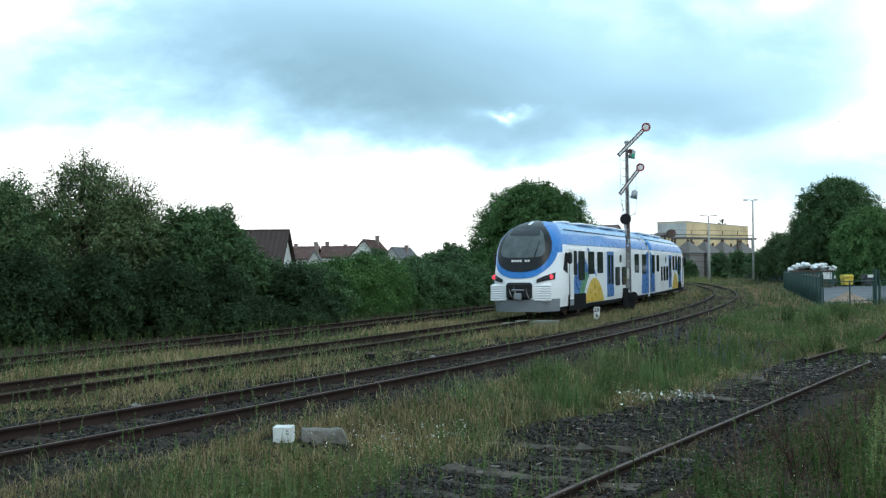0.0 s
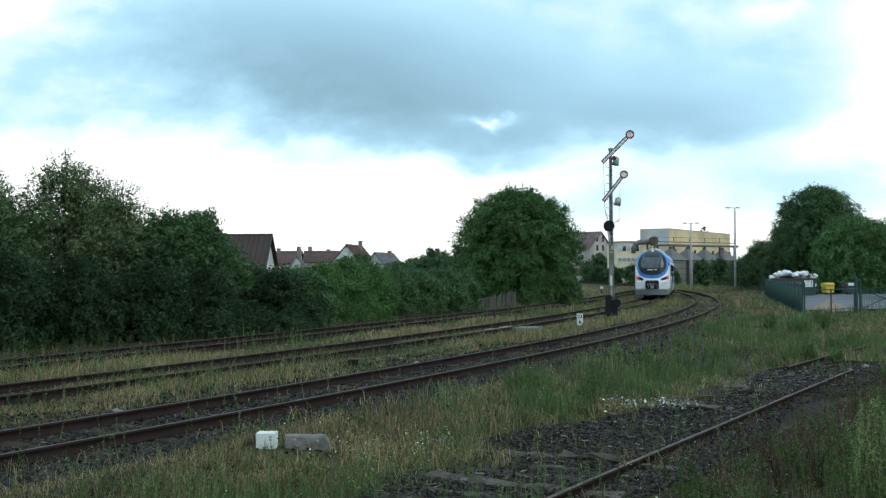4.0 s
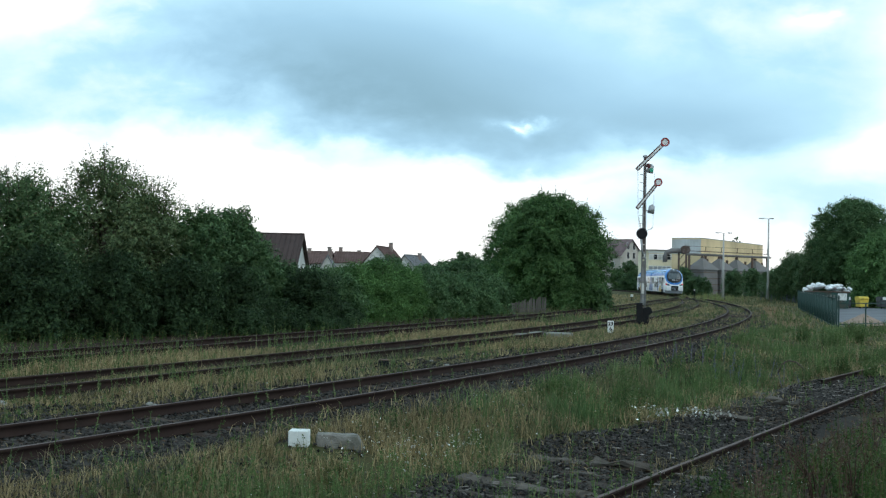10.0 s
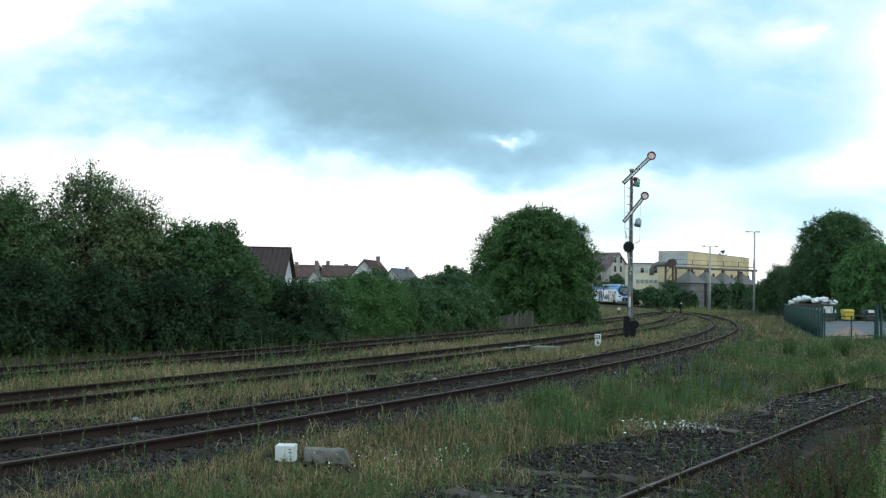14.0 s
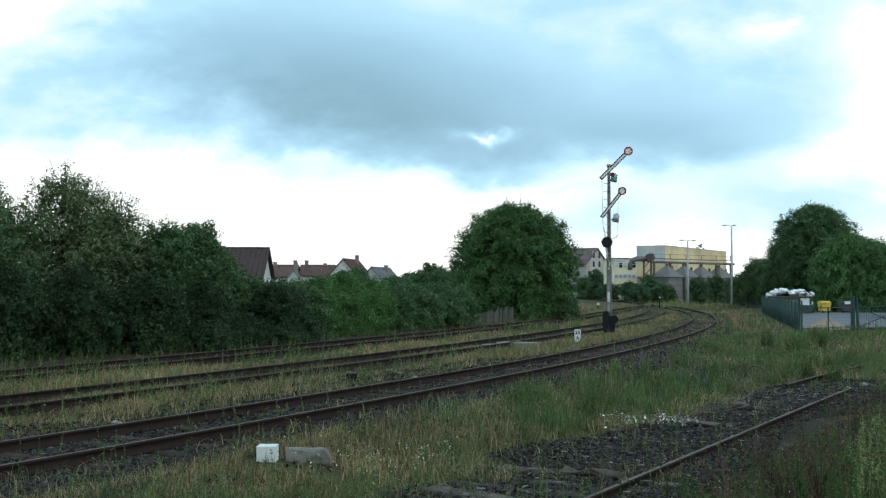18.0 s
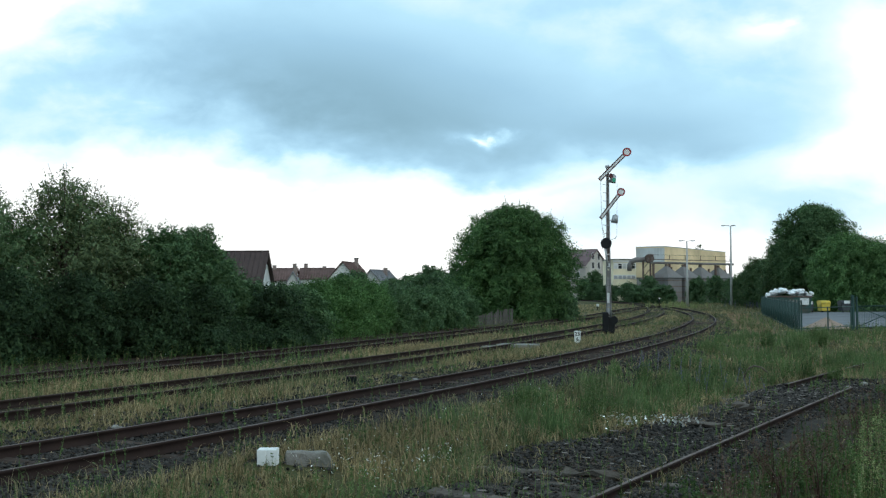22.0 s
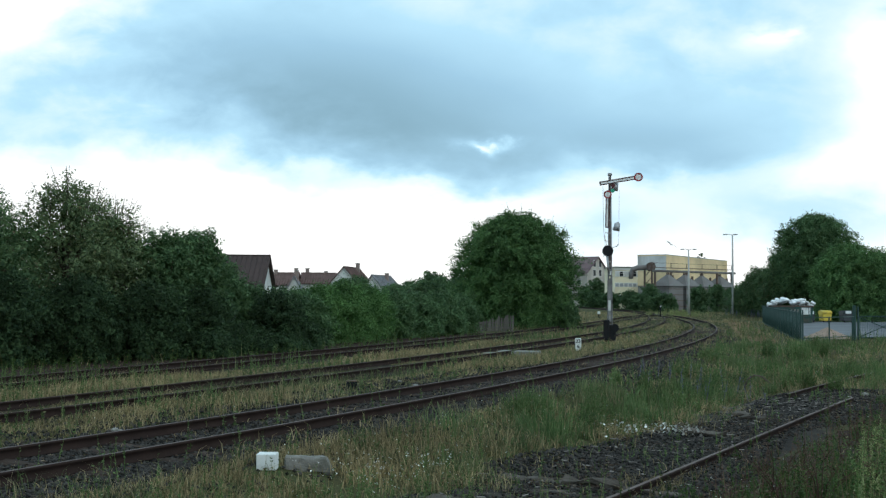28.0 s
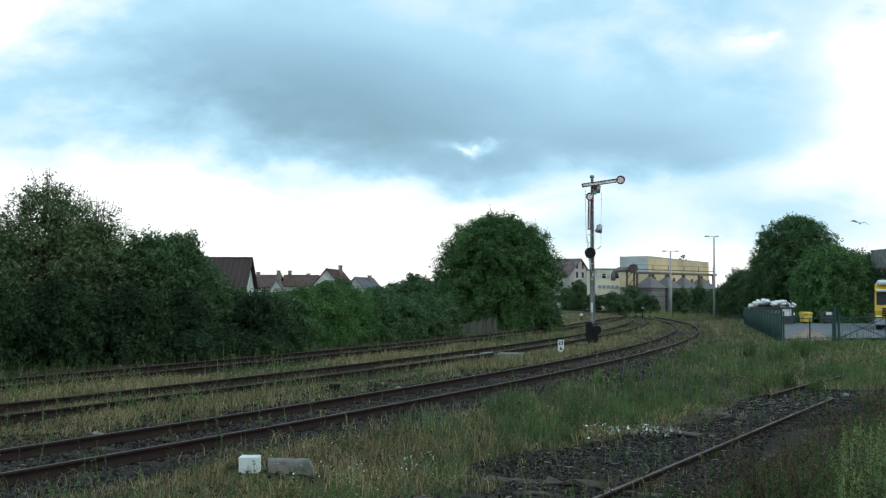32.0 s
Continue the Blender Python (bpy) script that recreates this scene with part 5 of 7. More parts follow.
gable_house(-20.9, 95, 90, 8.0, 10.0, 2.2, 5.6, "wall_white", "roof_brown", "white house with a dark brown ribbed roof behind the hedge",
            windows=(("S", 0.4, 1.3, 1.0, 1.2),))
gable_house(-27.6, 182, 90, 8, 5.2, 4.0, 6.0, "wall_white", "roof_red", "low house with a red-brown tiled roof", ((-0.3, 1.2, 6.6), (0.5, -2.2, 6.9)))
gable_house(-21.8, 186, 90, 8, 5.6, 4.3, 6.1, "wall_white", "roof_red", "terraced house with a reddish roof and white dormer wall", ((0.2, 2.1, 7.0), (0.1, -1.2, 6.5)))
gable_house(-24.6, 176, 4, 3.0, 6, 2.6, 5.2, "wall_white", "roof_grey", "narrow white gabled annexe with a grey roof", ((0.3, -1.0, 6.3),))
gable_house(-17.5, 192, 90, 7, 4.6, 3.4, 5.4, "wall_beige", "roof_red", "small house with a red tiled roof", ())
gable_house(-15.9, 185, -9, 7.4, 11, 2.9, 7.1, "wall_white", "roof_red", "white gabled house with a red-brown roof and brick chimney", ((0.5, 2.5, 8.0),), (("S", 0, 4.3, 0.9, 1.1),))
gable_house(-10.9, 190, -16, 6.4, 10, 2.3, 5.8, "wall_white", "roof_grey", "small white gabled house with a dark roof and chimney", ((0.7, 1.0, 6.3),), (("S", 0.2, 3.2, 0.8, 0.9),))

# ======== flats and works beyond the curve ========
FLATS = gable_house(30.8, 248.5, 50, 9.5, 15.0, 8.0, 11.6, "wall_beige", "roof_maroon_haze", "three-storey beige block of flats with a steep brown roof", ((-0.8, 0.5, 12.4),),
                    [("S", a, z, 1.15, 1.6) for a in (-1.5, 1.0) for z in (5.6, 8.0, 10.1)] + [("W", a, z, 0.9, 1.4) for a in (-5.5, -2.5, 0.5, 3.5) for z in (3.2, 5.8)],
                    name="apartment_block", group="apartment blocks")
for k, a in enumerate((-4.5, -1.0, 2.5)):
    w = part("roof_window", box(-2.6, a, 10.25, 0.9, 0.7, 0.12, 0.0, None), M["window_dark"], FLATS)


def build_works():
    w = thing("factory_hall", "yellow sheet-clad factory hall above a row of grey silos", "factory", pose(41.0, 190, 0, 0, 0, 57.2))
    # local x runs along the long side, local y to the back
    L, D, H = 35.5, 5.6, 10.2
    part("hall_wall", box(L / 2, D / 2, 7.3, L, D, 5.6), M["wall_yellow"], w, "yellow ribbed cladding")
    part("hall_base", box(L / 2, D / 2 + 0.4, 2.2, L - 0.4, D - 0.8, 4.6), M["concrete"], w)
    part("hall_roof", box(L / 2, D / 2, 10.14, L + 0.1, D + 0.1, 0.12), M["sheet_grey"], w)
    bm = bmesh.new()
    for k in range(int(L / 0.6)):
        add_box(bm, 0.3 + k * 0.6, -0.012, 7.3, 0.16, 0.024, 5.6)
    tagged(part("cladding_ribs", bm, M["wall_yellow"], w), kind="stuff")
    part("end_cladding", box(-0.06, D / 2, 8.6, 0.08, D - 0.1, 2.6), M["sheet_pale"], w, "weathered grey sheet on the end wall")
    bm = bmesh.new()
    for k in range(9):
        add_box(bm, -0.13, 0.4 + k * 0.6, 8.6, 0.06, 0.08, 2.6)
    tagged(part("end_ribs", bm, M["sheet_pale"], w), kind="stuff")
    part("lower_band", box(L / 2, -0.10, 5.2, L, 0.2, 0.5), M["concrete"], w)
    for k in range(7):
        part("column", box(1.5 + k * 5.3, -0.6, 3.2, 0.35, 0.35, 6.4), M["rust"], w)
    return w


build_works()
SILO = thing("silo", "grey sheet-metal silo with a pointed roof", "silo", pose(39.4, 181.5, 0, 0, 0, 38), "silos")
def square_prism(r0, z0, r1, z1):
    bm = bmesh.new()
    v = [[bm.verts.new((sx * r, sy * r, z)) for sx, sy in ((-1, -1), (1, -1), (1, 1), (-1, 1))] for r, z in ((r0, z0), (r1, z1))]
    for k in range(4):
        bm.faces.new((v[0][k], v[0][(k + 1) % 4], v[1][(k + 1) % 4], v[1][k]))
    bm.faces.new(v[1])
    bm.faces.new(v[0][::-1])
    return bm


part("silo_wall", square_prism(1.85, 0, 1.85, 4.3), M["silo_grey"], SILO)
part("silo_roof", square_prism(2.1, 4.3, 0.2, 6.3), M["silo_grey"], SILO)
part("silo_cap", box(0, 0, 6.45, 0.4, 0.4, 0.4), M["rust"], SILO)
for k in range(4):
    part("silo_band", box(0, 0, 0.8 + 1.0 * k, 3.76, 3.76, 0.10), M["rust"], SILO)
for x, y in ((43.0, 184.5), (46.9, 188), (51.2, 192)):
    copy_thing(SILO, pose(x, y, 0, 0, 0, 38))

CONV = thing("conveyor_bridge", "long rusty conveyor pipe on columns along the works", "conveyor", pose(36.5, 180, 0, 0, 0, 37))
part("pipe", tube([(0, 0, 6.9), (22.5, 0, 6.9)], 0.20, 12), M["silo_grey"], CONV)
part("walkway", box(11, 0.3, 7.5, 22, 0.7, 0.1), M["rust"], CONV)
part("handrail", tube([(0, 0, 8.3), (22, 0, 8.3)], 0.03, 6), M["rust"], CONV)
for k in range(6):
    part("column", box(0.5 + 4.2 * k, 0, 3.4, 0.3, 0.3, 6.8), M["rust"], CONV)
    part("rail_post", box(0.5 + 4.2 * k, 0, 7.9, 0.08, 0.08, 0.8), M["rust"], CONV)

DUCT = thing("ventilation_duct", "large bent grey ventilation duct with a round fan end", "duct", pose(35.0, 186, 0))
bm = bmesh.new()
add_tube(bm, [(-1.2, 0, 5.6), (-1.2, 0, 6.6), (-0.9, 0, 7.2), (-0.1, 0, 7.6), (3.0, 0, 7.7)], [0.40, 0.46, 0.50, 0.46, 0.42], 14)
part("duct_pipe", bm, M["silo_grey"], DUCT)
part("fan_end", tube([(2.3, -0.8, 7.8), (2.3, 0.5, 7.8)], 0.78, 20), M["mast_rust"], DUCT, "dark round fan housing")
bm = bmesh.new()
for a in (1.3, 2.6):
    add_box(bm, a, 0.3, 3.7, 0.3, 0.3, 7.4)
for k in range(4):
    add_tube(bm, [(1.3, 0.3, 1.5 + 1.5 * k), (2.6, 0.3, 3.0 + 1.5 * k)], 0.07, 5)
part("duct_support", bm, M["rust"], DUCT)

OFFICE = thing("works_office", "cream works building with long window bands", "building", pose(37.8, 215, 0, 0, 0, 4))
part("wall", box(0, 0, 4.1, 6.4, 9, 8.4), M["wall_cream"], OFFICE)
part("roof", box(0, 0, 8.4, 6.7, 9.4, 0.25), M["concrete"], OFFICE)
part("parapet", box(0, -4.52, 8.05, 6.5, 0.08, 0.55), M["wall_white"], OFFICE, "white parapet")
for z, hh, pane in ((2.4, 0.9, "window_dark"), (4.85, 0.85, "sheet_grey"), (7.05, 1.15, "sheet_pale")):
    for k in range(7):
        fr = part("window", box(-2.7 + 0.9 * k, -4.51, z, 0.86, 0.08, hh), M["frame_white"], OFFICE)
        part("pane", box(-2.7 + 0.9 * k, -4.56, z - 0.04, 0.70, 0.04, hh - 0.2), M["window_dark" if pane == "sheet_pale" and k in (1, 4, 5) else pane], fr)
        if z > 6:
            part("transom", box(-2.7 + 0.9 * k, -4.585, z + 0.12, 0.70, 0.02, 0.05), M["frame_white"], fr)
SHED = thing("storage_shed", "low ochre storage shed behind shrubs", "shed", pose(41.0, 272, 0, 0, 0, 5))
part("wall", box(0, 0, 2.6, 8, 5, 5.4), M["wall_yellow"], SHED)
part("roof", box(0, 0, 5.4, 8.4, 5.4, 0.25), M["roof_grey"], SHED)


def lamp_post(x, y, h, arms, label):
    p = thing("street_lamp", label, "street lamp", pose(x, y, 0), "street lamps")
    part("post", tube([(0, 0, -0.1), (0, 0, h * 0.45), (0, 0, h)], [0.17, 0.14, 0.085], 10), M["concrete_pale"], p, "tapered concrete post")
    for a in arms:
        part("arm", tube([(0, 0, h), (a * 0.6, 0, h + 0.10), (a, 0, h + 0.08)], 0.035, 6), M["grey_steel"], p)
        part("lamp_head", box(a * 1.15, 0, h + 0.07, 0.52, 0.24, 0.13, 0.04), M["grey_steel"], p, "flat grey lamp head")
    return p


lamp_post(32.0, 135, 8.45, (-0.70, 0.70), "tall concrete street lamp with two arms")
lamp_post(36.3, 130, 10.1, (-0.78, 0.32), "very tall concrete street lamp beside the trees")

# ======== yard with fence, skip and bins ========
def flat_area(name, pts, z, material, label, category):
    bm = bmesh.new()
    bm.faces.new([bm.verts.new((a, b, z)) for a, b in pts])
    ob = part(name, bm, M[material])
    tagged(ob, label, category, kind="structure")


flat_area("yard", [(18.2, 52.5), (27.4, 88), (30, 97), (75, 100), (75, 66), (32, 60), (23.5, 56.8)], 0.05, "asphalt", "grey asphalt yard behind the green fence", "yard")


def fence_panel(parent, a, b, h, step, r, mesh_top=True):
    """Upright rods and rails between two points of the fence's own space."""
    a, b = Vector(a), Vector(b)
    d = b - a
    n = max(2, int(d.length / step))
    for z in (0.12, h - 0.06):
        part("fence_rail", tube([a + Vector((0, 0, z)), b + Vector((0, 0, z))], 0.022, 5), M["fence_green"], parent)
    bm = bmesh.new()
    for k in range(1, n):
        p = a + d * k / n
        add_tube(bm, [p + Vector((0, 0, 0.1)), p + Vector((0, 0, h - 0.05))], r, 4)
    tagged(part("rod_infill", bm, M["fence_green"], parent), kind="stuff")


FENCE = thing("metal_fence", "green steel rod fence along the yard", "fence")
F0, F1 = Vector((17.1, 49.7, 0)), Vector((27.4, 89.0, 0))
for k in range(17):
    p = F0.lerp(F1, k / 16)
    part("fence_post", box(p.x, p.y, 0.78, 0.07, 0.07, 1.66, 0.01), M["fence_green"], FENCE)
    if k:
        fence_panel(FENCE, F0.lerp(F1, (k - 1) / 16), p, 1.55, 0.14, 0.005)
RAILING = thing("metal_railing", "low green pipe railing at the yard's edge", "fence")
G0, G1 = Vector((17.3, 50.0, 0)), Vector((21.2, 53.7, 0))
for k, hgt in ((0, 1.62), (0.5, 1.25), (0.97, 1.25)):
    p = G0.lerp(G1, k)
    part("railing_post", box(p.x, p.y, hgt / 2, 0.06, 0.06, hgt, 0.01), M["fence_green"], RAILING)
for z in (1.24, 0.25):
    part("railing_bar", tube([G0 + Vector((0, 0, z)), G1 + Vector((0, 0, z))], 0.024, 6), M["fence_green"], RAILING)
GATE = thing("metal_gate", "green steel gate with a diagonal brace", "gate", pose(21.35, 54.0, 0, 0, 0, 27))
part("gate_post", box(0, 0, 0.9, 0.14, 0.14, 1.84, 0.02), M["fence_green"], GATE)
part("gate_post", box(0.28, 0, 0.9, 0.09, 0.09, 1.70, 0.02), M["fence_green"], GATE)
bm = bmesh.new()
for z in (0.15, 1.25):
    add_tube(bm, [(0.35, 0, z), (7.5, 0, z)], 0.03, 6)
for a in (0.35, 3.9, 7.5):
    add_tube(bm, [(a, 0, 0.12), (a, 0, 1.28)], 0.03, 6)
add_tube(bm, [(0.4, 0, 0.2), (3.8, 0, 1.2)], 0.022, 5)
add_tube(bm, [(0.4, 0, 1.2), (3.8, 0, 0.2)], 0.022, 5)
part("gate_frame", bm, M["fence_green"], GATE)
bm = bmesh.new()
for k in range(54):
    add_tube(bm, [(0.45 + k * 0.13, 0, 0.15), (0.45 + k * 0.13, 0, 1.25)], 0.008, 4)
tagged(part("rod_infill", bm, M["fence_green"], GATE), kind="stuff")

SKIP = thing("rubbish_skip", "dark green steel skip heaped with white sacks", "skip", pose(30.7, 92.5, 0.05, 0, 0, -4))
bm = bmesh.new()
add_poly(bm, [(-1.55, -1.1, 0.05), (1.75, -1.1, 0.05), (1.9, -1.1, 1.5), (-1.9, -1.1, 1.5)], 2.2, (0, 1, 0))
bmesh.ops.recalc_face_normals(bm, faces=bm.faces)
part("skip_body", bm, M["skip_green"], SKIP)
for a in (-1.5, -0.75, 0, 0.75, 1.5):
    part("skip_rib", box(a, -1.14, 0.8, 0.09, 0.08, 1.35), M["skip_green"], SKIP)
part("skip_rim", box(0, -1.13, 1.47, 3.86, 0.12, 0.1, 0.02), M["rust"], SKIP)
part("placard", box(1.25, -1.17, 1.05, 0.75, 0.02, 0.6), M["white_paint"], SKIP, "white placard")
for k in range(6):
    part("lettering_bar", box(-0.65 + 0.24 * k, -1.19, 1.1, 0.15, 0.015, 0.24), M["concrete"], SKIP, "pale unreadable lettering" if k == 0 else "")
g = np.random.default_rng(5)
for k in range(30):
    bm = bmesh.new()
    bmesh.ops.create_icosphere(bm, subdivisions=3, radius=0.15 + 0.20 * g.random())
    off = Vector(g.uniform(0, 50, 3))
    for v in bm.verts:
        v.co *= 1 + 0.9 * noise.noise(v.co * 3.3 + off) + 0.6 * noise.noise(v.co * 9 + off)
        v.co.z *= 0.55
    for f in bm.faces:
        f.smooth = True
    s = thing("rubbish_sack", "crumpled white plastic sack of rubbish", "sack", pose(29.0 + 0.118 * k + g.uniform(-0.1, 0.1), 92.1 + g.uniform(-0.7, 0.7), 1.54 + 0.38 * math.sin(math.pi * k / 29) + g.uniform(-0.10, 0.26), g.uniform(-25, 25), g.uniform(-25, 25), g.uniform(0, 360)), "white sacks")
    part("sack_body", bm, M["bag_grey" if k % 6 == 2 else "bag_white"], s)


def wheelie_bin(x, y, w, h, material, label, placard=False):
    b = thing("waste_bin", label, "bin", pose(x, y, 0.05, 0, 0, 4), "waste bins")
    bm = bmesh.new()
    add_poly(bm, [(-w * 0.42, -0.45, 0.16), (w * 0.42, -0.45, 0.16), (w * 0.5, -0.45, h * 0.82), (-w * 0.5, -0.45, h * 0.82)], 0.9, (0, 1, 0))
    bmesh.ops.recalc_face_normals(bm, faces=bm.faces)
    part("bin_body", bm, M[material], b)
    bm = bmesh.new()
    add_tube(bm, [(-w * 0.53, 0, h * 0.80), (w * 0.53, 0, h * 0.80)], 0.5, 16)
    bmesh.ops.scale(bm, vec=(1, 1, 0.42), verts=bm.verts, space=Matrix.Translation((0, 0, -h * 0.80)))
    part("bin_lid", bm, M[material], b)
    for s in (-1, 1):
        part("bin_wheel", tube([(s * w * 0.36, -0.3, 0.1), (s * w * 0.36 + 0.05, -0.3, 0.1)], 0.1, 10), M["black"], b)
    if placard:
        part("bin_label", box(0, -0.52, h * 0.85, w * 0.6, 0.02, 0.26), M["white_paint"], b, "white sticker")


wheelie_bin(35.1, 95.5, 0.85, 1.1, "bin_yellow", "yellow plastic recycling bin in the yard")
wheelie_bin(37.0, 95.5, 0.9, 1.1, "bin_dark", "dark plastic waste bin with a white sticker", True)
wheelie_bin(33.5, 95.0, 0.6, 1.05, "bin_dark", "small dark waste bin beside the skip", True)

def build_pile():
    n, m = 28, 10
    vs, fs = [], []
    for i in range(m + 1):
        r = 1.9 * i / m
        for j in range(n):
            a = 2 * math.pi * j / n
            k = 1 + 0.15 * math.sin(3 * a + 1) + 0.08 * math.sin(7 * a)
            vs.append((r * k * math.cos(a) * 0.95, r * k * math.sin(a) * 0.7, 0.62 * (1 - i / m) ** 1.15 + 0.03 * math.sin(5 * a + 3 * i) * (i > 0) * (i < m) - 0.02))
    for i in range(m):
        for j in range(n):
            fs.append((i * n + j, i * n + (j + 1) % n, (i + 1) * n + (j + 1) % n, (i + 1) * n + j))
    return vs, fs
vs, fs = build_pile()
ob = mesh_np("sand_heap", vs, fs, M["sand"], smooth=True)
ob.matrix_world = pose(20.6, 55.8, 0.04) @ Matrix.Diagonal((0.75, 0.75, 1.0, 1))
tagged(ob, "small heap of pale sand on the yard", "sand heap")

# lorry by the loading hall
M.update(cab_yellow=mat("lorry_yellow_paint", (0.62, 0.38, 0.03), 0.35, vary=0.05, bump=0.02), tarp=mat("white_tarpaulin", (0.7, 0.71, 0.72), 0.6, vary=0.06))
LORRY = thing("lorry", "yellow articulated lorry with a white trailer in the yard", "lorry", pose(33.95, 75.0, 0.05, 0, 0, -26))
bm = bmesh.new()
add_poly(bm, [(-1.25, 0, 0.75), (-1.25, -0.1, 1.4), (-1.25, 0.25, 2.9), (-1.25, 0.8, 3.35), (-1.25, 2.2, 3.4), (-1.25, 2.2, 0.75)], 2.5, (1, 0, 0))
bmesh.ops.recalc_face_normals(bm, faces=bm.faces)
part("cab", bm, M["cab_yellow"], LORRY, "yellow cab")
part("windscreen", box(0, 0, 0, 2.25, 0.06, 0.95, 0.02, pose(0, 0.105, 2.27, -13)), M["window_dark"], LORRY)
part("sun_visor", box(0, -0.02, 2.86, 2.35, 0.30, 0.16, 0.04), M["tarp"], LORRY, "white visor above the windscreen")
for s in (-1, 1):
    part("cab_side_window", box(s * 1.252, 0.95, 2.2, 0.02, 0.8, 0.7, 0.0), M["window_dark"], LORRY)
    part("wheel_arch", box(s * 1.245, 1.05, 0.85, 0.05, 1.3, 0.35, 0.02), M["black"], LORRY)
part("white_roof_fairing", box(0, 1.1, 3.45, 2.2, 1.7, 0.35, 0.12), M["tarp"], LORRY)
for k in range(4):
    part("grille_bar", box(0, -0.10, 1.05 + 0.16 * k, 1.5, 0.06, 0.10), M["black"], LORRY)
part("bumper", box(0, -0.12, 0.55, 2.5, 0.4, 0.42, 0.06), M["sheet_grey"], LORRY)
for s in (-1, 1):
    part("headlight", box(s * 0.98, -0.2, 0.95, 0.4, 0.12, 0.2, 0.03), M["frame_white"], LORRY)
    part("mirror", box(s * 1.45, 0.1, 2.3, 0.2, 0.14, 0.6, 0.04), M["black"], LORRY)
    for a in (0.9, 5.6, 9.2, 10.6):
        part("wheel", tube([(s * 0.85, a, 0.5), (s * 1.22, a, 0.5)], 0.5, 18), M["black"], LORRY)
part("trailer", box(0, 8.0, 2.3, 2.5, 10.5, 2.4, 0.05), M["tarp"], LORRY)
part("chassis", box(0, 6.5, 0.85, 1.6, 12, 0.3), M["black"], LORRY)

HALL = thing("loading_hall", "open loading hall with a corrugated white gantry", "hall", pose(43.3, 96, 0, 0, 0, 2))
part("gantry_wall", box(9, 2, 6.15, 18, 4, 1.8), M["concrete"], HALL, "corrugated pale sheet wall")
bm = bmesh.new()
for k in range(60):
    add_box(bm, 0.15 + 0.3 * k, -0.03, 6.15, 0.17, 0.09, 1.8)
tagged(part("corrugation", bm, M["tarp"], HALL), kind="stuff")
part("gantry_floor", box(9, 2, 5.2, 18.2, 4.2, 0.2), M["rust"], HALL)
part("gantry_brace", tube([(1.0, 0, 7.1), (4.5, 0, 9.0)], 0.10, 6), M["grey_steel"], HALL)
part("lower_beam", box(9, 2.5, 3.6, 18, 3, 0.5), M["concrete"], HALL)
for k in range(5):
    part("column", box(0.7 + 4 * k, 2.2, 2.6, 0.35, 0.35, 5.2), M["rust"], HALL)
part("back_wall", box(9, 6, 2.2, 18, 0.3, 4.4), M["concrete"], HALL)

# picket fence under the walnut tree
PICKET = thing("picket_fence", "short grey weathered wooden picket fence under the tree", "fence", pose(2.25, 64.5, 0, 0, 0, 12))
for k in range(17):
    hgt = 0.55 + 0.030 * k + 0.05 * math.sin(k * 2.1)
    part("picket", box(k * 0.14, 0, hgt / 2, 0.10, 0.025, hgt, 0.0, pose(0, 0, 0, 0, 2.5 * math.sin(k * 1.7), 0)), M["fence_wood"], PICKET)
for z in (0.2, 0.5):
    part("fence_rail", box(1.1, 0.03, z + 0.05, 2.5, 0.03, 0.07), M["fence_wood"], PICKET)

# ======== small railway things ========
KM = thing("kilometre_post", "white concrete kilometre post with black figures", "marker post", pose(5.55, 42.3, 0, 0, 0, -8))
bm = bmesh.new()
add_box(bm, 0, 0, 0.18, 0.25, 0.14, 0.60, 0.012)
part("post_body", bm, M["white_paint"], KM)


def writing(text, size, m, parent, name="figures"):
    cu = bpy.data.curves.new(name, "FONT")
    cu.body, cu.size, cu.align_x, cu.align_y, cu.extrude, cu.offset = text, size, "CENTER", "CENTER", 0.003, 0.006
    tmp = new("tmp_text", cu)
    dg = bpy.context.evaluated_depsgraph_get()
    me = bpy.data.meshes.new_from_object(tmp.evaluated_get(dg))
    bpy.data.objects.remove(tmp)
    me.materials.clear()
    me.materials.append(M["black"])
    ob = new(name, me)
    ob.parent, ob.matrix_basis = parent, m
    return ob


writing("23", 0.20, pose(0, -0.074, 0.36, 90, 0, 0), KM)
writing("6", 0.19, pose(0, -0.074, 0.15, 90, 0, 0), KM)

BLOCK = thing("painted_block", "small white-painted concrete block in the grass", "block", pose(-2.13, 13.0, -0.045, 3, 0, -6))
for s in (-1, 1):
    part("block_half", box(s * 0.0605, 0.004 * s, 0.11, 0.119, 0.16, 0.20, 0.007), M["white_paint"], BLOCK)
M["old_concrete"] = mat("mossy_dark_concrete", (0.25, 0.235, 0.21), 0.95, vary=0.35, scale=7, fine=60, bump=0.6, dirt=(0.06, 0.06, 0.04), dirt_amount=0.5)
KERB = thing("concrete_kerb", "broken grey concrete beam lying in the grass", "concrete beam", pose(-1.66, 13.2, -0.10, 0, 1, 4))
bm = box(0.02, 0, 0.10, 0.62, 0.17, 0.20, 0.02)
bmesh.ops.subdivide_edges(bm, edges=[e for e in bm.edges if e.calc_length() > 0.1], cuts=5, use_grid_fill=True)
for v in bm.verts:
    v.co += v.normal * 0.018 * noise.noise(v.co * 11) + Vector((0, 0, 0.02)) * noise.noise(v.co * 4.5)
for v in bm.verts:
    if v.co.x > 0.1:
        v.co.x -= 0.10 * (v.co.x - 0.1) / 0.23 * max(0.0, v.co.z / 0.2)
part("beam", bm, M["old_concrete"], KERB)
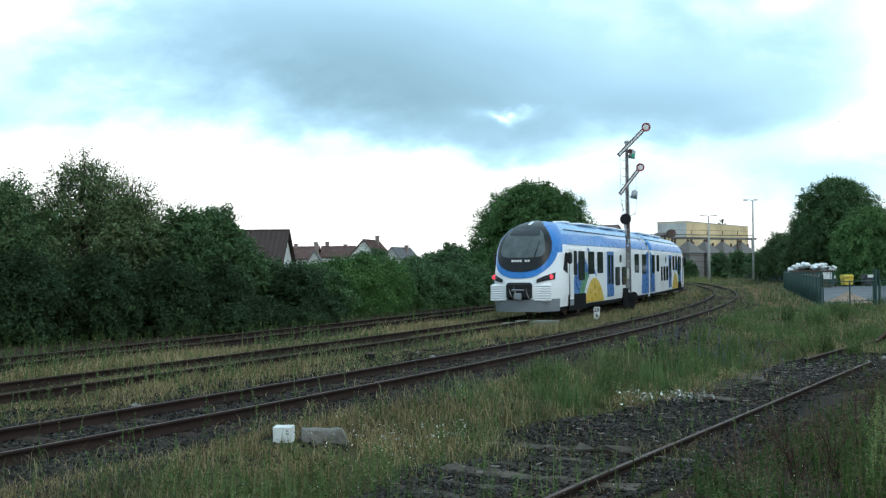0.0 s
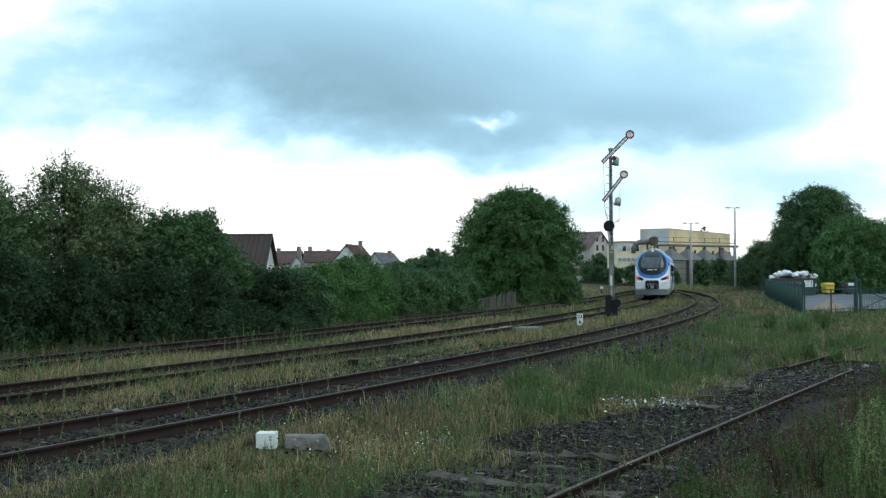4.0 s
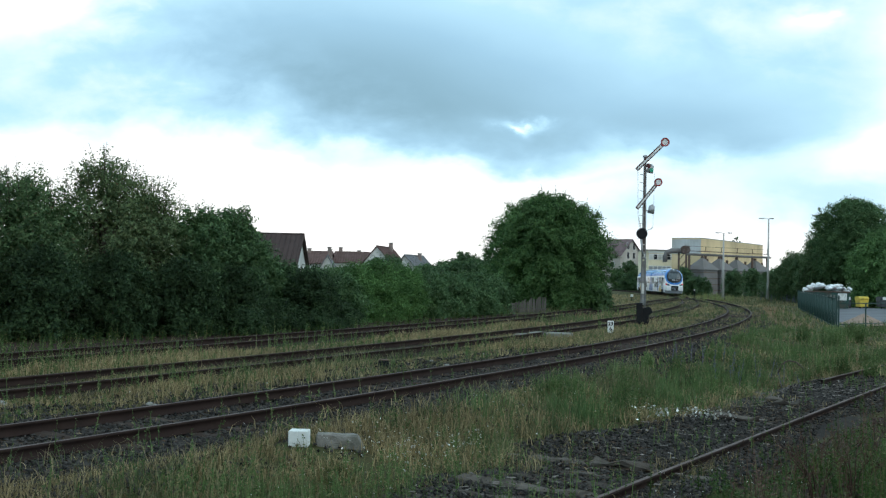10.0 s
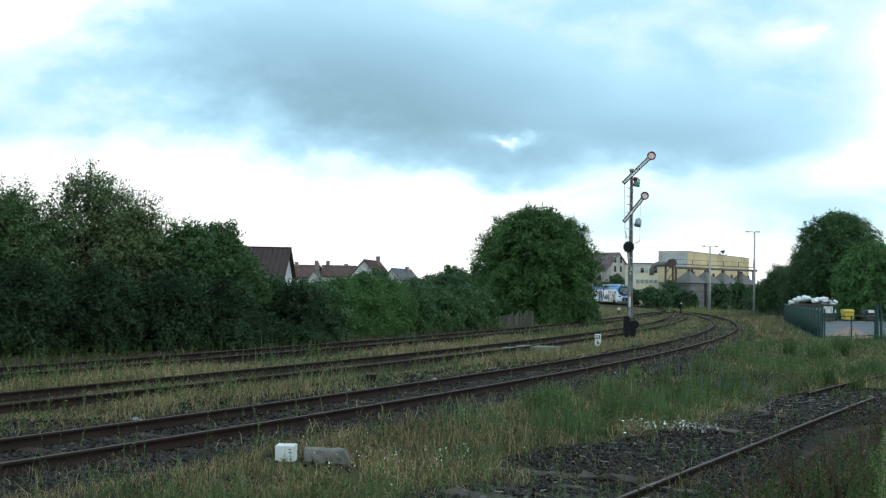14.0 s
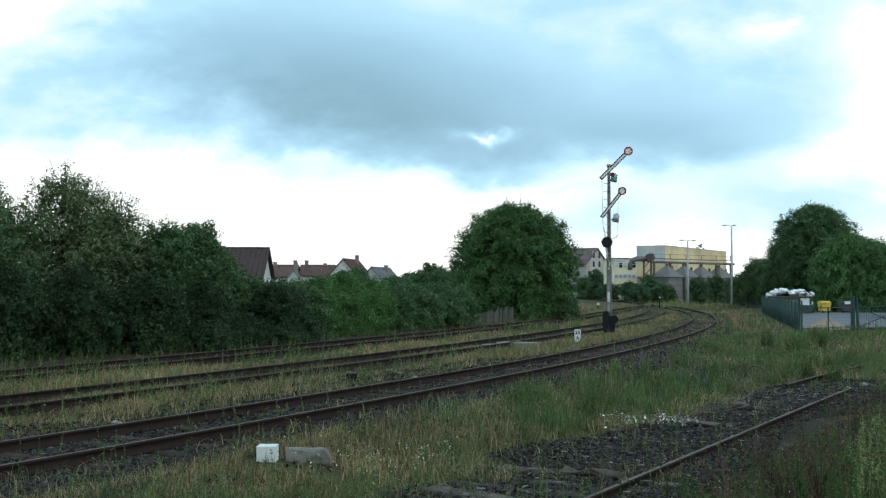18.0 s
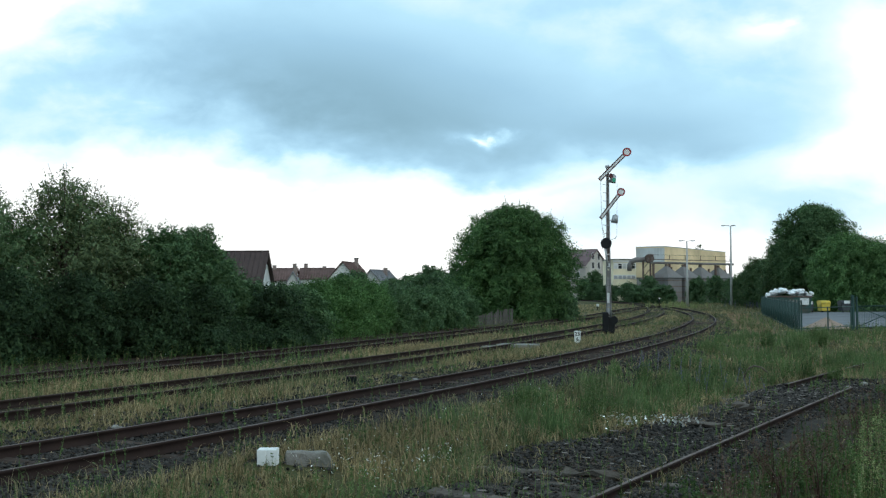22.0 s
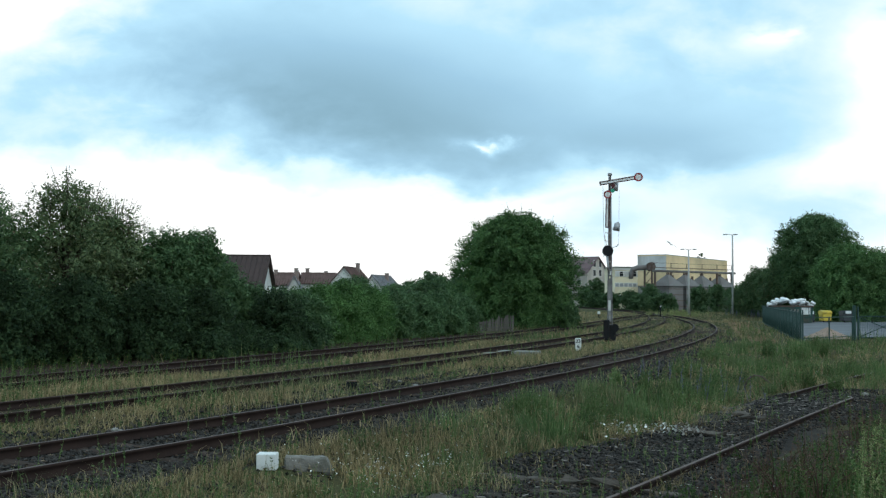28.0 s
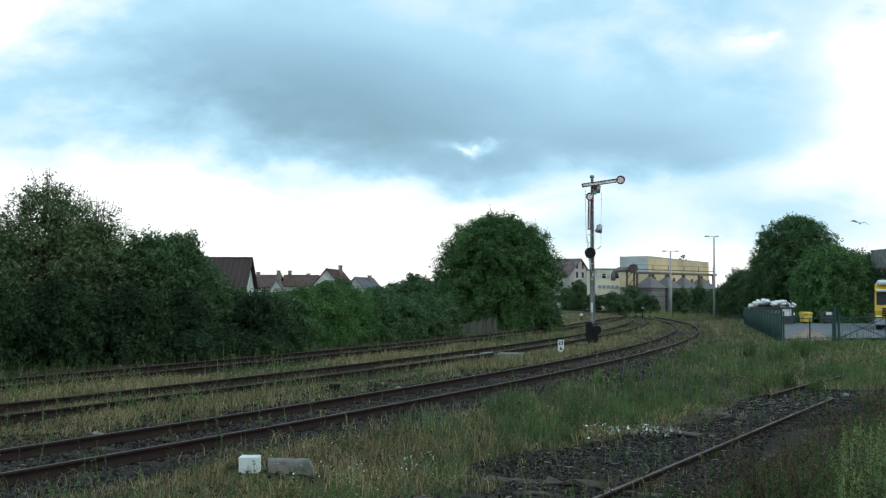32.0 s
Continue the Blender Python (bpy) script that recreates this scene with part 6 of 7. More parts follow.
DARK = thing("point_lever_box", "dark cast-iron box beside the track with a rusty lid", "metal box", pose(-2.03, 24.0, -0.04, 0, 0, 10) @ Matrix.Diagonal((0.72, 0.72, 0.72, 1)))
bm = bmesh.new()
for k in range(4):
    add_box(bm, -0.13 + 0.085 * k, 0, 0.14, 0.06, 0.26, 0.28, 0.01)
add_box(bm, 0, 0.03, 0.12, 0.34, 0.20, 0.26, 0.02)
part("box_body", bm, M["black"], DARK)
part("box_lid", box(0, 0.02, 0.29, 0.30, 0.26, 0.035, 0.01), M["rust"], DARK)
SLAB = thing("concrete_slabs", "flat pale concrete slabs between two tracks", "concrete slab", pose(2.9, 38.9, 0, 0, 0, -20))
part("slab", box(0, 0, 0.05, 1.45, 0.9, 0.16, 0.02), M["concrete"], SLAB)
part("slab", box(-0.75, -0.5, 0.01, 0.9, 0.55, 0.12, 0.02), M["concrete"], SLAB)


def boulder(x, y, z, r, seed, material="white_paint", label="pale stone lying beside the rail"):
    bm = bmesh.new()
    bmesh.ops.create_icosphere(bm, subdivisions=2, radius=r)
    off = Vector((seed * 3.1, seed * 1.7, 0.3))
    for v in bm.verts:
        v.co *= 1 + 0.3 * noise.noise(v.co / r * 1.1 + off)
        v.co.z *= 0.6
    ob = part("stone", bm, M[material])
    ob.matrix_world = pose(x, y, z + r * 0.3, 0, 0, seed * 40)
    tagged(ob, label, "stone", "loose stones")


for i, (x, y, z, r) in enumerate(((-4.95, 16.0, 0.03, 0.06), (-4.85, 15.95, 0.03, 0.04), (-0.58, 24.4, 0.03, 0.06), (-2.55, 20.3, 0.03, 0.035), (-7.1, 15.6, 0.0, 0.11), (-1.0, 25.6, 0.03, 0.05), (10.6, 26.2, -0.28, 0.09), (9.9, 25.4, -0.28, 0.07))):
    boulder(x, y, z, r, i + 1, "concrete")

for x, y, h, lab in ((25.6, 122, 1.15, "small point indicator lantern beside the switch"), (16.9, 112, 0.55, "small white marker beside the switch")):
    ps = thing("point_indicator", lab, "point indicator", pose(x, y, 0), "point indicators")
    part("stand", tube([(0, 0, 0), (0, 0, h)], 0.06, 6), M["black"], ps)
    part("lantern", box(0, 0, h, 0.26, 0.24, 0.28, 0.04), M["white_paint" if h < 1.1 else "black"], ps)
    part("lantern_face", box(0, -0.126, h + 0.04, 0.18, 0.02, 0.16), M["white_paint"], ps)

# rusty yellow railing post beside the camera
POST = thing("railing_post", "rusty yellow railing post with a peaked angle-iron rail", "railing", pose(0.938, 2.0, -0.305, 0, 0, -24))
part("post_shaft", box(0.03, 0, 1.13, 0.058, 0.058, 2.30, 0.004), M["rust_yellow"], POST, "flaking yellow paint over rust")
bm = bmesh.new()
add_poly(bm, [(-0.015, -0.05, 2.272), (0.03, -0.05, 2.312), (0.075, -0.05, 2.272), (0.073, -0.05, 2.267), (0.03, -0.05, 2.305), (-0.013, -0.05, 2.267)], 1.2, (0.18, 1, 0))
bmesh.ops.recalc_face_normals(bm, faces=bm.faces)
part("hand_rail", bm, M["rust"], POST, "rusted angle-iron rail")
part("post_shaft", box(0.22, 1.05, 1.13, 0.058, 0.058, 2.28, 0.004), M["rust_yellow"], POST)

# ======== sleepers and ballast stones ========
def add_sleepers(line, parent, y0, y1, z, material, length=2.45, rotten=0.0):
    """Sleepers across a track, on a few shared meshes; rotten ones are split, worn down and uneven."""
    arc = np.concatenate([[0], np.cumsum(np.linalg.norm(np.diff(line, axis=0), axis=1))])
    g = np.random.default_rng(11)
    shapes = []
    for q in range(4):
        bm = bmesh.new()
        n = 16 if rotten else 1
        off = Vector(g.uniform(0, 50, 3))
        rings = []
        for i in range(n + 1):
            x = length * (i / n - 0.5)
            ring = []
            for yy, zz in ((-0.12, -0.08), (0.12, -0.08), (0.12, 0.06), (0.06, 0.08), (0.0, 0.078), (-0.07, 0.08), (-0.12, 0.055)):
                d = rotten * noise.noise(Vector((x * 3.1, yy * 9, q * 5.0)) + off)
                e = rotten * noise.noise(Vector((x * 1.3, yy * 14, q * 9.0)) + off * 2)
                ring.append(bm.verts.new((x, yy * (1 + 0.5 * d), zz + (0.07 * d + 0.05 * e if zz > 0 else 0))))
            rings.append(ring)
        for r0, r1 in zip(rings, rings[1:]):
            for j in range(7):
                bm.faces.new((r0[j], r0[(j + 1) % 7], r1[(j + 1) % 7], r1[j]))
        bm.faces.new(rings[0][::-1])
        bm.faces.new(rings[-1])
        bmesh.ops.recalc_face_normals(bm, faces=bm.faces)
        me = bpy.data.meshes.new("sleeper")
        bm.to_mesh(me)
        bm.free()
        me.materials.append(M[material])
        shapes.append(me)
    for s in np.arange(0, arc[-1], 0.62):
        x, y = np.interp(s, arc, line[:, 0]), np.interp(s, arc, line[:, 1])
        if not y0 < y < y1:
            continue
        x2, y2 = np.interp(s + 0.3, arc, line[:, 0]), np.interp(s + 0.3, arc, line[:, 1])
        o = new("sleeper", shapes[int(g.integers(4))])
        o.parent = parent
        sink = (0.05 + 0.05 * g.random() if y > 13.6 else 0.02 * g.random()) if rotten > 0.3 else 0.0
        o.matrix_basis = pose(x, y, z - sink - 0.08 + g.uniform(-0.03, 0.012), g.uniform(-0.6, 0.6) * (1 + 3 * rotten), 0, math.degrees(math.atan2(y2 - y, x2 - x)) - 90 + g.uniform(-1.5, 1.5) * (1 + rotten))


def off_line(line, x, y):
    """Distance to the right of a line that always runs ahead, quickly."""
    o = np.argsort(line[:, 1])
    ly, lx = line[o, 1], line[o, 0]
    s = np.interp(y, ly, np.gradient(lx, ly))
    return (x - np.interp(y, ly, lx)) / np.sqrt(1 + s * s)


M["dead"] = leaf_mat("dead_stems", (0.06, 0.036, 0.027), (0.16, 0.10, 0.07), None, 0.0, 0.1)
LA, LB, LC, LD = LINE_A, LINE_B[LINE_B[:, 1] < 200], LINE_C, LINE_D


def patch(x, y, s, seed):
    """Soft noise from -1 to 1 for arrays."""
    g = np.random.default_rng(seed)
    v = np.zeros(len(x))
    for k in range(7):
        a, f, p = g.uniform(0, 6.28), s * g.uniform(0.5, 2.0), g.uniform(0, 6.28)
        v += np.sin((x * math.cos(a) + y * math.sin(a)) * f + p)
    return np.clip(v / 3.2, -1, 1)


def spread(n, y0, y1, seed, u0=-0.52, u1=0.52, even=0.0):
    """Points over the ground in the wedge ahead, thinning with distance."""
    g = np.random.default_rng(seed)
    y = y0 * np.exp(g.random(n) * math.log(y1 / y0))
    x = y * g.uniform(u0, u1, n)
    return x, y, g


def scatter_stones(name, n, y0, y1, keep, smin, smax, seed, label):
    x, y, g = spread(n, y0, y1, seed)
    k = keep(x, y, g)
    x, y = x[k], y[k]
    n = len(x)
    a_off = off_line(LA, x, y)
    z = np.where(np.abs(a_off) < 2.2, -0.010, ground_z(x, y) + 0.005)
    d_off = off_line(LD, x, y)
    z = np.where((d_off > -2.0) & (d_off < 1.5) & (y < 28), np.maximum(-0.28, ground_z(x, y)), z)
    base = np.array([(1, 0, 0), (-1, 0, 0), (0, 1, 0), (0, -1, 0), (0, 0, 0.8), (0, 0, -0.8)], float)
    v = base[None] * g.uniform(0.55, 1.3, (n, 6, 1)) + g.normal(0, 0.18, (n, 6, 3))
    t = g.uniform(0, 6.28, n)
    c, s = np.cos(t)[:, None], np.sin(t)[:, None]
    vx, vy = v[:, :, 0] * c - v[:, :, 1] * s, v[:, :, 0] * s + v[:, :, 1] * c
    r = g.uniform(smin, smax, n) * (1 + y / 60)
    out = np.stack([vx * r[:, None] + x[:, None], vy * r[:, None] + y[:, None], v[:, :, 2] * r[:, None] * 0.8 + (z + r * 0.15)[:, None]], 2).reshape(-1, 3)
    f = np.array([(0, 2, 4), (2, 1, 4), (1, 3, 4), (3, 0, 4), (2, 0, 5), (1, 2, 5), (3, 1, 5), (0, 3, 5)])
    fs = (np.arange(n)[:, None, None] * 6 + f[None]).reshape(-1, 3)
    ob = mesh_np(name, out, fs, M["stone"])
    tagged(ob, label, "ballast", kind="stuff")


def in_ballast(x, y, g):
    a, d = off_line(LA, x, y), off_line(LD, x, y)
    ka = (a > -1.9) & (a < np.interp(y, [12, 17, 20, 26, 40], [2.2, 2.4, 3.0, 2.9, 2.2]) + 0.75 * patch(x, y, 1.3, 3)) & (y < 60)
    kd = (d > np.interp(y, [10, 13, 17, 24, 30], [-1.1, -1.3, -1.5, -1.0, -0.7]) + 0.5 * patch(x, y, 1.2, 4)) & (d < 1.6 + 0.5 * patch(x, y, 1.2, 35)) & (y < 30 + 1.5 * patch(x, y, 0.7, 5))
    bare = (a > 2.0) & (d < -2.5) & (g.random(len(x)) < 0.12) & (y < 40)
    left = (a < -1.7) & (a > -3.1) & (y < 32) & (g.random(len(x)) < 0.55)
    return ka | kd | bare | left


scatter_stones("ballast_stones", 120000, 9.5, 60, in_ballast, 0.016, 0.036, 21, "loose dark grey crushed stones of the ballast")


# ======== grass and weeds ========
def blades(name, x, y, h, w, g, material, label, bend=0.35):
    """Thin blades that arch over: near ones in two pieces, far ones in one."""
    n = len(x)
    z = ground_z(x, y) - 0.02
    a, b = g.uniform(0, 6.28, n), g.uniform(0, 6.28, n)
    lean = h * g.uniform(0.05, bend, n)
    w = np.broadcast_to(w, n)
    dx, dy = np.cos(a) * w, np.sin(a) * w
    cx, cy = np.cos(b) * lean, np.sin(b) * lean
    near = y < 24
    i = np.where(near)[0]
    v = np.empty((len(i), 5, 3))
    v[:, 0] = np.stack([x - dx, y - dy, z], 1)[i]
    v[:, 1] = np.stack([x + dx, y + dy, z], 1)[i]
    v[:, 2] = np.stack([x + cx * 0.30 + dx * 0.8, y + cy * 0.30 + dy * 0.8, z + h * 0.62], 1)[i]
    v[:, 3] = np.stack([x + cx * 0.30 - dx * 0.8, y + cy * 0.30 - dy * 0.8, z + h * 0.62], 1)[i]
    v[:, 4] = np.stack([x + cx * 1.15, y + cy * 1.15, z + h * g.uniform(0.7, 1.05, n)], 1)[i]
    f = np.array([(0, 1, 2), (0, 2, 3), (3, 2, 4)])
    t1 = (np.arange(len(i))[:, None, None] * 5 + f[None]).reshape(-1, 3)
    j = np.where(~near)[0]
    u = np.empty((len(j), 3, 3))
    u[:, 0] = np.stack([x - dx, y - dy, z], 1)[j]
    u[:, 1] = np.stack([x + dx, y + dy, z], 1)[j]
    u[:, 2] = np.stack([x + cx, y + cy, z + h], 1)[j]
    t2 = np.arange(3 * len(j)).reshape(-1, 3) + 5 * len(i)
    ob = mesh_np(name, np.concatenate([v.reshape(-1, 3), u.reshape(-1, 3)]), np.concatenate([t1, t2]), material)
    tagged(ob, label, "grass", kind="stuff")


def tufts(n, per, y0, y1, seed, wide=0.05):
    """Points in small tufts over the wedge ahead, with a size for each tuft."""
    x, y, g = spread(n, y0, y1, seed)
    size = g.uniform(0.55, 1.45, n)
    k = np.repeat(np.arange(n), per)
    s = wide * (1 + y[k] / 25)
    return x[k] + g.normal(0, 1, n * per) * s, y[k] + g.normal(0, 1, n * per) * s * 1.3, size[k], g


def zones(x, y):
    a, b, c, d = (off_line(q, x, y) for q in (LA, LB, LC, LD))
    far = y > 108
    gravel = (((a > -1.65 + 0.25 * patch(x, y, 2.0, 6)) & (a < np.interp(y, [12, 17, 20, 26, 40], [1.9, 2.1, 2.75, 2.6, 1.9]) + 0.75 * patch(x, y, 1.3, 3))) & (y < 100)) | ((d > np.interp(y, [10, 13, 17, 24, 30], [-0.9, -1.1, -1.35, -0.85, -0.5]) + 0.6 * patch(x, y, 1.2, 4)) & (d < 0.95) & (y < 28))
    rails = (np.abs(b) < 0.95) | ((np.abs(c) < 0.95) & (y < 125)) | ((np.abs(a) < 1.0) & (y < 130))
    yard = (x > np.interp(y, [49.7, 54, 60, 100], [17.0, 21.3, 31, 31.5])) & (y > 51) & (y < 100)
    yard |= (x > np.interp(y, [49.7, 89], [17.1, 27.4])) & (y > 56) & (y < 100)
    left = (a < -1.6)
    return a, b, c, d, gravel, rails, yard, left


def worn(x, y):
    """Trodden bare earth beside the fence."""
    f = np.interp(y, [45, 49.7, 89, 95], [15.5, 17.1, 27.4, 28.5]) - x
    return (f > 0.2) & (f < 2.6 + 1.4 * patch(x, y, 0.6, 17)) & (y > 49) & (y < 92)


def by_rail(x, y):
    """Grass stays short on the camera's side of the rails, where the sprayed strip is."""
    b, c = off_line(LB, x, y), off_line(LC, x, y)
    near = ((b > -0.75) & (b < -0.1)) | ((b > 0.7) & (b < 1.45)) | ((c > 0.7) & (c < 1.4)) | ((c > -0.75) & (c < -0.1))
    return np.where(near & (y < 45), 0.42, 1.0)


def grow_grass():
    # dry, straw-coloured grass between the tracks on the left and in patches elsewhere
    x, y, size, g = tufts(46000, 9, 9.0, 160, 31)
    a, b, c, d, gravel, rails, yard, left = zones(x, y)
    p1, p3 = patch(x, y, 0.6, 8), patch(x, y, 0.35, 18)
    dens = np.where(left, 0.95, 0.68 + 0.35 * p1)
    along = np.interp(y, [20, 34, 48, 70], [0.05, 0.22, 0.55, 0.75])
    dens = np.where(rails, np.where(np.abs(a) < 1.2, along, 0.60), dens)
    dens = np.where(gravel, np.where(np.abs(a) < 3.4, along * np.where(np.abs(a) > 0.95, 1.0, 0.8), 0.03 + 0.2 * (p1 > 0.6)), dens)
    dens = np.where((c < -0.9) & (y < 70), 0.015, dens)
    dens = np.where((d > 1.1) & (y < 28), 0.04, dens)
    dens *= np.where(~left & (y < 60), np.clip(0.60 + 1.1 * patch(x, y, 2.1, 25), 0.15, 1), 1)
    dens *= np.where(left & (a > -2.7 + 0.6 * patch(x, y, 1.6, 24)) & (y < 32), 0.25, 1)
    dens = np.where(worn(x, y), 0.16, dens)
    dens *= np.where(y > 55, 0.65, 1)
    dens = np.where((y < 15.5) & (a > 1.9) & (d < -2.2), 0.95, dens)
    k = (g.random(len(x)) < dens) & ~yard & ~((np.abs(x + 1.8) < 0.62) & (np.abs(y - 12.82) < 0.28))
    x, y, size, left, p1, p3, rl, d = x[k], y[k], size[k], left[k], p1[k], p3[k], rails[k], d[k]
    h = (0.06 + 0.13 * g.random(len(x))) * size * np.clip(1 + 0.7 * p3, 0.4, 1.7) * np.where(rl, 0.6, 1) * np.where((d > 1.0) & (d < 2.2) & (y < 30), 0.5, 1) * by_rail(x, y)
    blades("dry_grass", x, y, h, 0.0013 + 0.00027 * y, g, M["grass_dry"], "straw-coloured dry grass among the tracks", 1.2)
    # green grass
    x, y, size, g = tufts(40000, 10, 9.0, 170, 32)
    a, b, c, d, gravel, rails, yard, left = zones(x, y)
    p1, p2, p3 = patch(x, y, 0.6, 8), patch(x, y, 1.3, 9), patch(x, y, 0.45, 19)
    dens = np.where(left, 0.20 + 0.30 * (p2 > 0.4), 0.50 - 0.35 * p1)
    along = np.interp(y, [18, 34, 48, 70], [0.05, 0.16, 0.42, 0.6])
    dens = np.where(rails, np.where(np.abs(a) < 1.2, along, 0.45), dens)
    dens = np.where(gravel, np.where(np.abs(a) < 3.4, along, 0.03 + 0.30 * (p2 > 0.6)), dens)
    dens = np.where((c < -0.9) & (y < 64), 0.015, dens)
    dens = np.where((d > 1.1) & (y < 28), 0.05, dens)
    dens *= np.where(~left & (y < 60), np.clip(0.50 + 1.1 * patch(x, y, 1.9, 26), 0.1, 1), 1)
    dens *= np.where(left & (a > -2.7 + 0.6 * patch(x, y, 1.6, 24)) & (y < 32), 0.25, 1)
    dens = np.where(worn(x, y), 0.14, dens)
    dens *= np.where(y > 55, 1.3, 1)
    dens *= np.where((y < 15.5) & (a > 1.9) & (d < -2.2) & (x < 1), 0.45, 1)
    k = (g.random(len(x)) < dens) & ~yard & ~((np.abs(x + 1.8) < 0.62) & (np.abs(y - 12.82) < 0.28))
    x, y, size, a, d, left, p2, p3, rl = x[k], y[k], size[k], a[k], d[k], left[k], p2[k], p3[k], rails[k]
    tall = (~left) & (y > 17) & (a > 3)
    h = (0.07 + 0.14 * g.random(len(x))) * size * np.clip(1 + 1.2 * p3, 0.30, 2.3) * np.where(tall, 1.25, 1.0) * np.where(rl, 0.6, 1)
    h *= by_rail(x, y) * np.where((d > 1.0) & (d < 2.2) & (y < 30), 0.5, 1.0) * np.where((d > 2.2) & (y < 40), 1.4, 1.0)
    blades("green_grass", x, y, h, 0.0015 + 0.00027 * y, g, M["grass_green"], "green grass and herbs along the tracks", 1.0)


grow_grass()


def tall_clumps():
    """Tall fresh clumps of grass between the curved track and the siding."""
    g = np.random.default_rng(81)
    x, y, g = spread(1700, 11.5, 60, 82, -0.3, 0.5)
    a, b, c, d, gravel, rails, yard, left = zones(x, y)
    k = (a > 2.3) & ((d < -1.9) | (y > 27)) & ~yard & ~gravel & ~worn(x, y) & (patch(x, y, 1.1, 83) > 0.0)
    k |= (a > 2.0) & (a < 3.2) & (g.random(len(x)) < 0.12) & (y < 40)
    k &= (x > 0.8) | (y > 17)
    x, y = x[k], y[k]
    n, per = len(x), 60
    h, w = g.uniform(0.22, 0.62, n), g.uniform(0.05, 0.15, n) * (1 + y / 60)
    i = np.repeat(np.arange(n), per)
    blades("tall_grass_clumps", x[i] + g.normal(0, 1, n * per) * w[i], y[i] + g.normal(0, 1, n * per) * w[i], h[i] * g.uniform(0.5, 1.1, n * per), 0.0025 + 0.00025 * y[i], g, M["grass_fresh"], "tall fresh clumps of grass beside the siding", 0.45)


tall_clumps()


def herbs(name, x, y, h, per, size, g, material, label, top=0.0):
    """Upright stems with many small leaves: mugwort, mallow and other weeds."""
    n = len(x)
    z = ground_z(x, y) - 0.02
    lean = g.normal(0, 0.12, (n, 2)) * h[:, None]
    k = np.repeat(np.arange(n), per)
    f = top + (1 - top) * g.random(n * per)
    px = x[k] + lean[k, 0] * f + g.normal(0, 0.045, n * per) * h[k] * (1.2 - f)
    py = y[k] + lean[k, 1] * f + g.normal(0, 0.045, n * per) * h[k] * (1.2 - f)
    pz = z[k] + h[k] * f
    p = np.stack([px, py, pz], 1)
    m = len(p)
    nrm = g.normal(size=(m, 3)) * 0.7 + np.array([0, 0, 0.6])
    nrm /= np.linalg.norm(nrm, axis=1)[:, None]
    t = np.cross(nrm, g.normal(size=(m, 3)))
    t /= np.linalg.norm(t, axis=1)[:, None]
    t[:, 2] = np.abs(t[:, 2]) * 0.8
    q = np.cross(nrm, t)
    s = (size * (1.25 - 0.7 * f) * g.uniform(0.6, 1.4, m) * (0.7 + y[k] / 45))[:, None]
    v = np.stack([p - t * s * 0.2, p + q * s * 0.28 + t * s * 0.4, p + t * s, p - q * s * 0.28 + t * s * 0.4], 1).reshape(-1, 3)
    i = np.arange(m) * 4
    tris = np.concatenate([np.stack([i, i + 1, i + 2], 1), np.stack([i, i + 2, i + 3], 1)])
    # stems
    w = 0.004 + 0.0002 * y
    sv = np.stack([np.stack([x - w, y, z], 1), np.stack([x + w, y, z], 1), np.stack([x + lean[:, 0], y + lean[:, 1], z + h], 1)], 1).reshape(-1, 3)
    si = np.arange(n) * 3 + len(v)
    v = np.concatenate([v, sv])
    tris = np.concatenate([tris, np.stack([si, si + 1, si + 2], 1)])
    ob = mesh_np(name, v, tris, material)
    tagged(ob, label, "weeds", kind="stuff")


